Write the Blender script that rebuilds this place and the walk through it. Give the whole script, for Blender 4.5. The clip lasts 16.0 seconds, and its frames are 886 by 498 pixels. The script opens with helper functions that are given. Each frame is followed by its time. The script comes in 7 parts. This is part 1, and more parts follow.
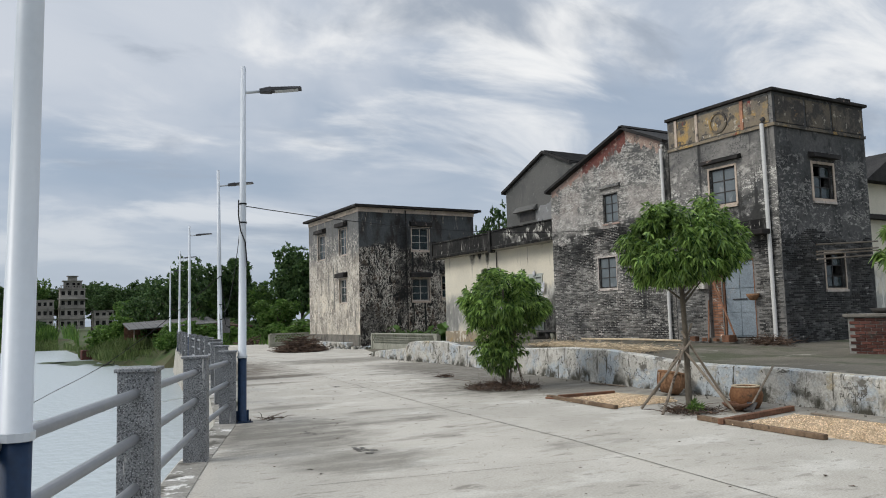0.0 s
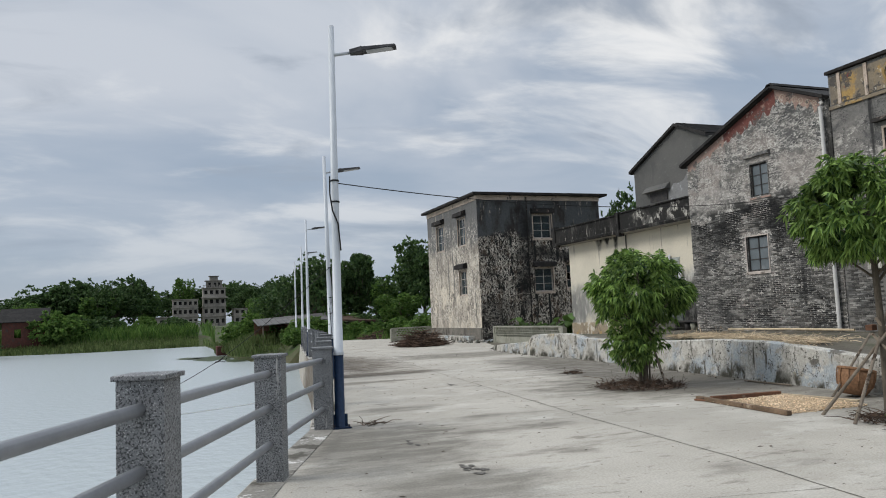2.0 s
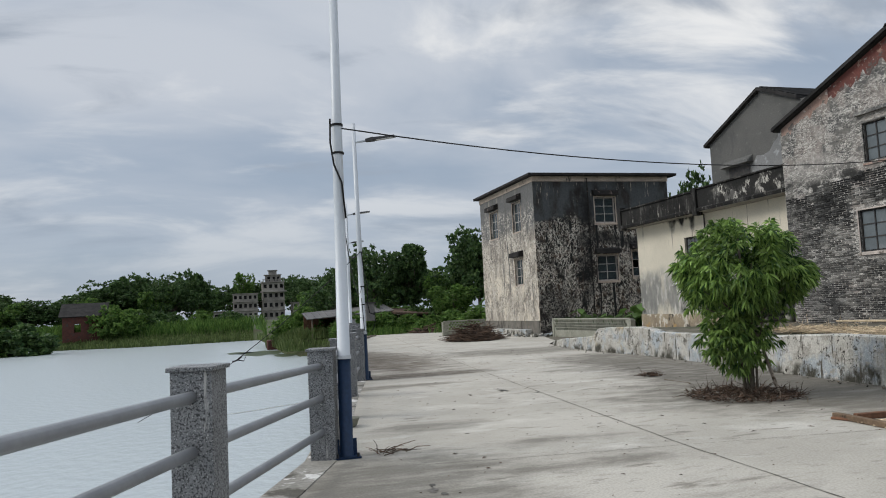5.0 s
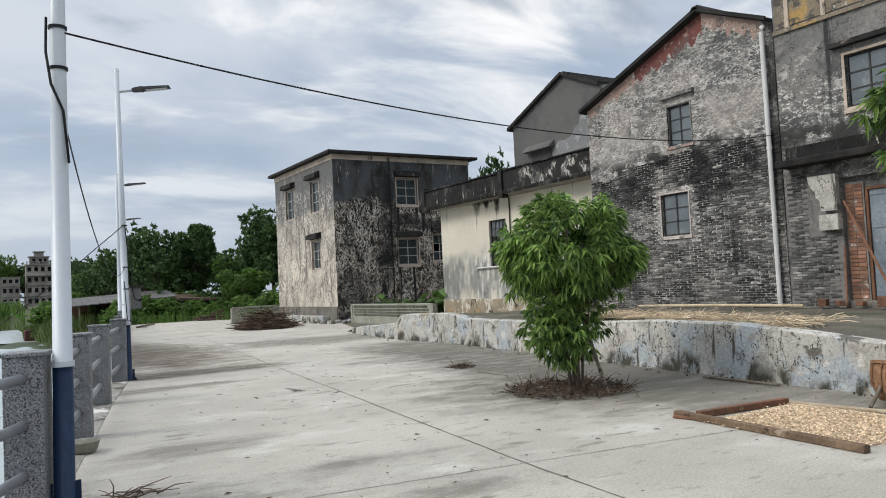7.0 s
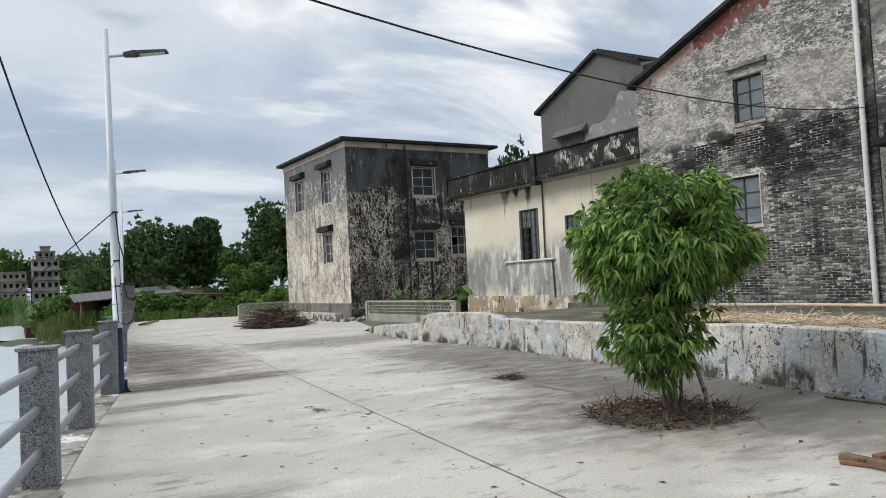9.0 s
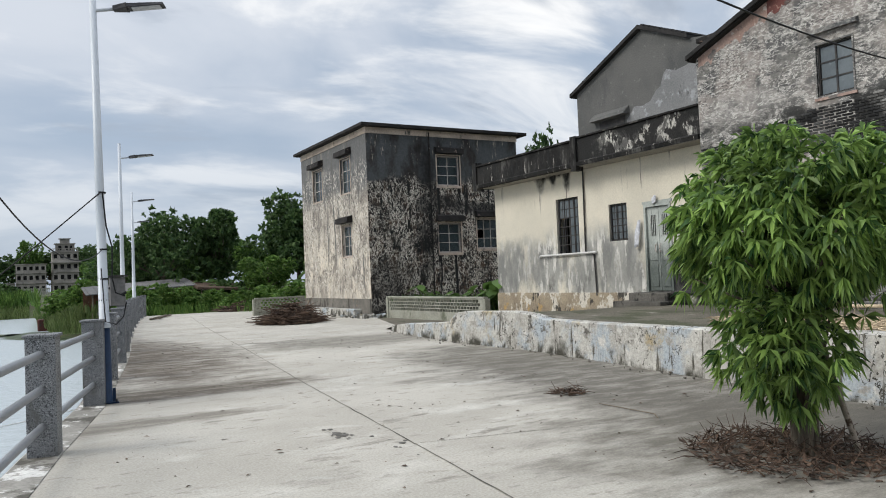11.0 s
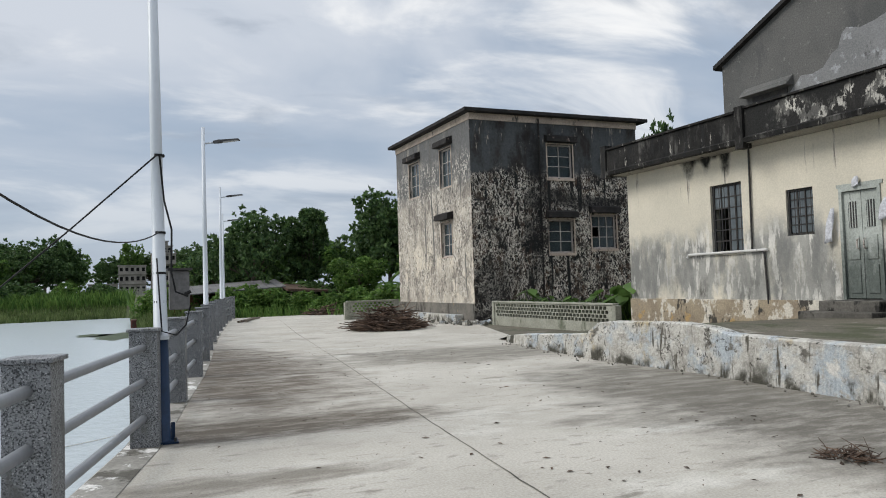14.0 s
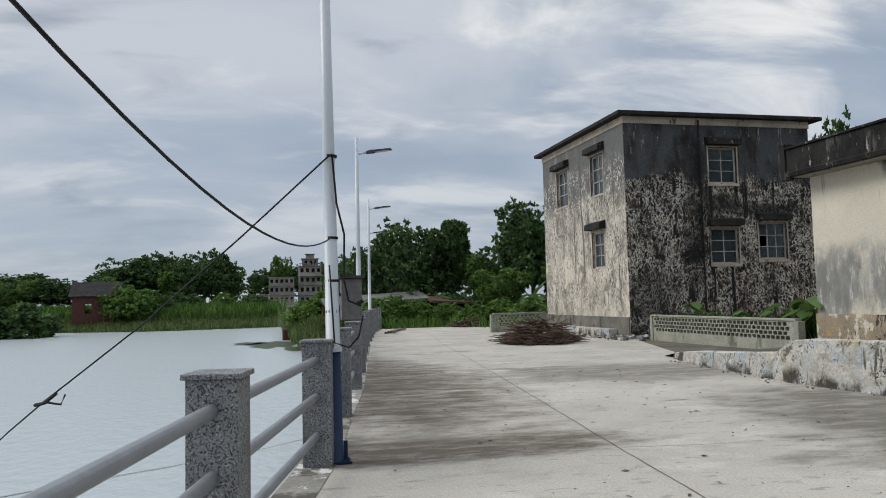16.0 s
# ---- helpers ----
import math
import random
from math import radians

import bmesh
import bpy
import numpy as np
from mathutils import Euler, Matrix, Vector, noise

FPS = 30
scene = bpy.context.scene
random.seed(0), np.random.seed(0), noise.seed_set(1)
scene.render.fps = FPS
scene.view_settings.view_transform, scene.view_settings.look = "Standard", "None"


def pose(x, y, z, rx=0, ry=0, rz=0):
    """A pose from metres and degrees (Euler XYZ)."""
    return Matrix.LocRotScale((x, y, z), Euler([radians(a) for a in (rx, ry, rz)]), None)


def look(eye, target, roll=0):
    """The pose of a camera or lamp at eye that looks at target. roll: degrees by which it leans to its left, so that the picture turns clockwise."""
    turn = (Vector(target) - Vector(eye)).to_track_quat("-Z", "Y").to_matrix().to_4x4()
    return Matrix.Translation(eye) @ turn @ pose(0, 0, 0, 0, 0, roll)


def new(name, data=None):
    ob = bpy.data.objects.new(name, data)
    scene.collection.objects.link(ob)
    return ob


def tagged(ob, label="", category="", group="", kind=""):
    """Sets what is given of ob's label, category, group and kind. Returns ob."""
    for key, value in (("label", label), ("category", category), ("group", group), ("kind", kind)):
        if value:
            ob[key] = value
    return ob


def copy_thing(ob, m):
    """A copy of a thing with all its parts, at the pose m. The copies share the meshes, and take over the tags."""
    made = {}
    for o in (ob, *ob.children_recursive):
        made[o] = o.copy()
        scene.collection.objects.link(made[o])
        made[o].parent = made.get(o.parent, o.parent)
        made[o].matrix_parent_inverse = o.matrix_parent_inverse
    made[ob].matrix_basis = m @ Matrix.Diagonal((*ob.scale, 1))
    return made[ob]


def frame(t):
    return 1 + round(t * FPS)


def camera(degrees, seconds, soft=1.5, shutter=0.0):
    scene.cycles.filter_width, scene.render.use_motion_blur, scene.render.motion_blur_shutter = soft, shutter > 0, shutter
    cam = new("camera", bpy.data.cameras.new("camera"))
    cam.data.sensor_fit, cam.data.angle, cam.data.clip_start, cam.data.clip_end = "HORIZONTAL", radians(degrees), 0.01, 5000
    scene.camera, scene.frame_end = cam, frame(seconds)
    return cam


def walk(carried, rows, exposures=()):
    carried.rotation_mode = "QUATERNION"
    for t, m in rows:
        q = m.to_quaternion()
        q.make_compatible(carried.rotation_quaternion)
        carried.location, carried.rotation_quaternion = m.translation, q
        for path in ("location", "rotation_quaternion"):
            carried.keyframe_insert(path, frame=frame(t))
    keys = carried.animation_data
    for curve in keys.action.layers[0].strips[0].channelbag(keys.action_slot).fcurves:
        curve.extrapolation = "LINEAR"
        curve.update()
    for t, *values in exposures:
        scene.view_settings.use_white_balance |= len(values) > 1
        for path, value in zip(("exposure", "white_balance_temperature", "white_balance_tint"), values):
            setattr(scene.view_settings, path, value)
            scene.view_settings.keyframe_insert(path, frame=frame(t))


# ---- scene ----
cam = camera(60.7, 16.0, 1.0)

PATH = [
    (0, (-0.463, -2.717, 1.66), (0.535, -0.993, 1.837), -1.6),
    (0.5, (-0.279, -2.32, 1.648), (0.645, -0.554, 1.818), -1.8),
    (1, (-0.058, -1.913, 1.611), (0.78, -0.105, 1.783), -2.1),
    (1.5, (0.204, -1.527, 1.589), (0.981, 0.308, 1.763), -2.2),
    (2, (0.509, -1.061, 1.594), (1.213, 0.803, 1.765), -2.5),
    (2.5, (0.761, -0.602, 1.577), (1.369, 1.295, 1.755), -2.6),
    (3, (1.019, -0.113, 1.583), (1.602, 1.792, 1.756), -2.6),
    (3.5, (1.217, 0.37, 1.554), (1.777, 2.283, 1.727), -2.7),
    (3.7, (1.279, 0.562, 1.56), (1.824, 2.478, 1.733), -2.8),
    (5.8, (2.039, 2.403, 1.536), (2.651, 4.301, 1.675), -3.0),
    (6, (2.118, 2.587, 1.543), (2.854, 4.442, 1.676), -3.1),
    (6.5, (2.316, 3.044, 1.526), (3.308, 4.777, 1.631), -3.0),
    (7, (2.452, 3.613, 1.536), (3.498, 5.315, 1.63), -2.8),
    (7.5, (2.612, 4.184, 1.575), (3.661, 5.884, 1.666), -2.8),
    (8, (2.764, 4.691, 1.593), (3.809, 6.394, 1.681), -2.8),
    (8.5, (2.873, 5.217, 1.592), (3.913, 6.923, 1.676), -2.8),
    (9, (3.029, 5.73, 1.593), (4.061, 7.441, 1.674), -2.8),
    (9.2, (3.105, 5.888, 1.609), (4.129, 7.604, 1.684), -2.7),
    (11.3, (3.802, 7.907, 1.596), (4.794, 9.642, 1.666), -2.4),
    (11.5, (3.858, 8.132, 1.552), (4.851, 9.866, 1.624), -2.5),
    (12, (3.997, 8.647, 1.522), (4.979, 10.389, 1.594), -2.4),
    (12.5, (4.175, 9.203, 1.54), (5.122, 10.963, 1.616), -2.3),
    (13, (4.282, 9.744, 1.524), (5.16, 11.539, 1.604), -2.1),
    (13.5, (4.387, 10.321, 1.509), (5.243, 12.127, 1.589), -2.0),
    (14, (4.435, 10.894, 1.553), (5.229, 12.728, 1.643), -1.8),
    (14.5, (4.455, 11.373, 1.561), (5.233, 13.212, 1.656), -1.7),
    (15, (4.407, 11.706, 1.578), (5.149, 13.56, 1.68), -1.6),
    (15.5, (4.305, 11.812, 1.568), (4.926, 13.709, 1.688), -1.5),
    (16, (4.227, 11.828, 1.541), (4.682, 13.771, 1.674), -1.4),
]
walk(cam, [(t, look(eye, target, roll)) for t, eye, target, roll in PATH], [(0, -0.14), (3.5, -0.28), (5.8, -0.2), (6.8, 0.0), (9, 0.06), (12.5, 0.0), (14.5, -0.12), (16, -0.26)])

# ---- light: bright overcast sky with broken cloud, soft sun from the lake side ----
SUN_DIR = Vector((-0.74, 0.20, 0.64)).normalized()
world = bpy.data.worlds.new("sky")
scene.world = world
world.use_nodes = True
wn, wl = world.node_tree.nodes, world.node_tree.links
wn.clear()


def wnode(kind, **kw):
    n = wn.new(kind)
    for k, v in kw.items():
        n.inputs[k].default_value = v
    return n


sky = wn.new("ShaderNodeTexSky")
sky.sky_type = 'NISHITA'
sky.sun_disc = False
sky.sun_elevation = math.asin(SUN_DIR.z)
sky.sun_rotation = math.atan2(SUN_DIR.x, SUN_DIR.y)
sky.air_density, sky.dust_density, sky.ozone_density = 1.0, 1.5, 1.5
tc = wn.new("ShaderNodeTexCoord")
sep = wn.new("ShaderNodeSeparateXYZ")
wl.new(tc.outputs["Generated"], sep.inputs[0])
zc = wn.new("ShaderNodeMath"); zc.operation = 'MAXIMUM'; zc.inputs[1].default_value = 0.0
wl.new(sep.outputs["Z"], zc.inputs[0])
za = wn.new("ShaderNodeMath"); za.operation = 'ADD'; za.inputs[1].default_value = 0.34
wl.new(zc.outputs[0], za.inputs[0])
inv = wn.new("ShaderNodeMath"); inv.operation = 'DIVIDE'; inv.inputs[0].default_value = 1.0
wl.new(za.outputs[0], inv.inputs[1])
flat = wn.new("ShaderNodeVectorMath"); flat.operation = 'SCALE'
wl.new(tc.outputs["Generated"], flat.inputs[0]); wl.new(inv.outputs[0], flat.inputs["Scale"])


def cloud(scale, detail, lo, hi, off, rough=0.55, stretch=(1, 1, 1), distort=0.4):
    mp = wn.new("ShaderNodeMapping")
    mp.inputs["Location"].default_value = off
    mp.inputs["Scale"].default_value = stretch
    mp.inputs["Rotation"].default_value = (0, 0, 0.5)
    wl.new(flat.outputs[0], mp.inputs[0])
    n = wnode("ShaderNodeTexNoise", Scale=scale, Detail=detail, Roughness=rough, Distortion=distort)
    wl.new(mp.outputs[0], n.inputs["Vector"])
    m = wn.new("ShaderNodeMapRange")
    m.interpolation_type = 'SMOOTHSTEP'
    m.inputs["From Min"].default_value, m.inputs["From Max"].default_value = lo, hi
    wl.new(n.outputs[0], m.inputs[0])
    return m.outputs[0]


def wmix(fac, a, b):
    n = wn.new("ShaderNodeMix"); n.data_type = 'RGBA'
    if isinstance(fac, float):
        n.inputs[0].default_value = fac
    else:
        wl.new(fac, n.inputs[0])
    for sock, v in ((n.inputs[6], a), (n.inputs[7], b)):
        if isinstance(v, tuple):
            sock.default_value = (*v, 1)
        else:
            wl.new(v, sock)
    return n.outputs[2]


skyc = wn.new("ShaderNodeVectorMath"); skyc.operation = 'SCALE'; skyc.inputs["Scale"].default_value = 0.075
wl.new(sky.outputs[0], skyc.inputs[0])
haze = wmix(0.75, skyc.outputs[0], (0.47, 0.565, 0.70))
grey = wmix(cloud(1.3, 7, 0.34, 0.66, (3.1, 0.7, 0), 0.5, (1, 1.5, 1)), haze, (0.66, 0.71, 0.79))
bright = wmix(cloud(1.6, 10, 0.46, 0.66, (1.3, 2.2, 0), 0.56, (1, 2.0, 1)), grey, (0.97, 0.98, 0.99))
dark = wmix(cloud(2.0, 9, 0.53, 0.72, (7.3, 4.2, 0), 0.54, (1, 2.3, 1)), bright, (0.40, 0.46, 0.55))
# thinner cloud towards the horizon lets the blue haze through
low = wn.new("ShaderNodeMapRange"); low.interpolation_type = 'SMOOTHSTEP'
for k, v in zip(("From Min", "From Max", "To Min", "To Max"), (0.0, 0.32, 0.30, 1.0)):
    low.inputs[k].default_value = v
wl.new(zc.outputs[0], low.inputs[0])
dark = wmix(low.outputs[0], haze, dark)
# an overcast sky grows brighter towards the zenith
rise = wn.new("ShaderNodeMapRange")
for k, v in zip(("From Min", "From Max", "To Min", "To Max"), (0.4, 0.95, 1.0, 2.2)):
    rise.inputs[k].default_value = v
wl.new(zc.outputs[0], rise.inputs[0])
lifted = wn.new("ShaderNodeVectorMath"); lifted.operation = 'SCALE'
wl.new(dark, lifted.inputs[0]); wl.new(rise.outputs[0], lifted.inputs["Scale"])
bg = wn.new("ShaderNodeBackground")
bg.inputs["Strength"].default_value = 1.0
wl.new(lifted.outputs[0], bg.inputs[0])
out = wn.new("ShaderNodeOutputWorld")
wl.new(bg.outputs[0], out.inputs[0])

sun_data = bpy.data.lights.new("sun", 'SUN')
sun_data.energy, sun_data.angle, sun_data.color = 2.1, radians(25), (1.0, 0.96, 0.9)
sun = new("sun", sun_data)
sun.matrix_world = look(SUN_DIR * 60, (0, 0, 0))


# ---- materials ----
def mk(name, c1, c2, scale=2.0, layers=(), rough=0.85, bump=0.25, bscale=25.0, metal=0.0, spec=0.2, vary=0.0,
       island=0.0, stretch=(1, 1, 1), rough2=None, spots=(), grit=0.35):
    """Base of two colours by a coarse noise, fine grain, then overlays: (colour, scale, lo, hi, stretch, z0, z1, fade)."""
    m = bpy.data.materials.new(name)
    m.use_nodes = True
    nt = m.node_tree
    N, L = nt.nodes, nt.links
    bsdf = N["Principled BSDF"]
    geo = N.new("ShaderNodeNewGeometry")

    def mapped(st, off=0.0):
        mp = N.new("ShaderNodeMapping")
        mp.inputs["Scale"].default_value = st
        mp.inputs["Location"].default_value = (off, off * 0.7, off * 1.3)
        L.new(geo.outputs["Position"], mp.inputs[0])
        return mp.outputs[0]

    def noise_tex(sc, st=(1, 1, 1), detail=6.0, off=0.0, ro=0.6):
        n = N.new("ShaderNodeTexNoise")
        n.inputs["Scale"].default_value, n.inputs["Detail"].default_value, n.inputs["Roughness"].default_value = sc, detail, ro
        L.new(mapped(st, off), n.inputs["Vector"])
        return n.outputs[0]

    def ranged(v, lo, hi, a=0.0, b=1.0):
        r = N.new("ShaderNodeMapRange")
        r.interpolation_type = 'SMOOTHSTEP'
        for k, x in zip(("From Min", "From Max", "To Min", "To Max"), (lo, hi, a, b)):
            r.inputs[k].default_value = x
        L.new(v, r.inputs[0])
        return r.outputs[0]

    def mixed(f, a, b, blend='MIX'):
        n = N.new("ShaderNodeMix")
        n.data_type, n.blend_type = 'RGBA', blend
        for sock, v in ((n.inputs[0], f), (n.inputs[6], a), (n.inputs[7], b)):
            if isinstance(v, tuple):
                sock.default_value = (*v, 1)
            elif isinstance(v, float):
                sock.default_value = v
            else:
                L.new(v, sock)
        return n.outputs[2]

    def mul(a, b):
        n = N.new("ShaderNodeMath"); n.operation = 'MULTIPLY'
        for s, v in zip(n.inputs, (a, b)):
            if isinstance(v, float):
                s.default_value = v
            else:
                L.new(v, s)
        return n.outputs[0]

    col = mixed(ranged(noise_tex(scale, stretch, 5.0), 0.35, 0.65), c1, c2)
    grain = noise_tex(bscale, stretch, 4.0, 3.3)
    sepz = None
    for k, lay in enumerate(layers):
        c, sc, lo, hi, st = lay[:5]
        if lo < 0:  # a crackle of thin lines
            dv = N.new("ShaderNodeMath"); dv.operation = 'SUBTRACT'; dv.inputs[1].default_value = 0.5
            L.new(noise_tex(sc, st, 5.0, 5.1 * (k + 1), 0.6), dv.inputs[0])
            ab = N.new("ShaderNodeMath"); ab.operation = 'ABSOLUTE'
            L.new(dv.outputs[0], ab.inputs[0])
            patch = ranged(noise_tex(sc * 0.3, st, 3.0, 2.2 * (k + 1)), 0.40, 0.56)
            f = mul(ranged(ab.outputs[0], hi * 0.4, hi, 1.0, 0.0), patch)
        else:
            f = ranged(noise_tex(sc, st, 8.0, 5.1 * (k + 1), 0.65), lo, hi)
        if len(lay) > 5:
            z0, z1, fade = lay[5:8]
            if sepz is None:
                sp = N.new("ShaderNodeSeparateXYZ")
                L.new(geo.outputs["Position"], sp.inputs[0])
                ad = N.new("ShaderNodeMath"); ad.operation = 'MULTIPLY_ADD'
                ad.inputs[1].default_value, ad.inputs[2].default_value = 1.2, -0.6
                L.new(noise_tex(0.9, (1, 1, 1), 6.0, 9.0), ad.inputs[0])
                sm = N.new("ShaderNodeMath"); sm.operation = 'ADD'
                L.new(sp.outputs["Z"], sm.inputs[0]); L.new(ad.outputs[0], sm.inputs[1])
                sepz = sm.outputs[0]
            f = mul(f, ranged(sepz, z0 - fade, z0 + fade))
            f = mul(f, ranged(sepz, z1 - fade, z1 + fade, 1.0, 0.0))
        col = mixed(f, col, c)
    for k, (c, cx, cy, rx, ry, power, *up) in enumerate(spots):
        cz, rz = up or (0.0, 1e6)
        mp = N.new("ShaderNodeMapping")
        mp.inputs["Location"].default_value = (-cx / rx, -cy / ry, -cz / rz)
        mp.inputs["Scale"].default_value = (1 / rx, 1 / ry, 1 / rz)
        L.new(geo.outputs["Position"], mp.inputs[0])
        ln = N.new("ShaderNodeVectorMath"); ln.operation = 'LENGTH'
        L.new(mp.outputs[0], ln.inputs[0])
        jag = N.new("ShaderNodeMath"); jag.operation = 'MULTIPLY_ADD'
        jag.inputs[1].default_value = 1.6
        L.new(noise_tex(1.7, (0.7, 1.3, 1), 9.0, 2.7 * k, 0.68), jag.inputs[0]); L.new(ln.outputs["Value"], jag.inputs[2])
        streaks = ranged(noise_tex(2.2, (0.6, 1.8, 1), 9.0, 4.4 + k, 0.72), 0.36, 0.58, 0.55, 1.0)
        col = mixed(mul(mul(ranged(jag.outputs[0], 1.3, 2.0, 1.0, 0.0), streaks), power), col, c)
    col = mixed(grit, col, mixed(ranged(grain, 0.3, 0.7), (0.45, 0.45, 0.45), (1.35, 1.35, 1.35)), 'MULTIPLY')
    if vary or island:
        src = N.new("ShaderNodeObjectInfo").outputs["Random"] if vary else geo.outputs["Random Per Island"]
        a = vary or island
        sq = mul(src, src)
        col = mixed(1.0, col, mixed(sq, (1 - a, 1 - a, 1 - a), (1 + 2 * a, 1 + 2 * a, 1 + 2 * a)), 'MULTIPLY')
    L.new(col, bsdf.inputs["Base Color"])
    if rough2 is not None:
        L.new(ranged(noise_tex(scale, stretch, 5.0, 2.0), 0.35, 0.65, rough, rough2), bsdf.inputs["Roughness"])
    else:
        bsdf.inputs["Roughness"].default_value = rough
    bsdf.inputs["Metallic"].default_value = metal
    bsdf.inputs["Specular IOR Level"].default_value = spec
    if bump:
        b = N.new("ShaderNodeBump")
        b.inputs["Strength"].default_value, b.inputs["Distance"].default_value = bump, 0.02
        L.new(grain, b.inputs["Height"])
        L.new(b.outputs[0], bsdf.inputs["Normal"])
    return m


def leafy(name, c1, c2, trans=0.3, rough=0.55):
    m = bpy.data.materials.new(name)
    m.use_nodes = True
    N, L = m.node_tree.nodes, m.node_tree.links
    bsdf = N["Principled BSDF"]
    geo = N.new("ShaderNodeNewGeometry")
    mix = N.new("ShaderNodeMix"); mix.data_type = 'RGBA'
    mix.inputs[6].default_value, mix.inputs[7].default_value = (*c1, 1), (*c2, 1)
    L.new(geo.outputs["Random Per Island"], mix.inputs[0])
    n = N.new("ShaderNodeTexNoise"); n.inputs["Scale"].default_value = 1.3
    L.new(geo.outputs["Position"], n.inputs["Vector"])
    mul = N.new("ShaderNodeMix"); mul.data_type, mul.blend_type = 'RGBA', 'MULTIPLY'
    mul.inputs[0].default_value = 0.7
    rr = N.new("ShaderNodeMapRange")
    rr.inputs["From Min"].default_value, rr.inputs["From Max"].default_value = 0.3, 0.7
    rr.inputs["To Min"].default_value, rr.inputs["To Max"].default_value = 0.5, 1.4
    L.new(n.outputs[0], rr.inputs[0]); L.new(rr.outputs[0], mul.inputs[7])
    L.new(mix.outputs[2], mul.inputs[6])
    L.new(mul.outputs[2], bsdf.inputs["Base Color"])
    bsdf.inputs["Roughness"].default_value = rough
    bsdf.inputs["Specular IOR Level"].default_value = 0.25
    tr = N.new("ShaderNodeBsdfTranslucent")
    L.new(mul.outputs[2], tr.inputs[0])
    sh = N.new("ShaderNodeMixShader"); sh.inputs[0].default_value = trans
    L.new(bsdf.outputs[0], sh.inputs[1]); L.new(tr.outputs[0], sh.inputs[2])
    L.new(sh.outputs[0], N["Material Output"].inputs[0])
    return m


CONCRETE = mk("ground_concrete", (0.435, 0.41, 0.36), (0.365, 0.343, 0.298), 0.5, [
    ((0.20, 0.185, 0.158), 0.42, 0.59, 0.71, (0.6, 1.3, 1)),
    ((0.50, 0.48, 0.43), 0.9, 0.52, 0.70, (0.7, 1.1, 1)),
    ((0.22, 0.203, 0.172), 1.8, 0.60, 0.69, (0.5, 1.5, 1)),
    ((0.30, 0.282, 0.245), 6.0, 0.57, 0.66, (0.6, 1.3, 1)),
    ((0.13, 0.12, 0.10), 20, 0.70, 0.75, (1, 1, 1)),
    ((0.20, 0.185, 0.16), 60, 0.68, 0.72, (1, 1, 1))], rough=0.8, grit=0.3, bump=0.15, bscale=45, rough2=0.92,
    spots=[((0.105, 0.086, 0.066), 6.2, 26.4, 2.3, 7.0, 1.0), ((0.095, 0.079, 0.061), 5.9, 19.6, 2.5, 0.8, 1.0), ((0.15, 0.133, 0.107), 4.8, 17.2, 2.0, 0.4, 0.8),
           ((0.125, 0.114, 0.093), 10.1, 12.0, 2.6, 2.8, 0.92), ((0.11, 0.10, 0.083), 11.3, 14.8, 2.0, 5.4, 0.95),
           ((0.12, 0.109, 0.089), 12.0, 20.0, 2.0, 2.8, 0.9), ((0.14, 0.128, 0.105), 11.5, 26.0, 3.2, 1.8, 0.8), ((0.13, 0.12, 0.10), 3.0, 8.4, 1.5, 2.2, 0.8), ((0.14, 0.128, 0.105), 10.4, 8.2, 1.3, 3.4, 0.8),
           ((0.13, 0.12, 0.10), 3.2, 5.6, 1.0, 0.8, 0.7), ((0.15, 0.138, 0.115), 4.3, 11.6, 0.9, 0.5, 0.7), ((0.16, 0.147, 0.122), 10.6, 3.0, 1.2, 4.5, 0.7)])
JOINT = mk("joint_dirt", (0.055, 0.052, 0.044), (0.16, 0.148, 0.122), 2.5)
EARTH = mk("earth_grass", (0.05, 0.07, 0.025), (0.08, 0.075, 0.04), 0.3, [((0.04, 0.07, 0.02), 1.2, 0.5, 0.6, (1, 1, 1))], bump=0.6, bscale=8)
TERRACE = mk("terrace_concrete", (0.095, 0.086, 0.068), (0.14, 0.127, 0.10), 0.7, [
    ((0.07, 0.075, 0.045), 0.9, 0.5, 0.62, (1, 0.6, 1)), ((0.24, 0.225, 0.19), 1.6, 0.6, 0.7, (1, 1, 1))], rough=0.9, bump=0.3)
LOWWALL = mk("whitewashed_low_wall", (0.50, 0.485, 0.44), (0.39, 0.375, 0.335), 1.5, [
    ((0.36, 0.395, 0.415), 1.0, 0.47, 0.58, (1, 1, 1), -0.2, 0.75, 0.15),
    ((0.36, 0.30, 0.19), 1.1, 0.58, 0.68, (1, 1, 1)),
    ((0.33, 0.315, 0.28), 4.0, 0.52, 0.62, (0.8, 0.8, 1.2)), ((0.55, 0.535, 0.49), 3.0, 0.56, 0.66, (0.9, 0.9, 1.1)),
    ((0.14, 0.132, 0.115), 3.0, 0.60, 0.66, (0.7, 0.7, 1.3)), ((0.05, 0.047, 0.04), 2.0, -1, 0.007, (0.9, 0.9, 0.6)), ((0.05, 0.047, 0.038), 9, 0.62, 0.66, (0.8, 0.8, 1.2)),
    ((0.06, 0.057, 0.045), 2.4, 0.44, 0.56, (1, 1, 0.5), -0.6, 0.16, 0.12),
    ((0.085, 0.078, 0.062), 3.0, 0.58, 0.66, (2.2, 2.2, 0.3))], bump=0.6, bscale=22, grit=0.35)
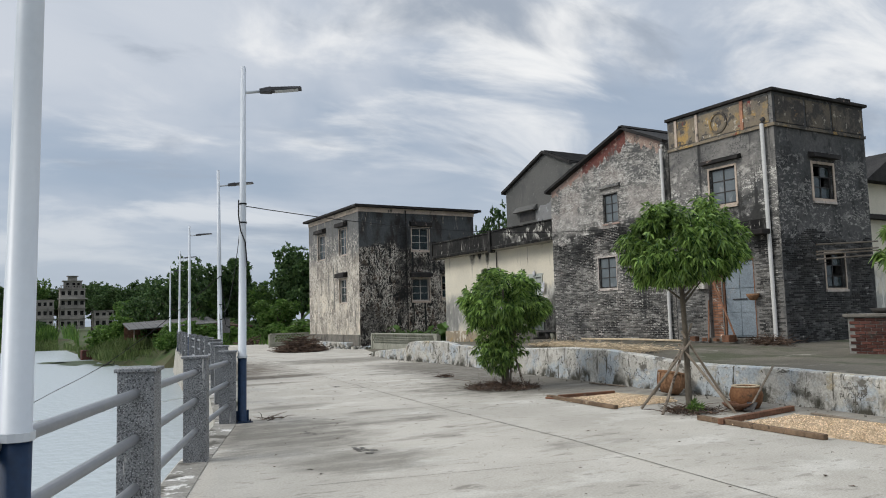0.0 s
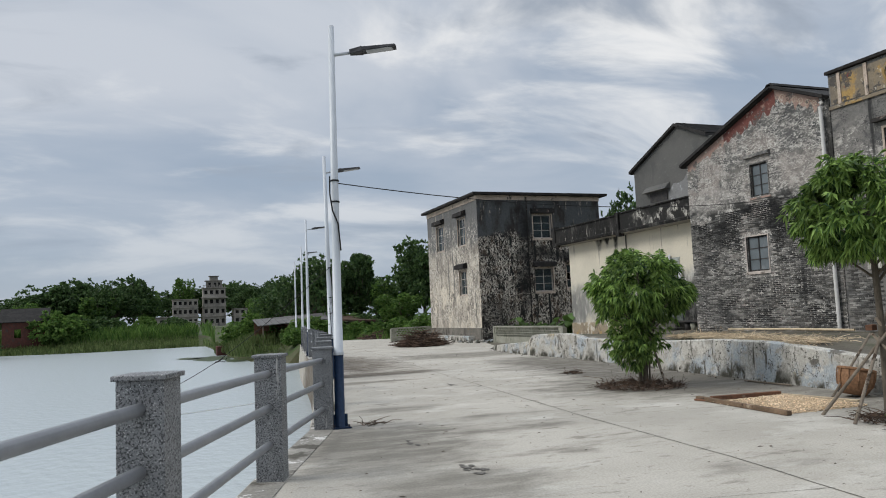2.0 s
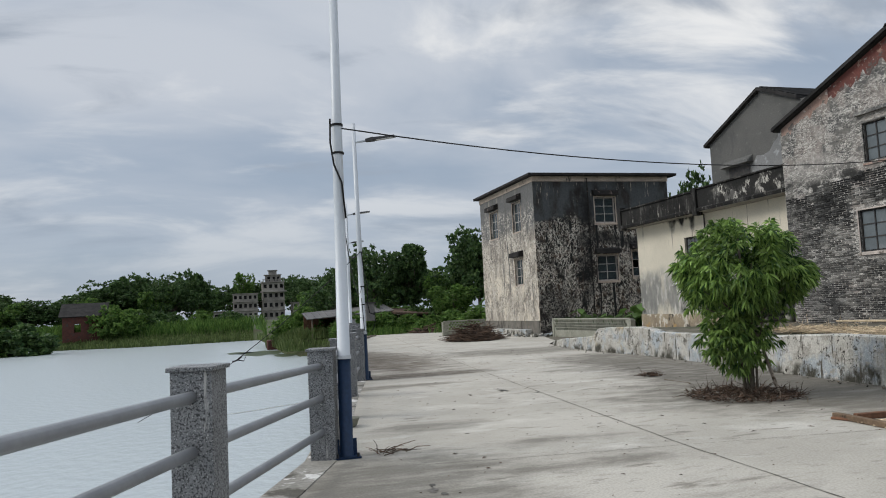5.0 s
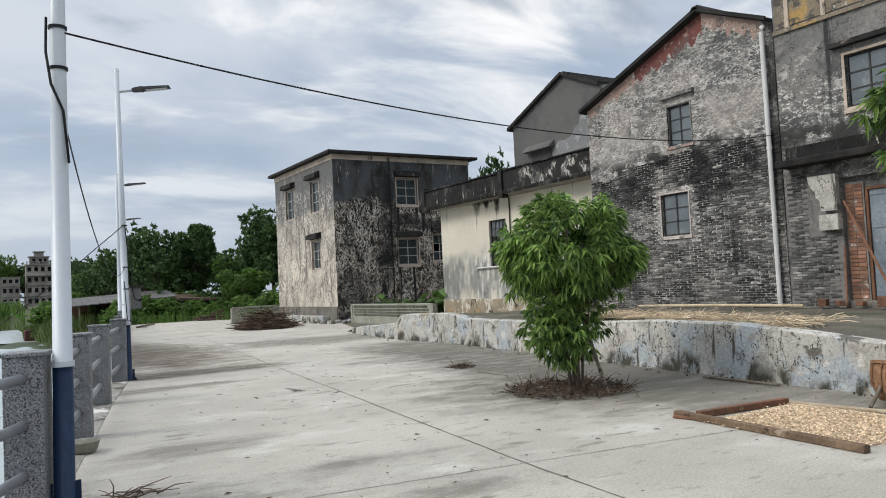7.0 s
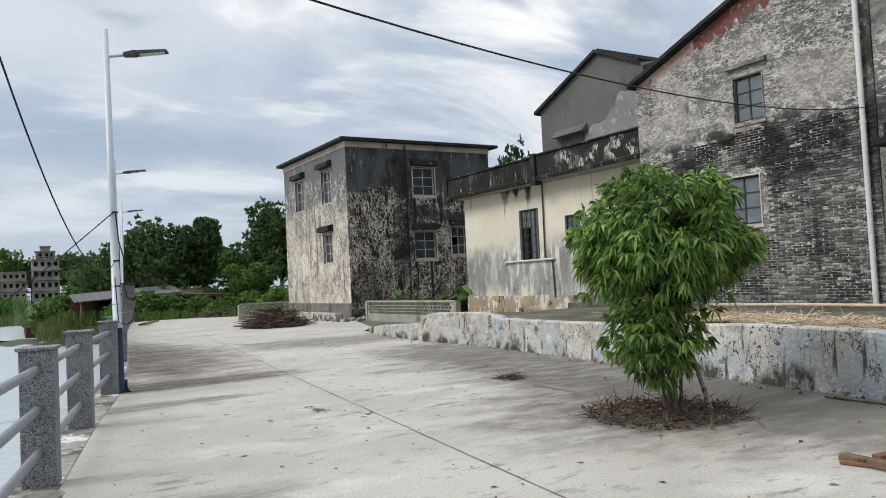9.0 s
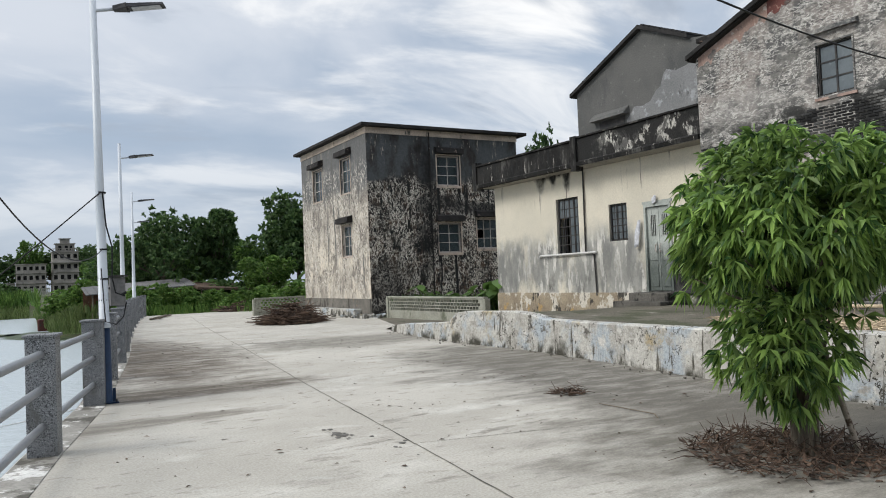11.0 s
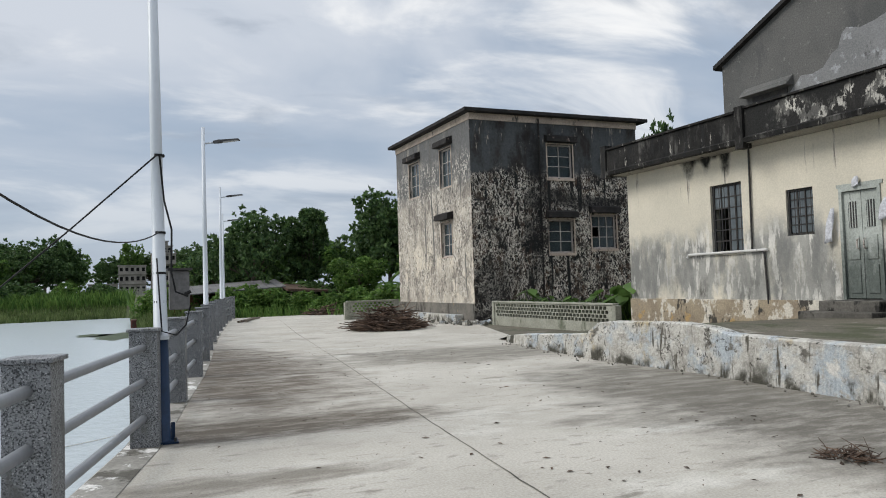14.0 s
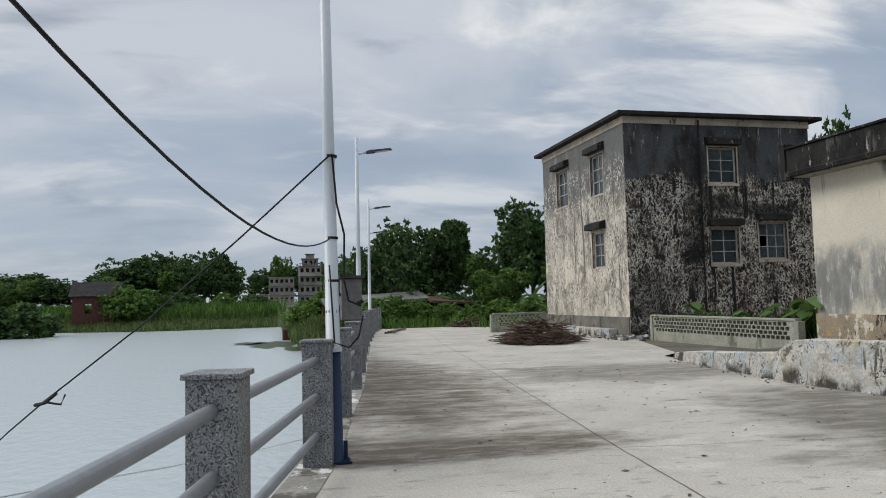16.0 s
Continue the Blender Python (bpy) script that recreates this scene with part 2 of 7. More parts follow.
A_FRONT = mk("blackened_peeling_plaster", (0.024, 0.021, 0.019), (0.040, 0.034, 0.029), 1.2, [
    ((0.075, 0.050, 0.035), 1.3, 0.46, 0.58, (1, 1, 0.8), 0.8, 5.7, 0.3),
    ((0.013, 0.013, 0.013), 5.0, 0.50, 0.56, (1, 1, 0.7), 0.3, 5.8, 0.3),
    ((0.30, 0.265, 0.22), 7.5, 0.57, 0.61, (1, 1, 0.7), 0.3, 5.7, 0.3),
    ((0.62, 0.57, 0.49), 3.6, -1, 0.022, (1.1, 1.1, 0.7), 0.3, 5.8, 0.25),
    ((0.66, 0.61, 0.53), 6.5, -1, 0.028, (1.1, 1.1, 0.75), 0.5, 5.8, 0.25),
    ((0.56, 0.52, 0.45), 11.0, 0.595, 0.625, (1, 1, 0.6), 0.5, 5.9, 0.3),
    ((0.018, 0.017, 0.016), 1.5, 0.58, 0.63, (1.6, 1.6, 0.5), -0.5, 5.9, 0.3),
    ((0.016, 0.016, 0.016), 1.2, 0.58, 0.63, (2.5, 2.5, 0.12), 0.5, 6.2, 0.4),
    ((0.075, 0.080, 0.082), 1.4, 0.34, 0.6, (1, 1, 0.4), 5.75, 9, 0.15),
    ((0.34, 0.30, 0.25), 5.0, 0.60, 0.66, (2.0, 2.0, 0.35), 6.6, 9, 0.5)], bump=0.8, bscale=11, grit=0.3,
    spots=[((0.014, 0.014, 0.014), 19.55, 36.5, 0.55, 9, 0.9, 4.6, 3.2), ((0.016, 0.016, 0.016), 22.0, 36.5, 2.2, 9, 0.85, 4.6, 0.32), ((0.020, 0.019, 0.018), 17.6, 36.5, 1.3, 9, 0.7, 1.4, 1.1),
           ((0.02, 0.019, 0.018), 20.7, 36.5, 0.9, 9, 0.8, 4.9, 0.35)])
A_SIDE = mk("weathered_pale_plaster", (0.50, 0.455, 0.385), (0.37, 0.335, 0.285), 0.8, [
    ((0.24, 0.215, 0.185), 1.8, 0.48, 0.58, (1, 1, 0.5), 0.6, 6.0, 0.5),
    ((0.13, 0.13, 0.128), 0.9, 0.30, 0.46, (1.5, 1.5, 0.4), 5.3, 9, 0.5),
    ((0.60, 0.54, 0.44), 1.3, 0.50, 0.58, (1, 1, 0.7), 0.3, 3.4, 0.6),
    ((0.10, 0.095, 0.086), 4.0, -1, 0.024, (1.2, 1.2, 0.6), 0.9, 6.5, 0.4),
    ((0.62, 0.58, 0.51), 5.5, -1, 0.032, (1, 1, 0.7), 0.3, 6.6, 0.4),
    ((0.09, 0.084, 0.075), 9, 0.57, 0.62, (1, 1, 0.55), 1.0, 6.4, 0.3),
    ((0.66, 0.62, 0.55), 12, 0.60, 0.63, (1, 1, 0.6), 1.0, 6.6, 0.3),
    ((0.12, 0.117, 0.11), 1.2, 0.57, 0.63, (2.5, 2.5, 0.2), 1.0, 9, 0.3)], bump=0.8, bscale=11, grit=0.3)
A_TRIM = mk("pinkish_plaster_band", (0.52, 0.43, 0.35), (0.40, 0.33, 0.27), 1.5, [((0.09, 0.085, 0.08), 3, 0.58, 0.66, (1, 1, 0.4))])
A_ROOF = mk("dark_roof_slab", (0.015, 0.014, 0.0135), (0.032, 0.029, 0.027), 2, [((0.20, 0.15, 0.13), 4, 0.62, 0.7, (1, 1, 1))])
STAINED = mk("stained_plinth", (0.20, 0.185, 0.16), (0.13, 0.122, 0.107), 1.2, [((0.07, 0.065, 0.055), 2, 0.52, 0.62, (1, 1, 0.6)), ((0.33, 0.25, 0.14), 1.5, 0.6, 0.7, (1, 1, 1))])
B_STEP = mk("damp_dark_concrete", (0.085, 0.08, 0.07), (0.13, 0.122, 0.107), 1.6, [((0.03, 0.029, 0.026), 2.5, 0.52, 0.60, (1, 1, 0.6))], bump=0.4)
B_PLINTH = mk("brown_damp_plinth", (0.36, 0.30, 0.21), (0.25, 0.205, 0.15), 1.4, [((0.58, 0.54, 0.46), 1.4, 0.52, 0.57, (1, 1, 0.9)), ((0.40, 0.27, 0.12), 2.0, 0.58, 0.64, (1, 1, 0.9)), ((0.06, 0.055, 0.047), 2.2, 0.56, 0.61, (1.3, 1.3, 0.7))], bump=0.5, grit=0.35)
B_WALL = mk("cream_plaster_with_mould", (0.66, 0.61, 0.50), (0.58, 0.54, 0.445), 0.6, [
    ((0.35, 0.345, 0.315), 1.0, 0.42, 0.54, (1.2, 1.2, 0.7), -0.5, 2.6, 0.35),
    ((0.19, 0.19, 0.18), 1.1, 0.46, 0.62, (1.5, 1.5, 0.5), 0.0, 2.4, 0.4),
    ((0.62, 0.60, 0.55), 2.6, 0.52, 0.58, (1.8, 1.8, 0.45), 0.9, 2.5, 0.3),
    ((0.37, 0.285, 0.17), 1.6, 0.38, 0.50, (1, 1, 1), -0.5, 0.85, 0.1),
    ((0.09, 0.085, 0.075), 2.2, 0.56, 0.66, (1.2, 1.2, 0.6), -0.5, 1.3, 0.3),
    ((0.07, 0.066, 0.06), 2.2, 0.60, 0.68, (2.5, 2.5, 0.12), 3.5, 5, 0.2)], bump=0.25, bscale=30, grit=0.15,
    spots=[((0.10, 0.10, 0.094), 17.19, 19.2, 4, 1.6, 0.75, 1.3, 1.5), ((0.016, 0.016, 0.015), 17.19, 19.1, 4, 2.0, 1.0, 0.95, 1.45), ((0.20, 0.20, 0.185), 17.19, 27.0, 4, 2.2, 0.6, 1.7, 0.9), ((0.22, 0.22, 0.20), 17.19, 22.6, 4, 2.2, 0.6, 1.5, 0.55), ((0.022, 0.022, 0.02), 17.19, 24.8, 4, 1.0, 1.0, 4.36, 0.16), ((0.022, 0.022, 0.02), 17.19, 24.05, 4, 0.20, 1.0, 4.36, 0.5), ((0.022, 0.022, 0.02), 17.19, 24.65, 4, 0.16, 1.0, 4.36, 0.42), ((0.022, 0.022, 0.02), 17.19, 25.2, 4, 0.26, 1.0, 4.36, 0.55)])
PARAPET = mk("black_mould_parapet", (0.010, 0.0095, 0.009), (0.024, 0.023, 0.021), 1.8, [
    ((0.09, 0.087, 0.08), 2.2, 0.54, 0.66, (1.6, 1.6, 0.4)),
    ((0.34, 0.325, 0.29), 6.0, 0.62, 0.66, (1.6, 1.6, 0.4)),
    ((0.018, 0.018, 0.018), 4, 0.54, 0.60, (1.8, 1.8, 0.25))], bump=0.6, grit=0.4)
PARAPET_W = mk("white_parapet_with_black_mould", (0.50, 0.48, 0.43), (0.38, 0.365, 0.33), 2.5, [
    ((0.10, 0.097, 0.09), 3.0, 0.47, 0.53, (1.2, 1.2, 0.6)),
    ((0.022, 0.021, 0.020), 2.2, 0.47, 0.51, (1.0, 1.0, 0.8)),
    ((0.03, 0.029, 0.027), 8.0, 0.54, 0.58, (1.3, 1.3, 0.5)),
    ((0.018, 0.018, 0.017), 2.0, 0.30, 0.42, (1.5, 1.5, 0.4), 4.95, 6, 0.10),
    ((0.018, 0.018, 0.017), 2.4, 0.32, 0.46, (1.5, 1.5, 0.5), 3, 4.42, 0.10)], bump=0.6, grit=0.4,
    spots=[((0.020, 0.020, 0.019), 16.65, 22.75, 4, 0.95, 1.0, 4.7, 1.6)])
SOFFIT = mk("pale_slab_soffit", (0.36, 0.34, 0.29), (0.27, 0.255, 0.22), 1.5, [((0.05, 0.05, 0.045), 2, 0.58, 0.66, (1, 1, 1))])
PLASTER_C = mk("flaking_limewash_on_grey_brick", (0.105, 0.105, 0.102), (0.17, 0.163, 0.15), 0.9, [
    ((0.075, 0.076, 0.075), 1.8, 0.52, 0.58, (1, 1, 1.6)),
    ((0.25, 0.225, 0.205), 0.8, 0.50, 0.60, (1, 1, 0.9)),
    ((0.34, 0.32, 0.295), 3.4, 0.55, 0.61, (0.8, 0.8, 1.5)),
    ((0.05, 0.05, 0.05), 6.0, -1, 0.02, (0.7, 0.7, 1.9)),
    ((0.58, 0.56, 0.52), 4.5, -1, 0.020, (0.7, 0.7, 1.8)),
    ((0.54, 0.52, 0.48), 8.0, -1, 0.024, (0.7, 0.7, 1.8)),
    ((0.48, 0.46, 0.425), 12, 0.60, 0.63, (0.7, 0.7, 1.8)),
    ((0.045, 0.045, 0.045), 1.0, 0.62, 0.68, (2, 2, 0.25)),
    ((0.035, 0.035, 0.033), 1.6, 0.46, 0.56, (1, 1, 1.4), 3.3, 4.5, 0.2)], bump=0.9, bscale=12, grit=0.3,
    spots=[((0.36, 0.325, 0.295), 16.47, 14.1, 4, 1.0, 0.5, 5.1, 0.6), ((0.38, 0.36, 0.335), 16.47, 17.6, 4, 1.0, 0.45, 4.7, 0.4), ((0.030, 0.030, 0.028), 16.47, 13.12, 4, 0.16, 1.0, 4.2, 3.0)])
RED_WASH = mk("faded_red_limewash", (0.165, 0.063, 0.053), (0.125, 0.054, 0.047), 1.6, [
    ((0.11, 0.09, 0.082), 3.0, 0.55, 0.61, (1, 1, 1)),
    ((0.34, 0.22, 0.175), 4.5, 0.57, 0.62, (1, 1, 1.2)),
    ((0.46, 0.42, 0.38), 9.0, 0.61, 0.65, (1, 1, 1.3))], bump=0.5, grit=0.3)
PINK_WASH = mk("pale_pink_limewash", (0.36, 0.26, 0.22), (0.29, 0.195, 0.16), 1.6, [
    ((0.15, 0.135, 0.125), 4.0, 0.56, 0.61, (1, 1, 1)),
    ((0.50, 0.44, 0.39), 7.0, 0.58, 0.62, (1, 1, 1.3))], bump=0.5, grit=0.3)
PLASTER_E = mk("grey_weathered_plaster", (0.15, 0.146, 0.138), (0.21, 0.20, 0.186), 0.8, [
    ((0.10, 0.10, 0.098), 1.2, 0.52, 0.62, (1, 1, 1.2)),
    ((0.36, 0.345, 0.315), 1.8, 0.54, 0.62, (1, 1, 1.2), 3.2, 5.9, 0.4),
    ((0.60, 0.58, 0.53), 4.0, -1, 0.024, (0.7, 0.7, 1.8), 3.2, 5.6, 0.4),
    ((0.56, 0.54, 0.50), 9.0, 0.59, 0.62, (0.7, 0.7, 1.8), 3.4, 5.4, 0.4),
    ((0.06, 0.06, 0.06), 5.0, -1, 0.02, (0.8, 0.8, 1.7)),
    ((0.04, 0.04, 0.04), 1.0, 0.57, 0.66, (2, 2, 0.2)),
    ((0.04, 0.04, 0.038), 1.6, 0.42, 0.54, (1, 1, 1.4), 3.4, 4.5, 0.25)], bump=0.7, bscale=12, grit=0.25)
# greys of the tall house's side wall, darkened to hold its shade
PLASTER_ES = mk("shaded_grey_plaster", (0.060, 0.061, 0.061), (0.092, 0.090, 0.087), 0.8, [
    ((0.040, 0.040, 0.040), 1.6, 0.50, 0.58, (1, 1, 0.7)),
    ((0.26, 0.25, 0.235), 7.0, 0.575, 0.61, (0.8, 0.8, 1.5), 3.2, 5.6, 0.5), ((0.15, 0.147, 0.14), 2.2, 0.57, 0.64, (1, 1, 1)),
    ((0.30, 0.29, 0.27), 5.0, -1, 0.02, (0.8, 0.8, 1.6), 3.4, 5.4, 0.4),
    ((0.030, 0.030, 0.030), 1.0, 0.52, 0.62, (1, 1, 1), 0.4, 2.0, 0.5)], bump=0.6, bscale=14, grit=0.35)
PLASTER_D = mk("dull_grey_render", (0.088, 0.089, 0.086), (0.12, 0.118, 0.112), 0.6, [
    ((0.17, 0.168, 0.16), 5.0, 0.60, 0.66, (1, 1, 1)), ((0.08, 0.08, 0.08), 1.2, 0.58, 0.7, (1, 1, 0.4))], bump=0.3)
PATCHED = mk("paler_patched_render", (0.215, 0.217, 0.218), (0.175, 0.177, 0.177), 0.8, [((0.30, 0.31, 0.315), 2.0, 0.56, 0.62, (1, 1, 1)), ((0.10, 0.10, 0.10), 2.5, 0.58, 0.66, (1, 1, 0.5))], bump=0.4, grit=0.3)
OCHRE = mk("ochre_painted_frieze", (0.23, 0.19, 0.135), (0.17, 0.145, 0.115), 1.5, [
    ((0.37, 0.245, 0.095), 1.9, 0.50, 0.62, (1, 1, 0.9)),
    ((0.085, 0.078, 0.07), 2.8, 0.52, 0.58, (1, 1, 1)), ((0.42, 0.38, 0.31), 5.5, 0.59, 0.64, (1, 1, 1)), ((0.20, 0.06, 0.05), 1.7, 0.62, 0.66, (1, 1, 1))], bump=0.4, grit=0.3)
# ochre with the side frieze's shade put in; the front medallion shares it
OCHRE_DARK = mk("shade_toned_ochre_frieze", (0.13, 0.108, 0.08), (0.10, 0.088, 0.072), 1.5, [
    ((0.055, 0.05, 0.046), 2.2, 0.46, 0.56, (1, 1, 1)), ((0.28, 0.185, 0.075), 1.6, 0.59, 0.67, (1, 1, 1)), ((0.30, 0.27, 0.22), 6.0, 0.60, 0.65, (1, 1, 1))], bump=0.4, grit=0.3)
BRICK = mk("old_grey_brick", (0.105, 0.104, 0.099), (0.165, 0.16, 0.148), 1.4, [
    ((0.045, 0.045, 0.044), 1.3, 0.50, 0.60, (0.7, 0.7, 1.3)),
    ((0.25, 0.243, 0.225), 1.4, 0.58, 0.68, (0.8, 0.8, 1.3)), ((0.40, 0.39, 0.36), 7.0, 0.63, 0.67, (0.8, 0.8, 1.5)), ((0.022, 0.022, 0.022), 1.0, 0.42, 0.54, (1, 1, 1), 3.2, 5, 0.3)], bump=0.5, bscale=40, vary=0.5)
BRICK_J = mk("old_grey_brick_rest", (0.105, 0.104, 0.099), (0.165, 0.16, 0.148), 1.4, [
    ((0.045, 0.045, 0.044), 1.3, 0.50, 0.60, (0.7, 0.7, 1.3)),
    ((0.25, 0.243, 0.225), 1.4, 0.58, 0.68, (0.8, 0.8, 1.3)), ((0.40, 0.39, 0.36), 7.0, 0.63, 0.67, (0.8, 0.8, 1.5)), ((0.022, 0.022, 0.022), 1.0, 0.42, 0.54, (1, 1, 1), 3.2, 5, 0.3)], bump=0.5, bscale=40, island=0.5)
# darker copy of the grey brick, with the side wall's shade in its colour
BRICK_SIDE = mk("shaded_grey_brick", (0.04, 0.04, 0.04), (0.068, 0.066, 0.062), 0.8, [
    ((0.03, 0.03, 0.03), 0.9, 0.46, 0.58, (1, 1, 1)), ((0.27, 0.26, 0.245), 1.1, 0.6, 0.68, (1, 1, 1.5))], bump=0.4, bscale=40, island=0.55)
MORTAR = mk("mortar", (0.17, 0.166, 0.154), (0.25, 0.243, 0.225), 3)
RED_BRICK = mk("orange_brick", (0.30, 0.15, 0.09), (0.20, 0.105, 0.07), 3, [((0.45, 0.40, 0.34), 4, 0.6, 0.66, (1, 1, 1))], vary=0.25)
OLD_RED = mk("dull_red_brick", (0.085, 0.034, 0.026), (0.06, 0.027, 0.022), 3, [((0.05, 0.04, 0.035), 2, 0.55, 0.65, (1, 1, 1))], vary=0.3)
GRANITE = mk("speckled_grey_granite", (0.17, 0.175, 0.18), (0.22, 0.225, 0.23), 3, [
    ((0.035, 0.036, 0.038), 75, 0.50, 0.57, (1, 1, 1)), ((0.46, 0.46, 0.455), 90, 0.58, 0.63, (1, 1, 1)), ((0.02, 0.02, 0.021), 45, 0.64, 0.67, (1, 1, 1)),
    ((0.40, 0.39, 0.37), 4, 0.66, 0.70, (3, 3, 0.3)), ((0.10, 0.098, 0.09), 1.6, 0.58, 0.68, (1.5, 1.5, 0.5))], rough=0.6, bump=0.2, bscale=90, grit=0.2, spec=0.4)
RAIL = mk("grey_painted_pipe", (0.24, 0.25, 0.265), (0.28, 0.29, 0.305), 3, [((0.42, 0.42, 0.42), 18, 0.68, 0.72, (1, 1, 1))], rough=0.45, bump=0.05, spec=0.5, grit=0.1)
WHITE_POLE = mk("white_painted_steel", (0.50, 0.53, 0.56), (0.47, 0.50, 0.53), 0.5, rough=0.4, bump=0.0, spec=0.5, grit=0.04)
BLUE_POLE = mk("dark_blue_paint", (0.004, 0.018, 0.048), (0.007, 0.022, 0.055), 3, [((0.10, 0.09, 0.08), 9, 0.66, 0.72, (1, 1, 1))], rough=0.55, bump=0.05, spec=0.25)
LAMP_DARK = mk("dark_grey_lamp_housing", (0.03, 0.03, 0.032), (0.045, 0.045, 0.05), 6, rough=0.5, bump=0.05)
LAMP_LENS = mk("frosted_lamp_panel", (0.45, 0.46, 0.47), (0.38, 0.39, 0.40), 8, rough=0.3, bump=0.05)
CABLE = mk("black_rubber", (0.012, 0.012, 0.013), (0.02, 0.02, 0.02), 10, rough=0.6, bump=0)
PVC = mk("white_plastic_pipe", (0.60, 0.595, 0.575), (0.53, 0.525, 0.505), 1.5, [((0.25, 0.235, 0.215), 3, 0.62, 0.72, (1, 1, 0.2))], rough=0.5, bump=0.0, grit=0.12)
FRAME_W = mk("weathered_white_window_frame", (0.52, 0.46, 0.415), (0.38, 0.34, 0.305), 3, [((0.14, 0.12, 0.10), 5, 0.6, 0.66, (1, 1, 1))])
FRAME_D = mk("dark_steel_bars", (0.035, 0.035, 0.037), (0.06, 0.055, 0.05), 6, rough=0.6, bump=0.1)
DOOR_GREEN = mk("grey_green_painted_door", (0.43, 0.455, 0.42), (0.33, 0.355, 0.325), 1.5, [((0.50, 0.51, 0.47), 3, 0.60, 0.68, (1, 1, 0.5)), ((0.105, 0.12, 0.108), 1.6, 0.26, 0.48, (1, 1, 0.4), -1, 2.0, 0.35), ((0.09, 0.10, 0.09), 4, 0.60, 0.66, (1, 1, 0.4))], rough=0.55, bump=0.1)
DOOR_GREY = mk("galvanised_blue_grey_door", (0.24, 0.28, 0.31), (0.19, 0.225, 0.255), 1.5, [((0.30, 0.30, 0.30), 3, 0.6, 0.7, (1, 1, 1)), ((0.12, 0.09, 0.07), 6, 0.66, 0.72, (1, 1, 1))], rough=0.5, metal=0.2, bump=0.05)
# near-black that paints the shade inside the hut
DARK_IN = mk("interior_shade", (0.012, 0.012, 0.012), (0.02, 0.02, 0.018), 2, bump=0)
WOOD = mk("weathered_wood", (0.25, 0.21, 0.165), (0.16, 0.13, 0.10), 2, [((0.07, 0.05, 0.035), 6, 0.58, 0.66, (1, 1, 1))], bump=0.4)
WOOD_TRAY = mk("brown_timber_beam", (0.21, 0.145, 0.095), (0.13, 0.09, 0.06), 2, [((0.05, 0.036, 0.026), 6, 0.56, 0.64, (1, 1, 1)), ((0.33, 0.26, 0.19), 5, 0.62, 0.68, (1, 1, 1))], bump=0.5)
WOOD_RED = mk("reddish_timber", (0.20, 0.10, 0.06), (0.13, 0.07, 0.045), 3, [((0.28, 0.21, 0.15), 5, 0.6, 0.7, (1, 1, 1))], bump=0.4)
TWIG = mk("dry_brown_twigs", (0.10, 0.065, 0.045), (0.06, 0.042, 0.032), 4, island=0.4)
BARK = mk("grey_brown_bark", (0.13, 0.11, 0.085), (0.08, 0.068, 0.052), 4, stretch=(1, 1, 0.3), bump=0.8, bscale=40)
NUTS = mk("drying_peanuts", (0.62, 0.49, 0.345), (0.52, 0.40, 0.265), 6, island=0.3)
STRAW = mk("pale_straw", (0.56, 0.46, 0.325), (0.44, 0.35, 0.235), 4, island=0.3)
CLAY = mk("terracotta_jar", (0.24, 0.12, 0.06), (0.17, 0.085, 0.045), 4, [((0.09, 0.06, 0.04), 4, 0.58, 0.68, (1, 1, 1))], bump=0.2)
WICKER = mk("brown_wicker", (0.28, 0.16, 0.09), (0.19, 0.105, 0.06), 20, bump=0.6)
TILE = mk("old_black_roof_tile", (0.018, 0.0175, 0.017), (0.034, 0.032, 0.031), 2, bump=0.5)
GREY_SHEET = mk("grey_sheet_roof", (0.11, 0.11, 0.11), (0.155, 0.15, 0.147), 1.0)
FAR_WALL = mk("far_aged_render", (0.34, 0.315, 0.28), (0.22, 0.205, 0.185), 0.3, [((0.10, 0.095, 0.09), 0.4, 0.55, 0.68, (1, 1, 0.5))])
# near-black for the shade of rooms behind the far windows
FAR_DARK = mk("far_room_shade", (0.03, 0.03, 0.03), (0.045, 0.045, 0.045), 1, bump=0)
CLOTH_W = mk("white_cloth", (0.62, 0.63, 0.66), (0.5, 0.51, 0.54), 6, bump=0.3)
LATTICE = mk("greenish_white_concrete_block", (0.33, 0.33, 0.275), (0.25, 0.25, 0.205), 1.5, [((0.13, 0.14, 0.10), 2, 0.56, 0.68, (1, 1, 0.6))])
LEAF_NEAR = leafy("bright_green_leaf", (0.020, 0.062, 0.018), (0.295, 0.44, 0.11), 0.38, 0.40)
LEAF_DARK = leafy("dark_tree_leaf", (0.026, 0.062, 0.022), (0.105, 0.170, 0.055), 0.3)
LEAF_MID = leafy("green_bush_leaf", (0.055, 0.125, 0.028), (0.17, 0.27, 0.065), 0.38)
GRASS = leafy("bank_grass", (0.085, 0.13, 0.04), (0.17, 0.215, 0.08), 0.3)
BANANA = leafy("banana_leaf", (0.05, 0.12, 0.025), (0.13, 0.21, 0.055), 0.35)

GLASS = bpy.data.materials.new("window_glass")
GLASS.use_nodes = True
_b = GLASS.node_tree.nodes["Principled BSDF"]
_b.inputs["Base Color"].default_value = (0.85, 0.92, 0.92, 1)
_b.inputs["Roughness"].default_value = 0.08
_b.inputs["Transmission Weight"].default_value = 1.0
_b.inputs["IOR"].default_value = 1.45

DUSTY = mk("dusty_grey_pane", (0.135, 0.155, 0.165), (0.095, 0.112, 0.12), 1.4, [((0.20, 0.215, 0.22), 3.0, 0.56, 0.68, (1, 1, 0.6))], rough=0.22, bump=0.0, spec=0.6, grit=0.1)

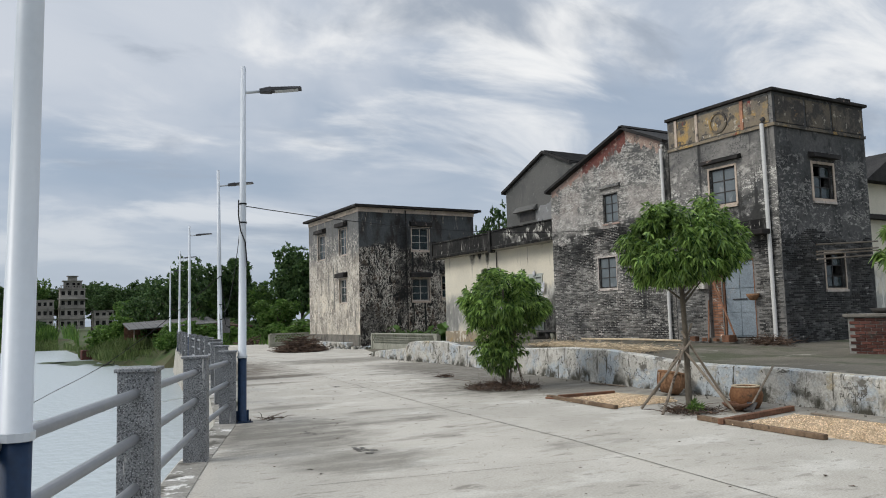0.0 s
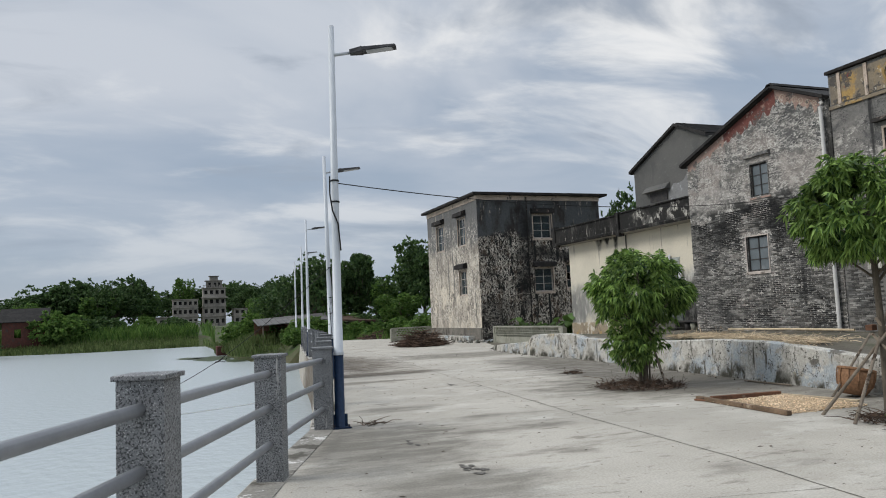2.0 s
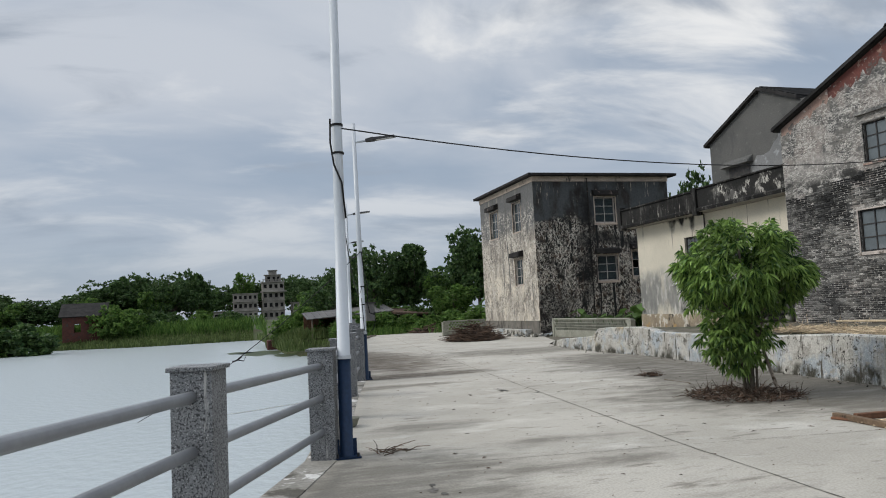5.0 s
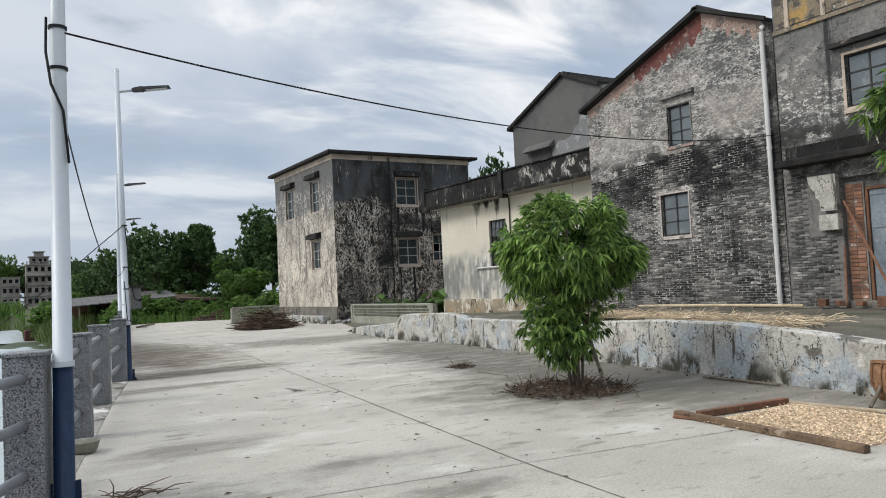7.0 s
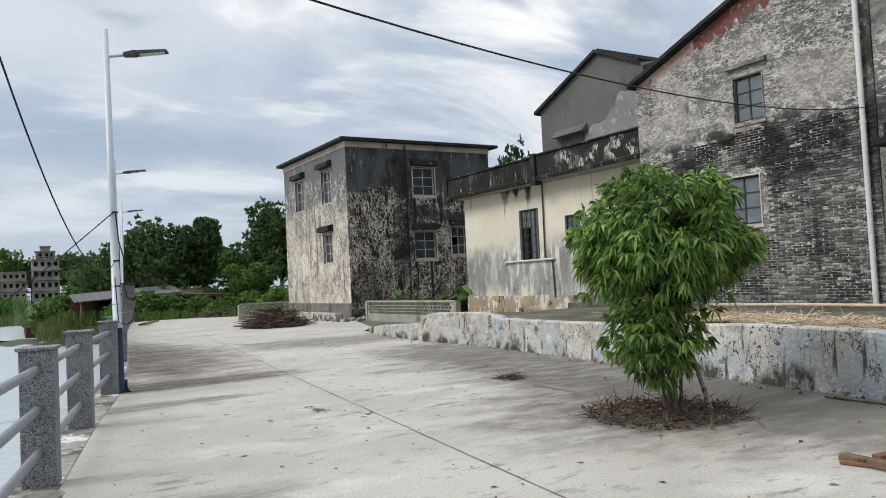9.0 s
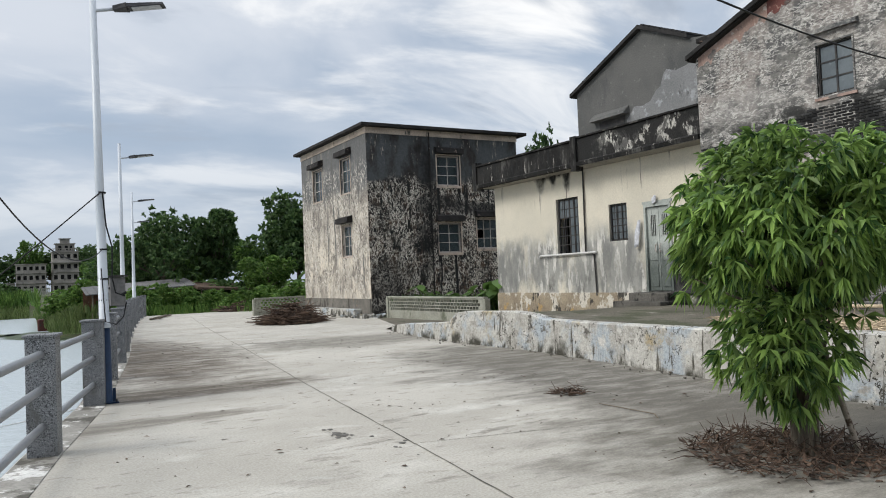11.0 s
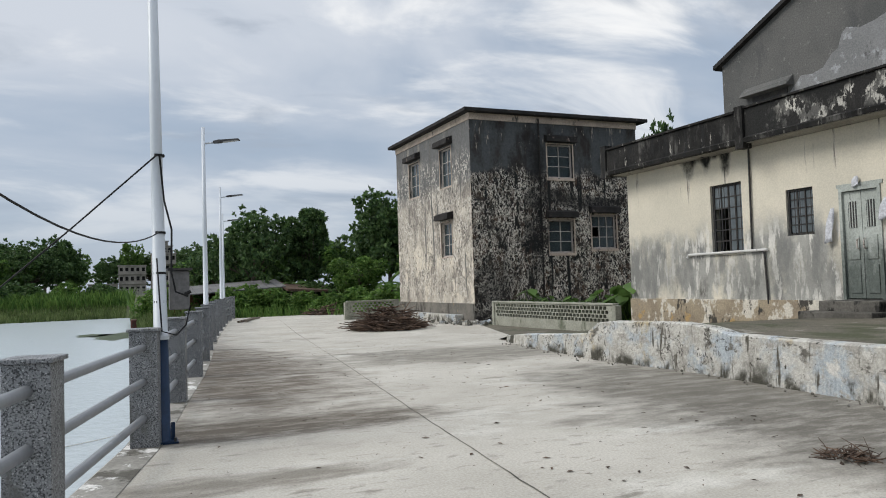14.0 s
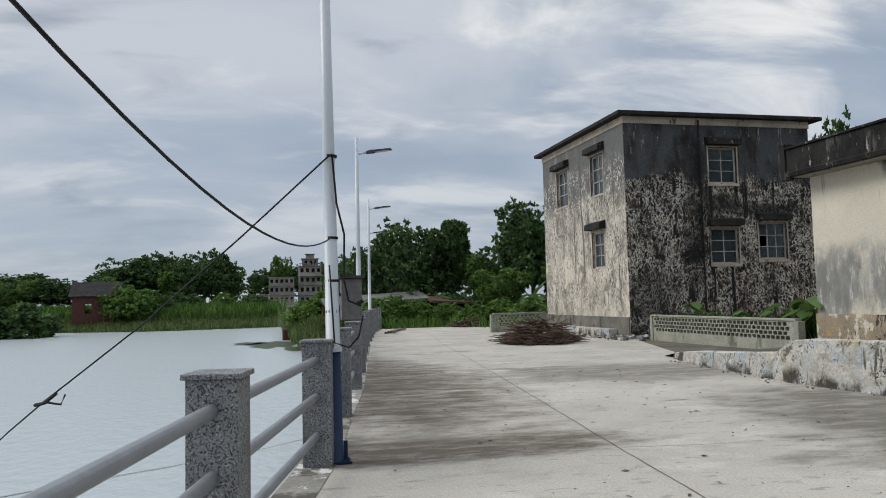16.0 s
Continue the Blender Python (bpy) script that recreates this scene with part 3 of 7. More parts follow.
WATER = bpy.data.materials.new("murky_lake_water")
WATER.use_nodes = True
_n, _l = WATER.node_tree.nodes, WATER.node_tree.links
_b = _n["Principled BSDF"]
_b.inputs["Base Color"].default_value = (0.37, 0.41, 0.42, 1)
_b.inputs["Roughness"].default_value = 0.27
_b.inputs["IOR"].default_value = 1.33
_b.inputs["Specular IOR Level"].default_value = 0.6
_g = _n.new("ShaderNodeNewGeometry")
_t = _n.new("ShaderNodeTexNoise"); _t.inputs["Scale"].default_value = 4.0; _t.inputs["Detail"].default_value = 5.0
_m = _n.new("ShaderNodeMapping"); _m.inputs["Scale"].default_value = (1, 0.6, 1)
_l.new(_g.outputs["Position"], _m.inputs[0]); _l.new(_m.outputs[0], _t.inputs["Vector"])
_u = _n.new("ShaderNodeBump"); _u.inputs["Strength"].default_value = 0.65; _u.inputs["Distance"].default_value = 0.06
_l.new(_t.outputs[0], _u.inputs["Height"]); _l.new(_u.outputs[0], _b.inputs["Normal"])


# ---- mesh helpers ----
class MB:
    """A growing mesh: vertices and faces."""

    def __init__(self):
        self.v, self.f = [], []

    def poly(self, pts):
        n = len(self.v)
        self.v += [tuple(p) for p in pts]
        self.f.append(tuple(range(n, n + len(pts))))
        return self

    def hull8(self, p):
        n = len(self.v)
        self.v += [tuple(q) for q in p]
        self.f += [tuple(n + i for i in q) for q in ((0, 3, 2, 1), (4, 5, 6, 7), (0, 1, 5, 4), (1, 2, 6, 5), (2, 3, 7, 6), (3, 0, 4, 7))]
        return self

    def box(self, x0, y0, z0, x1, y1, z1):
        return self.hull8([(x0, y0, z0), (x1, y0, z0), (x1, y1, z0), (x0, y1, z0), (x0, y0, z1), (x1, y0, z1), (x1, y1, z1), (x0, y1, z1)])

    def mbox(self, m, sx, sy, sz):
        pts = [(-1, -1, -1), (1, -1, -1), (1, 1, -1), (-1, 1, -1), (-1, -1, 1), (1, -1, 1), (1, 1, 1), (-1, 1, 1)]
        return self.hull8([m @ Vector((a * sx / 2, b * sy / 2, c * sz / 2)) for a, b, c in pts])

    def tube(self, pts, radii, n=10, caps=True):
        pts = [Vector(p) for p in pts]
        if not isinstance(radii, (list, tuple)):
            radii = [radii] * len(pts)
        base = len(self.v)
        for i, p in enumerate(pts):
            d = (pts[min(i + 1, len(pts) - 1)] - pts[max(i - 1, 0)]).normalized()
            a = d.cross(Vector((0, 0, 1)) if abs(d.z) < 0.9 else Vector((1, 0, 0))).normalized()
            b = d.cross(a)
            for k in range(n):
                w = 2 * math.pi * k / n
                self.v.append(tuple(p + (a * math.cos(w) + b * math.sin(w)) * radii[i]))
        for i in range(len(pts) - 1):
            for k in range(n):
                q = base + i * n
                self.f.append((q + k, q + (k + 1) % n, q + n + (k + 1) % n, q + n + k))
        if caps:
            self.f.append(tuple(base + k for k in range(n)))
            self.f.append(tuple(base + (len(pts) - 1) * n + k for k in range(n)))
        return self

    def lathe(self, x, y, profile, n=20):
        base = len(self.v)
        for r, z in profile:
            for k in range(n):
                w = 2 * math.pi * k / n
                self.v.append((x + r * math.cos(w), y + r * math.sin(w), z))
        for i in range(len(profile) - 1):
            for k in range(n):
                q = base + i * n
                self.f.append((q + k, q + (k + 1) % n, q + n + (k + 1) % n, q + n + k))
        return self

    def prism(self, pts, axis, a, b):
        """A flat outline of (u, z) pushed from a to b along x or y."""
        n, k = len(self.v), len(pts)
        for d in (a, b):
            self.v += [((d, u, z) if axis == "x" else (u, d, z)) for u, z in pts]
        self.f.append(tuple(range(n, n + k)))
        self.f.append(tuple(range(n + k, n + 2 * k)))
        for i in range(k):
            j = (i + 1) % k
            self.f.append((n + i, n + j, n + k + j, n + k + i))
        return self


PLACE = {}


def thing(name, loc, label, category, group="", kind=""):
    ob = new(name)
    ob.location = loc
    ob.empty_display_size = 0.2
    PLACE[ob] = Vector(loc)
    return tagged(ob, label, category, group, kind)


def part(name, mb, material, parent=None, label="", smooth=False, bevel=0.0):
    me = bpy.data.meshes.new(name)
    me.from_pydata(mb.v, [], mb.f)
    me.materials.append(material)
    if smooth:
        me.polygons.foreach_set("use_smooth", [True] * len(me.polygons))
    me.update()
    ob = new(name, me)
    if parent is not None:
        ob.parent = parent
        ob.location = -PLACE[parent]
    PLACE[ob] = Vector((0, 0, 0))
    if bevel:
        b = ob.modifiers.new("bevel", 'BEVEL')
        b.width, b.segments, b.limit_method = bevel, 2, 'ANGLE'
    return tagged(ob, label) if label else ob


def structure(name, mb, material, label, category):
    return tagged(part(name, mb, material), label, category, kind="structure")


def uvz(axis, d, u, z):
    return (d, u, z) if axis == "x" else (u, d, z)


def ubox(mb, axis, d0, d1, u0, u1, z0, z1):
    return mb.box(d0, u0, z0, d1, u1, z1) if axis == "x" else mb.box(u0, d0, z0, u1, d1, z1)


def wall_mesh(axis, face, thick, u0, u1, z0, z1, holes):
    """A wall with openings that go through it, with their reveals."""
    mb = MB()
    us = sorted({u0, u1, *(h[0] for h in holes), *(h[1] for h in holes)})
    zs = sorted({z0, z1, *(h[2] for h in holes), *(h[3] for h in holes)})

    def hole(i, j):
        if not (0 <= i < len(us) - 1 and 0 <= j < len(zs) - 1):
            return True
        u, z = (us[i] + us[i + 1]) / 2, (zs[j] + zs[j + 1]) / 2
        return any(h[0] < u < h[1] and h[2] < z < h[3] for h in holes)
    for i in range(len(us) - 1):
        for j in range(len(zs) - 1):
            if hole(i, j):
                continue
            a, b, c, d = us[i], us[i + 1], zs[j], zs[j + 1]
            for q in (face, face + thick):
                mb.poly([uvz(axis, q, u, z) for u, z in ((a, c), (b, c), (b, d), (a, d))])
            for di, dj, e in ((-1, 0, ((a, c), (a, d))), (1, 0, ((b, c), (b, d))), (0, -1, ((a, c), (b, c))), (0, 1, ((a, d), (b, d)))):
                if hole(i + di, j + dj):
                    (p, q), (r, s) = e
                    mb.poly([uvz(axis, face, p, q), uvz(axis, face, r, s), uvz(axis, face + thick, r, s), uvz(axis, face + thick, p, q)])
    return mb


def window_unit(house, axis, face, u0, u1, z0, z1, cols=2, rows=3, inset=0.08, mat=None, hood=None, sill=None,
                surround=None, label="", bars=0, broken=(), w=0.045, glass=None):
    mat = mat or FRAME_W
    d = face + inset
    fr = MB()
    ubox(fr, axis, d, d + 0.05, u0, u0 + w, z0, z1)
    ubox(fr, axis, d, d + 0.05, u1 - w, u1, z0, z1)
    ubox(fr, axis, d, d + 0.05, u0 + w, u1 - w, z0, z0 + w)
    ubox(fr, axis, d, d + 0.05, u0 + w, u1 - w, z1 - w, z1)
    win = part("window", fr, mat, house, label or "weathered window with small panes")
    du, dz = (u1 - u0 - 2 * w) / cols, (z1 - z0 - 2 * w) / rows
    for i in range(1, cols):
        u = u0 + w + i * du
        part("mullion", ubox(MB(), axis, d + 0.004, d + 0.046, u - 0.016, u + 0.016, z0 + w, z1 - w), mat, win)
    for j in range(1, rows):
        z = z0 + w + j * dz
        part("glazing_bar", ubox(MB(), axis, d + 0.008, d + 0.042, u0 + w, u1 - w, z - 0.013, z + 0.013), mat, win)
    for i in range(cols):
        for j in range(rows):
            if (i, j) in broken:
                continue
            a, c = u0 + w + i * du, z0 + w + j * dz
            t = 0.004 * random.random()
            part("pane", ubox(MB(), axis, d + 0.02 + t, d + 0.026 + t, a + 0.016, a + du - 0.016, c + 0.013, c + dz - 0.013), glass or GLASS, win)
    for i in range(bars):
        u = u0 + (u1 - u0) * (i + 0.5) / bars
        p0, p1 = uvz(axis, d - 0.03, u, z0), uvz(axis, d - 0.03, u, z1)
        part("bar", MB().tube([p0, p1], 0.008, 6), FRAME_D, win)
    if surround:
        s, sm = surround
        mb = MB()
        for a, b, c, e in ((u0 - s, u0, z0 - s, z1 + s), (u1, u1 + s, z0 - s, z1 + s), (u0, u1, z1, z1 + s), (u0, u1, z0 - s, z0)):
            ubox(mb, axis, face - 0.018, face + 0.02, a, b, c, e)
        part("surround", mb, sm, win, "worn plaster surround")
    if sill:
        ext, out, th, smat = sill
        part("sill", ubox(MB(), axis, face - out, face + inset, u0 - ext, u1 + ext, z0 - th - (surround[0] if surround else 0), z0 - (surround[0] if surround else 0)), smat, win)
    if hood:
        ext, out, th, gap, hm = hood
        z = z1 + gap
        mb = MB().hull8([uvz(axis, q, u, zz) for q, u, zz in (
            (face - out, u0 - ext, z), (face + 0.02, u0 - ext, z), (face + 0.02, u1 + ext, z), (face - out, u1 + ext, z),
            (face - out * 0.9, u0 - ext, z + th * 0.7), (face + 0.02, u0 - ext, z + th), (face + 0.02, u1 + ext, z + th), (face - out * 0.9, u1 + ext, z + th * 0.7))])
        part("hood", mb, hm, win, "blackened ledge over the window")
    return win


_g = GLASS.node_tree.nodes["Principled BSDF"]
_g.inputs["Base Color"].default_value = (0.06, 0.08, 0.085, 1)
_g.inputs["Transmission Weight"].default_value = 0.4
_g.inputs["Roughness"].default_value = 0.15
_g.inputs["Specular IOR Level"].default_value = 0.45

# ---- ground, lake, road ----
EDGE = [(-12.5, -33), (-6.2, -15), (-3.1, -4.8), (-1.95, -1.85), (-0.76, 0.62), (0.45, 3.62), (1.565, 6.87), (2.745, 10.06), (3.39, 13.15),
        (3.975, 16.04), (4.70, 19.2), (5.2, 22.25), (5.72, 25.3), (6.18, 28.4), (6.6, 31.5), (7.05, 34.6), (7.5, 37.7), (8.0, 40.8),
        (8.5, 43.9), (9.0, 47.0), (9.6, 50.1), (10.2, 53.2)]


def edge_x(y):
    for (x0, y0), (x1, y1) in zip(EDGE, EDGE[1:]):
        if y <= y1:
            return x0 + (x1 - x0) * (y - y0) / (y1 - y0)
    return EDGE[-1][0]


WATER_Z = -1.3


def far_shore(x):
    """The y at which the water ends, across the lake."""
    if x > 5.5:
        return 74 + 3 * noise.noise(Vector((x * 0.4, 1, 0)))
    return 104 + 0.18 * (-x) + 4 * noise.noise(Vector((x * 0.06, 0, 0)))


def ground_z(x, y):
    if -60 < y < 54 and x > edge_x(y) + 2.6:
        return -0.12
    if y > 50 and x > 9.5:
        return -0.12
    if y > 57 and x > 5.8:
        return -0.12 - max(0, 7.5 - x) * 0.5 if y > 60 else -0.9
    if x < -75:
        s = min(1, (-75 - x) / 12)
        return -2.4 + s * 2.4
    d = y - far_shore(x)
    if d > 0:
        return min(0.35, -1.45 + d * 0.22) if d < 30 else 0.35 + min(0.9, (d - 30) * 0.012)
    if y < -60:
        return -0.12
    return -2.4


ys = [-900, -300, -120, -64, -58] + [-50 + 2.5 * i for i in range(75)] + [140, 150, 165, 185, 210, 250, 320, 450, 700, 1200, 2500]
xs = [-2500, -1000, -500, -250, -150] + [-110 + 2.5 * i for i in range(70)] + [70, 85, 110, 150, 220, 350, 700, 1500, 2500]
gm = MB()
for y in ys:
    for x in xs:
        gm.v.append((x, y, ground_z(x, y) + (0.12 * noise.noise(Vector((x * 0.3, y * 0.3, 2))) if y > far_shore(x) and x < 9 else 0)))
for j in range(len(ys) - 1):
    for i in range(len(xs) - 1):
        k = j * len(xs) + i
        gm.f.append((k, k + 1, k + len(xs) + 1, k + len(xs)))
structure("ground", gm, EARTH, "grassy earth ground running out to the horizon", "ground")

structure("water", MB().poly([(-90, -70, WATER_Z), (30, -70, WATER_Z), (12, 90, WATER_Z), (12, 140, WATER_Z), (-90, 140, WATER_Z)]), WATER,
          "still murky grey-green lake water reflecting the sky", "lake")

# concrete lane, with the embankment face on the lake side
rd = MB()
lane = EDGE
for (x0, y0), (x1, y1) in zip(lane, lane[1:]):
    a, b = x0 - 0.22, x1 - 0.22
    rd.poly([(a, y0, 0), (26, y0, 0), (26, y1, 0), (b, y1, 0)])
    rd.poly([(a, y0, 0), (b, y1, 0), (b - 0.25, y1, -2.4), (a - 0.25, y0, -2.4)])
rd.poly([(lane[-1][0] - 0.22, lane[-1][1], 0), (26, lane[-1][1], 0), (26, lane[-1][1], -0.4), (lane[-1][0] - 0.22, lane[-1][1], -0.4)])
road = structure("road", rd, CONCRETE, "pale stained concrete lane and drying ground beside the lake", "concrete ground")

# joints in the concrete, laid as thin dark strips
LONG = [(4.6, -3.0), (5.5, 2.3), (6.02, 5.4), (6.35, 8.8), (7.05, 14.1), (7.68, 19.0), (8.6, 25.6), (10.1, 37.0), (11.9, 49.0)]


def strip(mb, pts, w, z=0.004, wobble=0.012):
    fine = []
    for (x0, y0), (x1, y1) in zip(pts, pts[1:]):
        n = max(2, int(math.hypot(x1 - x0, y1 - y0) / 0.25))
        fine += [(x0 + (x1 - x0) * i / n, y0 + (y1 - y0) * i / n) for i in range(n)]
    fine.append(pts[-1])
    k = len(mb.v)
    for i, (x, y) in enumerate(fine):
        a, b = fine[max(0, i - 1)], fine[min(len(fine) - 1, i + 1)]
        dx, dy = b[0] - a[0], b[1] - a[1]
        l = math.hypot(dx, dy)
        o = wobble * noise.noise(Vector((x * 3, y * 3, 0)))
        h = w * (0.5 + 0.35 * noise.noise(Vector((x * 2, y * 2, 4))))
        for s in (-h + o, h + o):
            mb.v.append((x - dy / l * s, y + dx / l * s, z))
    for i in range(len(fine) - 1):
        mb.f.append((k + 2 * i, k + 2 * i + 1, k + 2 * i + 3, k + 2 * i + 2))


jm = MB()
strip(jm, LONG, 0.013)
tagged(part("expansion_joint", jm, JOINT, road, "dark crack-like joint filled with dirt"))
for pts in (((2.2, 4.72), (4.87, 4.1), (5.8, 3.9)), ((3.4, 9.25), (4.5, 9.06), (6.35, 8.8), (8.3, 8.5), (9.6, 8.3)), ((7.05, 14.1), (9.2, 13.6), (11.5, 13.2)),
            ((5.0, 19.0), (7.68, 19.0), (10.5, 18.6)), ((8.6, 25.6), (12.6, 25.0))):
    jm = MB()
    strip(jm, list(pts), 0.008)
    part("expansion_joint", jm, JOINT, road)

# the raised terrace before the houses
WALL_LINE = [(8.2, -16, 0.5), (9.4, -6, 0.5), (10.2, 0, 0.52), (10.8, 3.85, 0.56), (11.1, 5.8, 0.60), (11.22, 7.4, 0.59), (11.35, 8.6, 0.62), (11.45, 9.5, 0.70), (11.6, 10.7, 0.78),
             (11.85, 12.6, 0.78), (12.08, 14.5, 0.70), (12.35, 16.5, 0.68), (12.55, 17.6, 0.66), (12.78, 19.6, 0.66), (12.85, 20.1, 0.74), (12.9, 20.8, 0.78), (12.8, 22.6, 0.75), (12.78, 23.0, 0.71),
             (12.85, 23.5, 0.48), (13.0, 24.6, 0.40), (13.3, 26.7, 0.29), (13.6, 28.2, 0.16)]
tm = MB()
n0 = len(tm.v)
for x, y, z in WALL_LINE:
    tm.v += [(x + 0.12, y, z - 0.015), (14.5, y, (0.70 if y > 9 else 0.63) if y < 22 else max(0.1, 0.62 - 0.09 * (y - 22))), (21.0, y, 0.78 if y < 19 else max(0.3, 0.78 - 0.05 * (y - 19)))]
tm.v += [(13.9, 29.4, -0.05), (14.6, 29.6, 0.0), (21, 29.6, 0.1)]
tm.v += [(14.2, 36.0, -0.05), (14.9, 36.0, -0.02), (21, 36.0, 0.05)]
for i in range(len(WALL_LINE) + 1):
    for j in range(2):
        k = 3 * i + j
        tm.f.append((k, k + 1, k + 4, k + 3))
structure("terrace", tm, TERRACE, "raised damp concrete terrace in front of the old houses", "terrace")

lw = MB()
for i, (x, y, z) in enumerate(WALL_LINE):
    lw.v += [(x, y, -0.05), (x + 0.03, y, z - 0.02), (x + 0.06, y, z), (x + 0.26, y, z + 0.005), (x + 0.28, y, 0.0)]
for i in range(len(WALL_LINE) - 1):
    for j in range(4):
        k = 5 * i + j
        lw.f.append((k, k + 1, k + 6, k + 5))
k = 5 * (len(WALL_LINE) - 1)
lw.f.append((k, k + 1, k + 2, k + 3, k + 4))
structure("wall_low", lw, LOWWALL, "low whitewashed retaining wall with peeling, mouldy patches", "low wall")


# ---- house furthest along: two storeys, blackened peeling plaster ----
def house_a():
    x0, x1, y0, y1, z1 = 16.75, 24.45, 36.5, 44.6, 7.72
    h = thing("house", (20, 40, 0), "two-storey flat-roofed house with blackened, peeling plaster", "house")
    fw = [(20.13, 21.3, 5.58, 6.92), (20.1, 21.25, 2.6, 3.92), (22.1, 23.3, 2.75, 4.12)]
    sw = [(41.7, 42.95, 5.4, 6.95), (38.25, 39.4, 5.42, 7.0), (38.35, 39.45, 2.6, 4.0)]
    fwall = part("wall", wall_mesh("y", y0, 0.25, x0, x1, -0.1, z1, fw), A_FRONT, h, "front wall with black mould and white flakes")
    swall = part("wall", wall_mesh("x", x0 - 0.004, 0.25, y0 + 0.003, y1, -0.1, z1, sw), A_SIDE, h, "paler side wall streaked with mould")
    part("wall", MB().box(x1 - 0.25, y0 + 0.26, -0.1, x1 - 0.003, y1, z1), A_FRONT, h)
    part("wall", MB().box(x0 + 0.26, y1 - 0.25, -0.1, x1 - 0.26, y1 - 0.003, z1), A_SIDE, h)
    part("floor_slab", MB().box(x0 + 0.26, y0 + 0.26, 3.9, x1 - 0.26, y1 - 0.26, 4.05), STAINED, h)
    part("roof", MB().box(x0 - 0.32, y0 - 0.32, 7.98, x1 + 0.42, y1 + 0.3, 8.12), A_ROOF, h, "thin dark overhanging roof slab", bevel=0.02)
    part("cornice", MB().box(x0 - 0.03, y0 - 0.03, z1 + 0.003, x1 + 0.03, y1 + 0.03, 7.977), A_TRIM, h, "faded pink plaster band under the roof")
    part("plinth", MB().box(x0 - 0.06, y0 + 0.02, -0.1, x0 - 0.008, y1, 0.75), STAINED, h, "stained plinth course")
    part("rubble_footing", MB().box(x0 - 0.42, y0 + 0.9, -0.1, x0 - 0.065, y1 - 1.2, 0.32), LOWWALL, h, "crumbling whitewashed footing", bevel=0.03)
    for k, (u0, u1, a, b) in enumerate(fw):
        window_unit(h, "y", y0, u0, u1, a, b, 2 if k < 2 else 3, 3, 0.1, FRAME_W, (0.12, 0.25, 0.3, 0.08, A_ROOF), (0.06, 0.05, 0.06, A_TRIM), (0.05, A_TRIM), broken=((0, 1),) if k == 2 else (), w=0.06)
    for u0, u1, a, b in sw:
        window_unit(h, "x", x0 - 0.004, u0, u1, a, b, 2, 3, 0.1, FRAME_W, (0.15, 0.28, 0.32, 0.1, A_ROOF), None, (0.04, A_TRIM), w=0.06)
    part("drip_stain_pipe", MB().tube([(19.75, y0 - 0.05, 7.9), (19.75, y0 - 0.05, 0.3)], 0.03, 8), A_ROOF, h, "black rain pipe")
    return h


house_a()


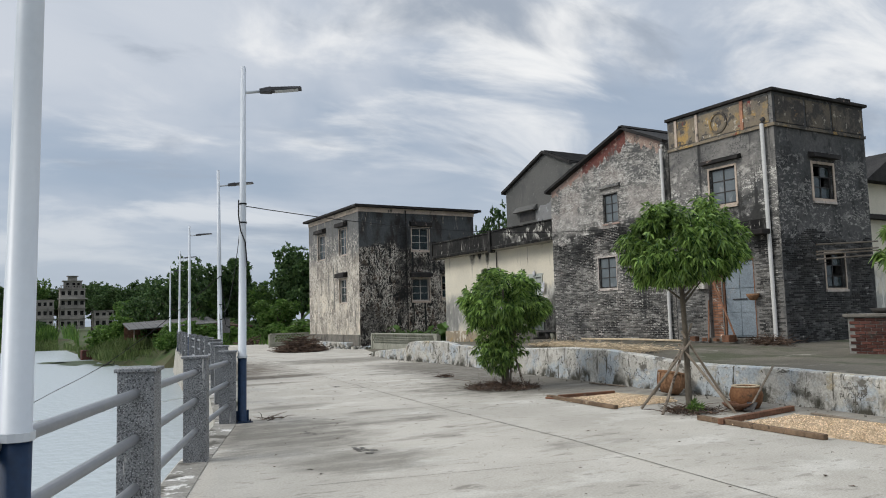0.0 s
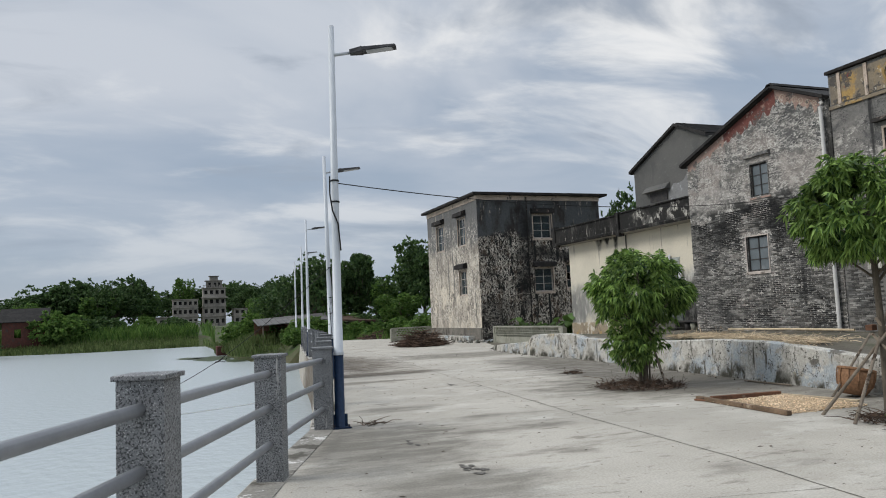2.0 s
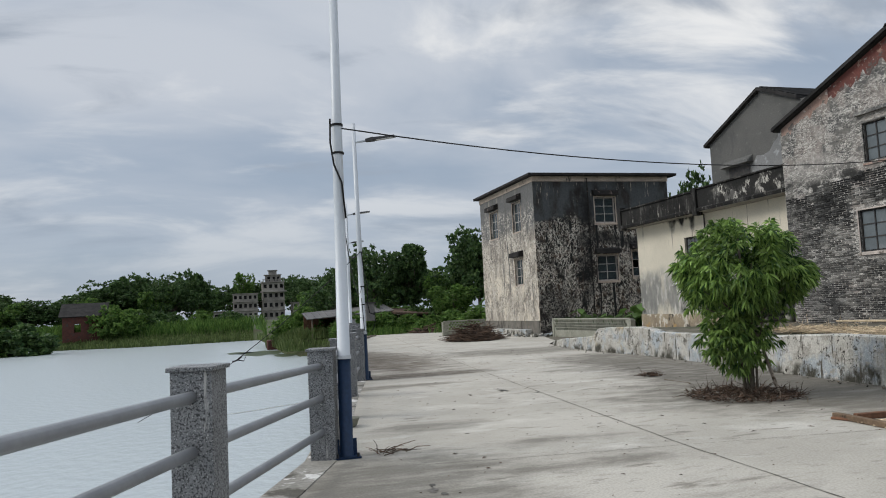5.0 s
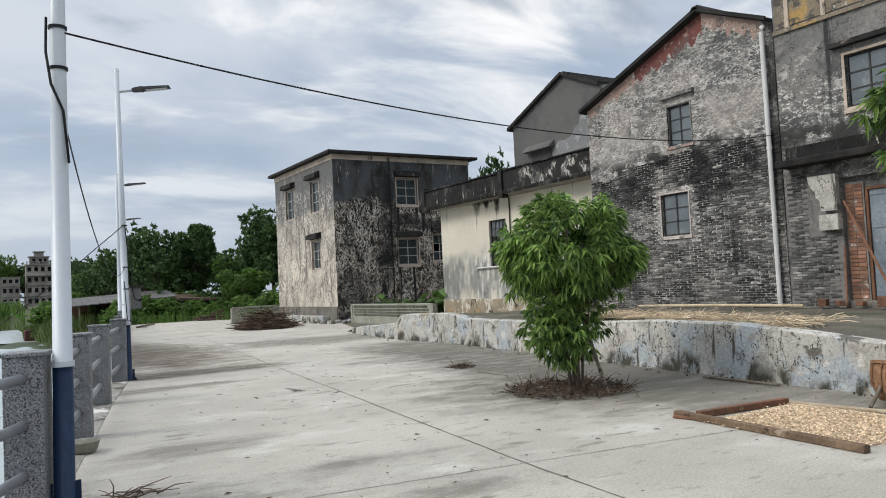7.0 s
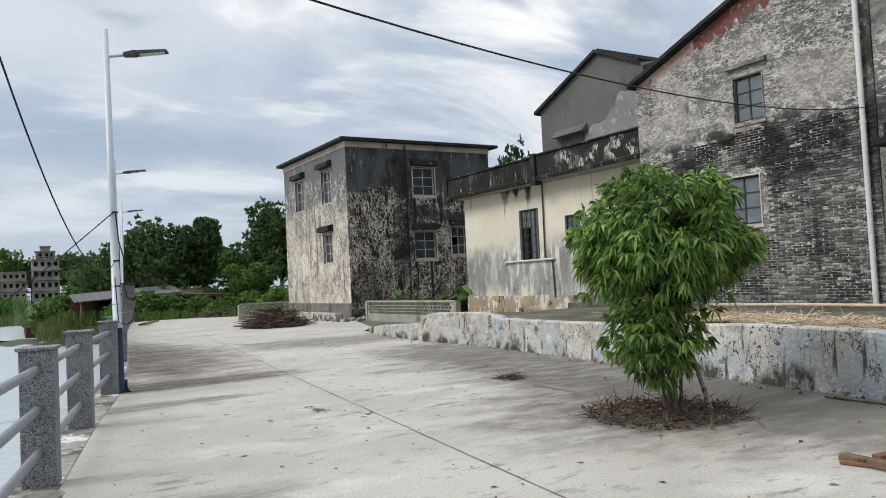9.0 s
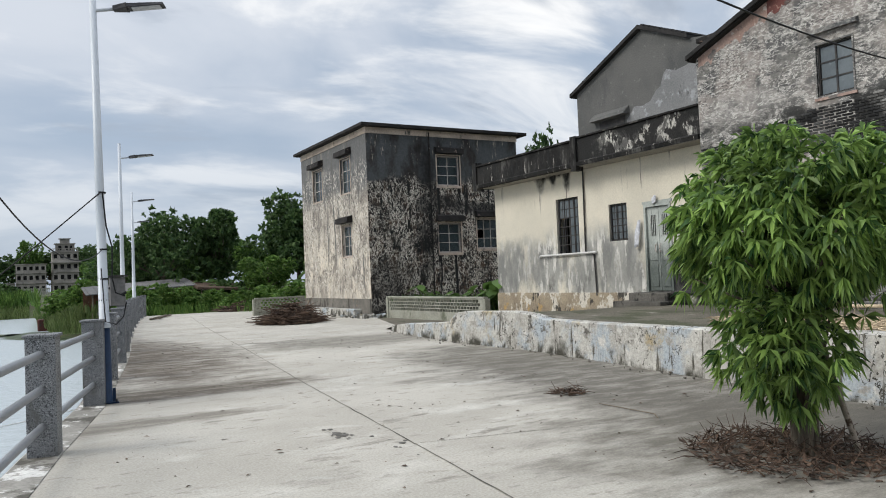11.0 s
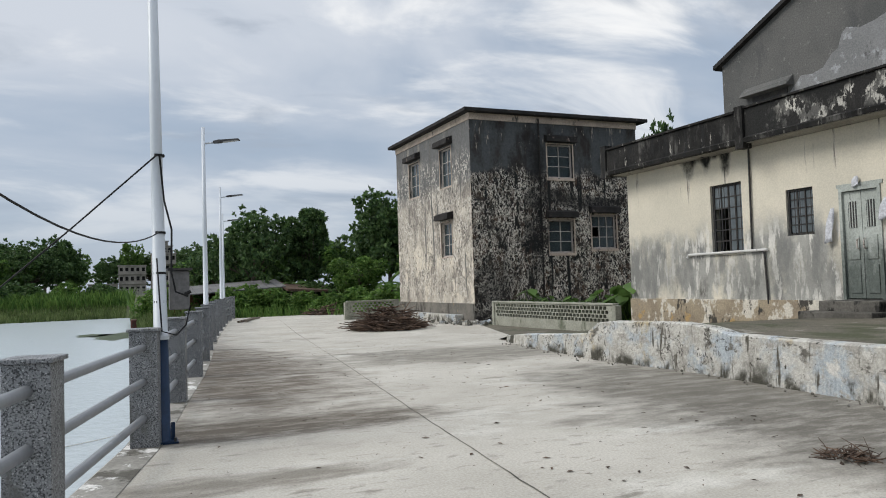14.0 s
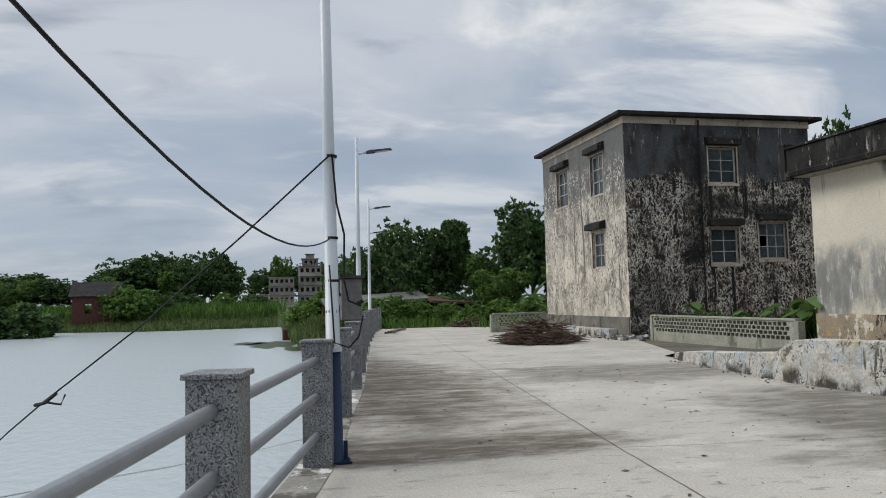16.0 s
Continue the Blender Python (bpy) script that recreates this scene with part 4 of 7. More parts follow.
# ---- low cream house with a mouldy parapet ----
def house_b():
    x0, y0, y1, z0, z1 = 17.19, 18.75, 27.65, 0.3, 4.3
    h = thing("house", (19, 23, 0.3), "single-storey cream plaster house with a blackened roof parapet", "house")
    w1, w2, dr = (23.6, 24.56, 2.02, 3.61), (21.74, 22.4, 2.3, 3.25), (20.28, 21.14, 1.0, 3.12)
    part("wall", wall_mesh("x", x0, 0.25, y0, y1, z0, z1, [w1, w2, dr]), B_WALL, h, "cream wall with grey rising damp")
    part("wall", MB().box(x0 + 0.25, y1 - 0.25, -0.1, 23, y1 - 0.003, z1), B_WALL, h)
    part("wall", MB().box(22.75, y0, 0, 23, y1 - 0.26, z1), B_WALL, h)
    part("roof_slab", MB().box(16.68, 18.82, z1 + 0.004, 23.3, y1 + 0.28, z1 + 0.12), SOFFIT, h, "overhanging roof slab with pale underside")
    pp = MB()
    pp.box(16.65, 18.84, z1 + 0.02, 16.79, 22.95, 5.03)
    part("parapet", pp, PARAPET_W, h, "black and white mould-stained parapet", bevel=0.02)
    part("cornice", MB().prism([(16.58, 4.40), (16.645, 4.44), (16.645, 4.31), (16.60, 4.31)], "y", 18.84, y1 + 0.3), PARAPET, h, "blackened moulding under the parapet")
    part("parapet", MB().box(16.63, 23.0, z1 + 0.0, 16.77, y1 + 0.22, 4.98), PARAPET, h, "blackened parapet", bevel=0.02)
    part("parapet_post", MB().box(16.58, 22.88, z1 - 0.1, 16.82, 23.1, 5.10), PARAPET, h)
    part("parapet_post", MB().box(16.58, y1 + 0.1, z1 - 0.06, 16.82, y1 + 0.32, 5.12), PARAPET, h)
    part("parapet", MB().box(16.83, y1 + 0.12, z1, 23.2, y1 + 0.27, 4.95), PARAPET, h, bevel=0.02)
    part("coping", MB().box(16.6, 18.84, 5.035, 16.84, 22.87, 5.075), PARAPET, h)
    part("coping", MB().box(16.58, 23.11, 4.985, 16.82, y1 + 0.09, 5.03), PARAPET, h)
    part("plinth", MB().box(x0 - 0.045, 21.3, 0.2, x0 - 0.004, y1, 0.98), B_PLINTH, h, "brown-stained plinth")
    win = window_unit(h, "x", x0, *w1[:2], *w1[2:], 4, 6, 0.07, FRAME_D, None, (0.02, 0.04, 0.03, B_WALL), None, "dark iron window with one casement open", broken=((2, 1), (2, 2), (2, 3), (3, 1), (3, 2), (3, 3), (2, 0), (3, 0)), bars=6, glass=DUSTY)
    window_unit(h, "x", x0, *w2[:2], *w2[2:], 3, 5, 0.05, FRAME_D, None, None, None, "dark iron barred window", bars=5, glass=DUSTY)
    # double door with small barred lights
    u0, u1, a, b = dr
    jm = MB()
    ubox(jm, "x", x0 - 0.03, x0 + 0.1, u0, u0 + 0.06, a, b); ubox(jm, "x", x0 - 0.03, x0 + 0.1, u1 - 0.06, u1, a, b); ubox(jm, "x", x0 - 0.03, x0 + 0.1, u0 + 0.06, u1 - 0.06, b - 0.07, b)
    door = part("door", jm, DOOR_GREEN, h, "closed grey-green double door")
    mid = (u0 + u1) / 2
    for k, (c, d) in enumerate(((u0 + 0.06, mid - 0.004), (mid + 0.004, u1 - 0.06))):
        leaf = ubox(MB(), "x", x0 + 0.03, x0 + 0.07, c, d, a + 0.02, b - 0.08)
        for zz0, zz1 in ((a + 0.12, a + 0.65), (a + 0.75, a + 1.2)):
            ubox(leaf, "x", x0 + 0.012, x0 + 0.032, c + 0.07, d - 0.07, zz0, zz1)
        part("leaf", leaf, DOOR_GREEN, door, bevel=0.006)
        part("light", ubox(MB(), "x", x0 + 0.022, x0 + 0.029, c + 0.1, d - 0.1, a + 1.35, a + 1.85), FRAME_D, door)
        for j in range(3):
            u = c + 0.1 + (d - c - 0.2) * (j + 0.5) / 3
            part("bar", ubox(MB(), "x", x0 + 0.012, x0 + 0.02, u - 0.01, u + 0.01, a + 1.35, a + 1.85), DOOR_GREEN, door)
        s = mid - 0.07 if k == 0 else mid + 0.07
        part("handle", MB().tube([(x0 - 0.0, s, a + 0.95), (x0 - 0.05, s, a + 0.97), (x0 - 0.05, s, a + 1.12), (x0, s, a + 1.14)], 0.013, 8), FRAME_W, door, "pale metal pull handle")
    part("lintel_board", MB().box(x0 - 0.02, u0 - 0.05, b + 0.003, x0 + 0.02, u1 + 0.05, b + 0.07), DOOR_GREEN, door)
    for k, (d, z) in enumerate(((0.75, 0.80), (0.42, 0.99))):
        part("step", MB().box(x0 - d, u0 - 0.25 + 0.1 * k, 0.45, x0 - 0.048, u1 + 0.45 - 0.2 * k, z), B_STEP, h, "worn dark concrete doorstep", bevel=0.02)
    # pipes
    part("downpipe", MB().tube([(x0 - 0.04, 23.3, 4.28), (x0 - 0.04, 23.33, 2.05), (x0 - 0.04, 23.0, 2.0), (x0 - 0.04, 22.95, 0.9)], 0.022, 8), FRAME_D, h, "thin dark downpipe")
    part("drain_pipe", MB().tube([(x0 - 0.06, 25.35, 1.98), (x0 - 0.06, 25.3, 2.04), (x0 - 0.06, 22.9, 2.05)], 0.03, 8), PVC, h, "short white drain pipe")
    return h


house_b()



# ---- brick gable house and its taller neighbour ----
def brick_course(axis, face, u0, u1, z0, z1, inside, mat_one, mat_rest, wall, limit, near):
    """Courses of long flat bricks, proud of the wall; those nearest as parts, the rest in one mesh."""
    bl, bh, gap, proud = 0.225, 0.053, 0.009, 0.016
    rest = MB()
    meshes = []
    for k in range(4):
        mb = MB()
        w, hh, d = bl - gap - 0.012 * k, bh - gap, proud
        c = 0.006
        pts = [(-w / 2, 0), (w / 2, 0), (w / 2, hh), (-w / 2, hh)]
        pin = [(-w / 2 + c, c), (w / 2 - c, c), (w / 2 - c, hh - c), (-w / 2 + c, hh - c)]
        for q, ring in ((0.0, pts), (-d, pin)):
            mb.v += [uvz(axis, q, u, z) for u, z in ring]
        mb.f += [(4, 5, 6, 7)] + [(i, (i + 1) % 4, 4 + (i + 1) % 4, 4 + i) for i in range(4)]
        me = bpy.data.meshes.new("brick")
        me.from_pydata(mb.v, [], mb.f)
        me.materials.append(mat_one)
        meshes.append((me, mb))
    spots = []
    row = 0
    z = z0
    while z + bh < z1:
        u = u0 + (0.0 if row % 2 else bl / 2)
        while u + bl <= u1 + 0.01:
            cu = u + bl / 2
            if inside(cu, z + bh / 2) and random.random() > 0.02:
                spots.append((cu, z))
            u += bl
        z += bh
        row += 1
    spots.sort(key=near)
    for i, (u, z) in enumerate(spots):
        me, mb = meshes[random.randrange(4)]
        p = Vector(uvz(axis, face + 0.009 * random.random(), u, z))
        if i < limit:
            ob = new("brick", me)
            ob.parent = wall
            ob.location = p - PLACE[wall]
        else:
            k = len(rest.v)
            rest.v += [tuple(Vector(q) + p) for q in mb.v]
            rest.f += [tuple(k + j for j in f) for f in mb.f]
    if rest.v:
        tagged(part("brickwork", rest, mat_rest, wall), kind="stuff")


def house_c():
    x0, y0, y1, z0, zl = 16.47, 13.06, 18.68, 0.55, 5.98
    h = thing("house", (19, 16, 0.6), "two-storey grey brick gable house with flaking limewash", "house")
    wins = [(15.27, 15.95, 4.54, 5.47), (15.47, 16.3, 2.42, 3.42)]
    wall = part("wall", wall_mesh("x", x0, 0.3, y0, y1, z0, zl, wins), PLASTER_C, h, "grey brick wall with flaking limewash and faded red gable")
    part("gable", MB().prism([(y0, zl + 0.002), (y1, zl + 0.002), (14.8, 7.40), (y0, 6.62)], "x", x0, x0 + 0.3), PLASTER_C, h)
    part("wall", MB().box(x0 + 0.3, y1 - 0.3, 0, 23, y1 - 0.003, zl), PLASTER_C, h)
    part("wall", MB().box(22.7, y0, 0, 23, y1 - 0.31, zl), PLASTER_C, h)
    def ragged(ya, za, yb, zb, wa, wb, seed, name, mat, label):
        """A painted band under the slope of the gable, with an uneven lower edge."""
        n = 26
        top = [(ya + (yb - ya) * i / n, za + (zb - za) * i / n) for i in range(n + 1)]
        low = [(y, z - (wa + (wb - wa) * i / n) * (0.8 + 0.55 * noise.noise(Vector((i * 0.45, seed, 0))) + 0.25 * noise.noise(Vector((i * 1.7, seed, 3))))) for i, (y, z) in enumerate(top)]
        return part(name, MB().prism(top + low[::-1], "x", x0 - 0.008, x0 - 0.002), mat, h, label)
    ragged(14.8, 7.385, 16.9, 6.615, 0.62, 0.40, 2.0, "gable_band", RED_WASH, "faded dull red painted band under the verge")
    ragged(16.902, 6.614, 18.62, 5.985, 0.36, 0.26, 5.0, "gable_band", PINK_WASH, "flaking pinkish band under the verge")
    panel = ragged(14.795, 7.383, 13.35, 6.745, 0.40, 0.40, 9.0, "gable_band", PINK_WASH, "pinkish band with raised scrollwork")
    for k in range(6):
        yc, zc = 14.55 - 0.21 * k, 7.07 - 0.093 * k
        turn = 1 if k % 2 else -1
        pts = [(x0 - 0.012, yc + turn * (0.10 - 0.075 * i / 12) * math.cos(i * 0.62), zc + (0.10 - 0.075 * i / 12) * math.sin(i * 0.62)) for i in range(13)]
        part("scroll", MB().tube(pts, 0.012, 5), A_TRIM, panel)
    # roof with tile ribs and a dark verge
    for (ya, za), (yb, zb) in ((((14.8, 7.47)), (y1 + 0.12, 6.02)), ((14.8, 7.47), (y0 + 0.02, 6.70))):
        part("roof", MB().prism([(ya, za), (yb, zb), (yb, zb - 0.09), (ya, za - 0.09)], "x", x0 - 0.14, 23.1), TILE, h, "dark tiled roof slope")
        part("verge", MB().prism([(ya, za + 0.02), (yb, zb + 0.02), (yb, zb - 0.07), (ya, za - 0.07)], "x", x0 - 0.2, x0 - 0.145), TILE, h, "dark moulded verge")
    part("ridge", MB().prism([(14.66, 7.44), (14.94, 7.43), (14.88, 7.51), (14.72, 7.52)], "x", x0 - 0.2, 23.1), TILE, h)
    for a in wins:
        window_unit(h, "x", x0, *a, 2, 3, 0.05, FRAME_D, (0.14, 0.1, 0.12, 0.2, PLASTER_E) if a[2] > 4 else None, (0.05, 0.03, 0.05, PINK_WASH if a[2] > 4 else FRAME_W), (0.03, FRAME_W if a[2] < 4 else PLASTER_E), "steel window with grey panes in a pale surround", w=0.028, glass=DUSTY)
    holes = [(a[0] - 0.1, a[1] + 0.1, a[2] - 0.1, a[3] + 0.12) for a in wins]

    def inside(u, z):
        if any(q[0] - 0.13 < u < q[1] + 0.13 and q[2] - 0.05 < z < q[3] + 0.05 for q in holes):
            return False
        return z < 4.15 + 0.45 * noise.noise(Vector((u * 0.8, z * 0.3, 1.5))) - 0.10 * (u - 16)
    brick_course("x", x0 - 0.001, y0, y1, z0, 4.9, inside, BRICK, BRICK_J, wall, 300, lambda s: abs(s[1] - 2.1))
    # downpipe
    pp = part("downpipe", MB().tube([(x0 - 0.09, 13.25, 6.45), (x0 - 0.09, 13.24, 0.8)], 0.048, 24), PVC, h, "white plastic rainwater pipe")
    for z in (0.95, 2.4, 4.0, 5.6):
        part("bracket", MB().tube([(x0 - 0.09, 13.245, z), (x0 - 0.09, 13.245, z + 0.05)], 0.057, 14), PVC, pp)
    part("pipe_elbow", MB().tube([(x0 - 0.09, 13.25, 6.45), (x0 - 0.07, 13.25, 6.55), (x0 + 0.02, 13.25, 6.6)], 0.05, 12), PVC, pp, smooth=True)


house_c()


def house_e():
    x0, y0, y1, z0, z1 = 16.5, 9.5, 13.055, 0.55, 7.2
    h = thing("house", (18.5, 11.3, 0.6), "tall grey brick house with an ochre painted frieze and flat roof", "house")
    wf, dr = (10.76, 11.62, 4.5, 5.5), (10.36, 11.88, 0.75, 3.2)
    wall = part("wall", wall_mesh("x", x0, 0.28, y0, y1, z0, z1, [wf, dr]), PLASTER_E, h, "grey brick front with patchy limewash")
    ws = [(17.98, 18.85, 4.5, 5.42), (18.25, 19.1, 2.12, 3.05)]
    # this face is turned from the sun; its shade is in the plaster colour
    side = part("wall", wall_mesh("y", y0 - 0.004, 0.28, x0 + 0.003, 20.45, z0 - 0.1, z1, ws), PLASTER_ES, h, "grey brick side wall with its shade painted in")
    part("wall", MB().box(x0 + 0.29, y1 - 0.25, 0, 20.4, y1 - 0.01, z1), PLASTER_E, h)
    part("wall", MB().box(20.2, y0 + 0.28, 0, 20.44, y1 - 0.26, z1), PLASTER_ES, h)
    part("roof_slab", MB().box(x0 - 0.1, y0 - 0.1, z1 + 0.003, 20.55, y1 + 0.02, z1 + 0.09), A_ROOF, h, "thin dark roof coping", bevel=0.015)
    part("chimney_block", MB().box(19.6, y0 + 0.1, z1 + 0.093, 20.1, y0 + 0.55, z1 + 0.24), A_ROOF, h)
    # frieze: bands and panels
    part("string_course", MB().box(x0 - 0.05, y0 - 0.05, 6.30, x0 - 0.002, y1, 6.38), OCHRE, h)
    part("string_course", MB().box(x0 - 0.002, y0 - 0.05, 6.30, 20.46, y0 - 0.008, 6.38), OCHRE_DARK, h)
    cuts = [9.56, 10.42, 11.95, 12.72, 13.05]
    for a, b in zip(cuts, cuts[1:]):
        part("frieze_panel", MB().box(x0 - 0.018, a + 0.05, 6.42, x0 - 0.002, b - 0.05, 7.12), OCHRE, h, "faded ochre painted panel")
    for c in cuts[1:4]:
        part("pilaster_strip", MB().box(x0 - 0.045, c - 0.045, 6.385, x0 - 0.003, c + 0.045, 7.18), RED_BRICK if c == 10.42 else A_TRIM, h)
    ring = MB()
    for k in range(28):
        w0, w1 = 2 * math.pi * k / 28, 2 * math.pi * (k + 1) / 28
        ring.hull8([(xx, 11.2 + r * math.cos(w), 6.77 + r * math.sin(w)) for xx in (x0 - 0.045, x0 - 0.017) for r, w in ((0.24, w0), (0.3, w0), (0.3, w1), (0.24, w1))])
    part("medallion_ring", ring, OCHRE_DARK, h, "round relief medallion")
    # side panels, in the ochre that carries their shade
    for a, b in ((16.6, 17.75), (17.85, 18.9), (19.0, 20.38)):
        part("frieze_panel", MB().box(a, y0 - 0.022, 6.42, b, y0 - 0.006, 7.12), OCHRE_DARK, h, "ochre panel with its shade painted in")
    window_unit(h, "x", x0, *wf, 2, 3, 0.06, FRAME_D, (0.22, 0.16, 0.14, 0.16, A_ROOF), (0.05, 0.05, 0.06, A_TRIM), (0.055, A_TRIM), "steel window in a peeling surround", w=0.028, glass=DUSTY)
    for k, a in enumerate(ws):
        window_unit(h, "y", y0 - 0.004, *a, 2, 3, 0.08, FRAME_D, (0.14, 0.2, 0.16, 0.16, A_ROOF) if k == 0 else None, (0.05, 0.05, 0.06, FRAME_W), (0.075 if k == 0 else 0.04, A_TRIM), "old window in a worn surround", broken=((1, 1), (0, 2)), w=0.035)
    # porch: recess, canopy, pilasters, steel door
    part("recess_back", wall_mesh("x", x0 + 0.16, 0.1, 10.362, 11.878, z0, 3.2, [(10.45, 11.5, 0.86, 2.98)]), PLASTER_E, h)
    back = part("brick_pier", MB().box(x0 + 0.12, 11.51, z0, x0 + 0.158, 11.875, 3.1), MORTAR, h, "orange brick reveal beside the door")
    for r in range(30):
        for c in range(2):
            u = 11.615 + c * 0.165
            if True:
                o = new("brick", PIER_BRICK)
                o.parent = back
                o.location = Vector((x0 + 0.12, u, 0.82 + r * 0.075))
    part("canopy", MB().box(x0 - 0.42, 9.72, 3.52, x0 - 0.002, 12.95, 3.66), A_ROOF, h, "blackened concrete canopy over the door", bevel=0.02)
    part("canopy_band", MB().box(x0 - 0.06, 9.74, 3.665, x0 - 0.002, 12.93, 3.95), PARAPET, h)
    cap = MB().prism([(11.9, 2.6), (12.22, 2.6), (12.22, 2.8), (12.3, 2.86), (12.3, 2.96), (12.42, 3.12), (12.45, 3.28), (11.9, 3.28)], "x", x0 - 0.14, x0 - 0.002)
    part("capital", cap, LOWWALL, h, "white moulded pilaster capital", bevel=0.01)
    part("capital_base", MB().box(x0 - 0.16, 11.88, 2.22, x0 - 0.002, 12.26, 2.52), LOWWALL, h)
    door = part("door", ubox(ubox(ubox(MB(), "x", x0 + 0.14, x0 + 0.26, 10.45, 10.5, 0.87, 2.98), "x", x0 + 0.14, x0 + 0.26, 11.45, 11.5, 0.87, 2.98), "x", x0 + 0.14, x0 + 0.26, 10.5, 11.45, 2.93, 2.98), WOOD_RED, h, "closed grey steel double door")
    for a, b in ((10.505, 10.971), (10.979, 11.445)):
        part("leaf", MB().box(x0 + 0.18, a, 0.89, x0 + 0.22, b, 2.925), DOOR_GREY, door, bevel=0.006)
        for z in (0.93, 1.55, 2.2, 2.82):
            part("rail", MB().box(x0 + 0.165, a + 0.01, z, x0 + 0.179, b - 0.01, z + 0.06), DOOR_GREY, door)
    part("bolt", MB().tube([(x0 + 0.15, 10.75, 1.9), (x0 + 0.15, 11.2, 1.9)], 0.014, 8), FRAME_D, door, "steel sliding bolt")
    part("step", MB().box(x0 - 0.12, 10.37, 0.5, x0 + 0.155, 11.87, 0.86), STAINED, h, "worn doorstep", bevel=0.02)
    pp = part("downpipe", MB().tube([(x0 - 0.09, 9.78, 6.4), (x0 - 0.09, 9.76, 0.8)], 0.052, 24), PVC, h, "white plastic rainwater pipe")
    part("pipe_elbow", MB().tube([(x0 - 0.09, 9.78, 6.4), (x0 - 0.07, 9.78, 6.5), (x0 + 0.02, 9.78, 6.55)], 0.055, 12), FRAME_D, pp, smooth=True)
    for z in (1.6, 3.1, 4.6):
        part("bracket", MB().tube([(x0 - 0.09, 9.77, z), (x0 - 0.09, 9.77, z + 0.05)], 0.057, 14), PVC, pp)

    def inside(u, z):
        if (10.25 < u < 12.0 and z < 3.7) or (11.8 < u < 12.6 and 2.15 < z < 3.4) or 3.42 < z < 4.0:
            return False
        return z < 3.75 + 0.4 * noise.noise(Vector((u * 0.9, z * 0.3, 7.5)))
    brick_course("x", x0 - 0.001, y0 + 0.02, y1 - 0.02, z0, 4.5, inside, BRICK, BRICK_J, wall, 150, lambda s: abs(s[1] - 2))

    def inside2(u, z):
        if 18.0 < u < 19.35 and 1.95 < z < 3.2:
            return False
        return z < 3.6 + 0.4 * noise.noise(Vector((u * 0.9, z * 0.3, 3.5)))
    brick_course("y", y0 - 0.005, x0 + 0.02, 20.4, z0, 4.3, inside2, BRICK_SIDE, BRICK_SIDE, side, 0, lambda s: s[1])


def small_brick(axis, w, hh, d, material):
    mb = MB()
    for q, c in ((0.0, 0.0), (-d, 0.006)):
        mb.v += [uvz(axis, q, u, z) for u, z in ((-w / 2 + c, c), (w / 2 - c, c), (w / 2 - c, hh - c), (-w / 2 + c, hh - c))]
    mb.f += [(4, 5, 6, 7)] + [(i, (i + 1) % 4, 4 + (i + 1) % 4, 4 + i) for i in range(4)]
    me = bpy.data.meshes.new("brick")
    me.from_pydata(mb.v, [], mb.f)
    me.materials.append(material)
    return me


PIER_BRICK = small_brick("x", 0.155, 0.063, 0.014, RED_BRICK)
house_e()


def house_d():
    x0 = 20.9
    h = thing("house", (24, 24.6, 0), "tall grey rendered house with a gable behind the low cream house", "house")
    part("wall", MB().prism([(21.2, 0), (27.8, 0), (27.8, 7.66), (24.62, 9.0), (22.75, 8.18), (21.2, 7.9)], "x", x0, x0 + 0.3), PLASTER_D, h, "dull grey gable wall with patched render")
    part("wall", MB().box(x0 + 0.3, 27.5, 0, 29, 27.797, 7.6), PLASTER_D, h)
    part("wall", MB().box(x0 + 0.3, 21.2, 0, 29, 21.5, 7.85), PLASTER_D, h)
    for (ya, za), (yb, zb) in (((24.62, 9.1), (28.0, 7.68)), ((24.62, 9.1), (22.7, 8.25))):
        part("roof", MB().prism([(ya, za), (yb, zb), (yb, zb - 0.1), (ya, za - 0.1)], "x", x0 - 0.1, 29.2), TILE, h, "dark tiled roof")
        n = 9
        for k in range(n):
            t = (k + 0.5) / n
            y, z = ya + (yb - ya) * t, za + (zb - za) * t
            part("tile_rib", MB().tube([(x0 - 0.1, y, z + 0.02), (29.2, y, z + 0.02)], 0.06, 6), TILE, h)
        part("verge", MB().prism([(ya, za + 0.03), (yb, zb + 0.03), (yb, zb - 0.09), (ya, za - 0.09)], "x", x0 - 0.16, x0 - 0.105), TILE, h)
    PATCH = [(25.42, 6.32), (25.05, 6.67), (24.7, 6.62), (24.37, 6.70), (24.1, 6.98), (23.92, 7.06), (23.80, 7.38), (23.66, 7.5), (23.3, 7.38), (22.94, 7.42), (22.55, 7.52), (22.2, 7.43), (21.25, 7.4), (21.25, 5.2), (25.3, 5.2)]
    part("render_patch", MB().prism(PATCH, "x", x0 - 0.012, x0 - 0.003), PATCHED, h, "ragged edge of paler newer render")
    part("annex_wall", MB().box(19.6, 19.0, 0, 21.0, 21.15, 7.42), PLASTER_D, h, "dark stair block between the houses")
    part("annex_roof", MB().box(19.5, 18.9, 7.42, 21.1, 21.3, 7.55), A_ROOF, h, bevel=0.02)
    part("ledge", MB().hull8([(x0 - 0.28, 25.3, 6.5), (x0 - 0.003, 25.3, 6.5), (x0 - 0.003, 26.95, 6.5), (x0 - 0.28, 26.95, 6.5), (x0 - 0.22, 25.35, 6.62), (x0 - 0.003, 25.3, 6.78), (x0 - 0.003, 26.95, 6.78), (x0 - 0.22, 26.9, 6.62)]), PLASTER_D, h, "small stained window canopy")
    part("vent", MB().box(x0 - 0.02, 25.5, 6.05, x0 - 0.002, 26.7, 6.48), FRAME_D, h)


house_d()



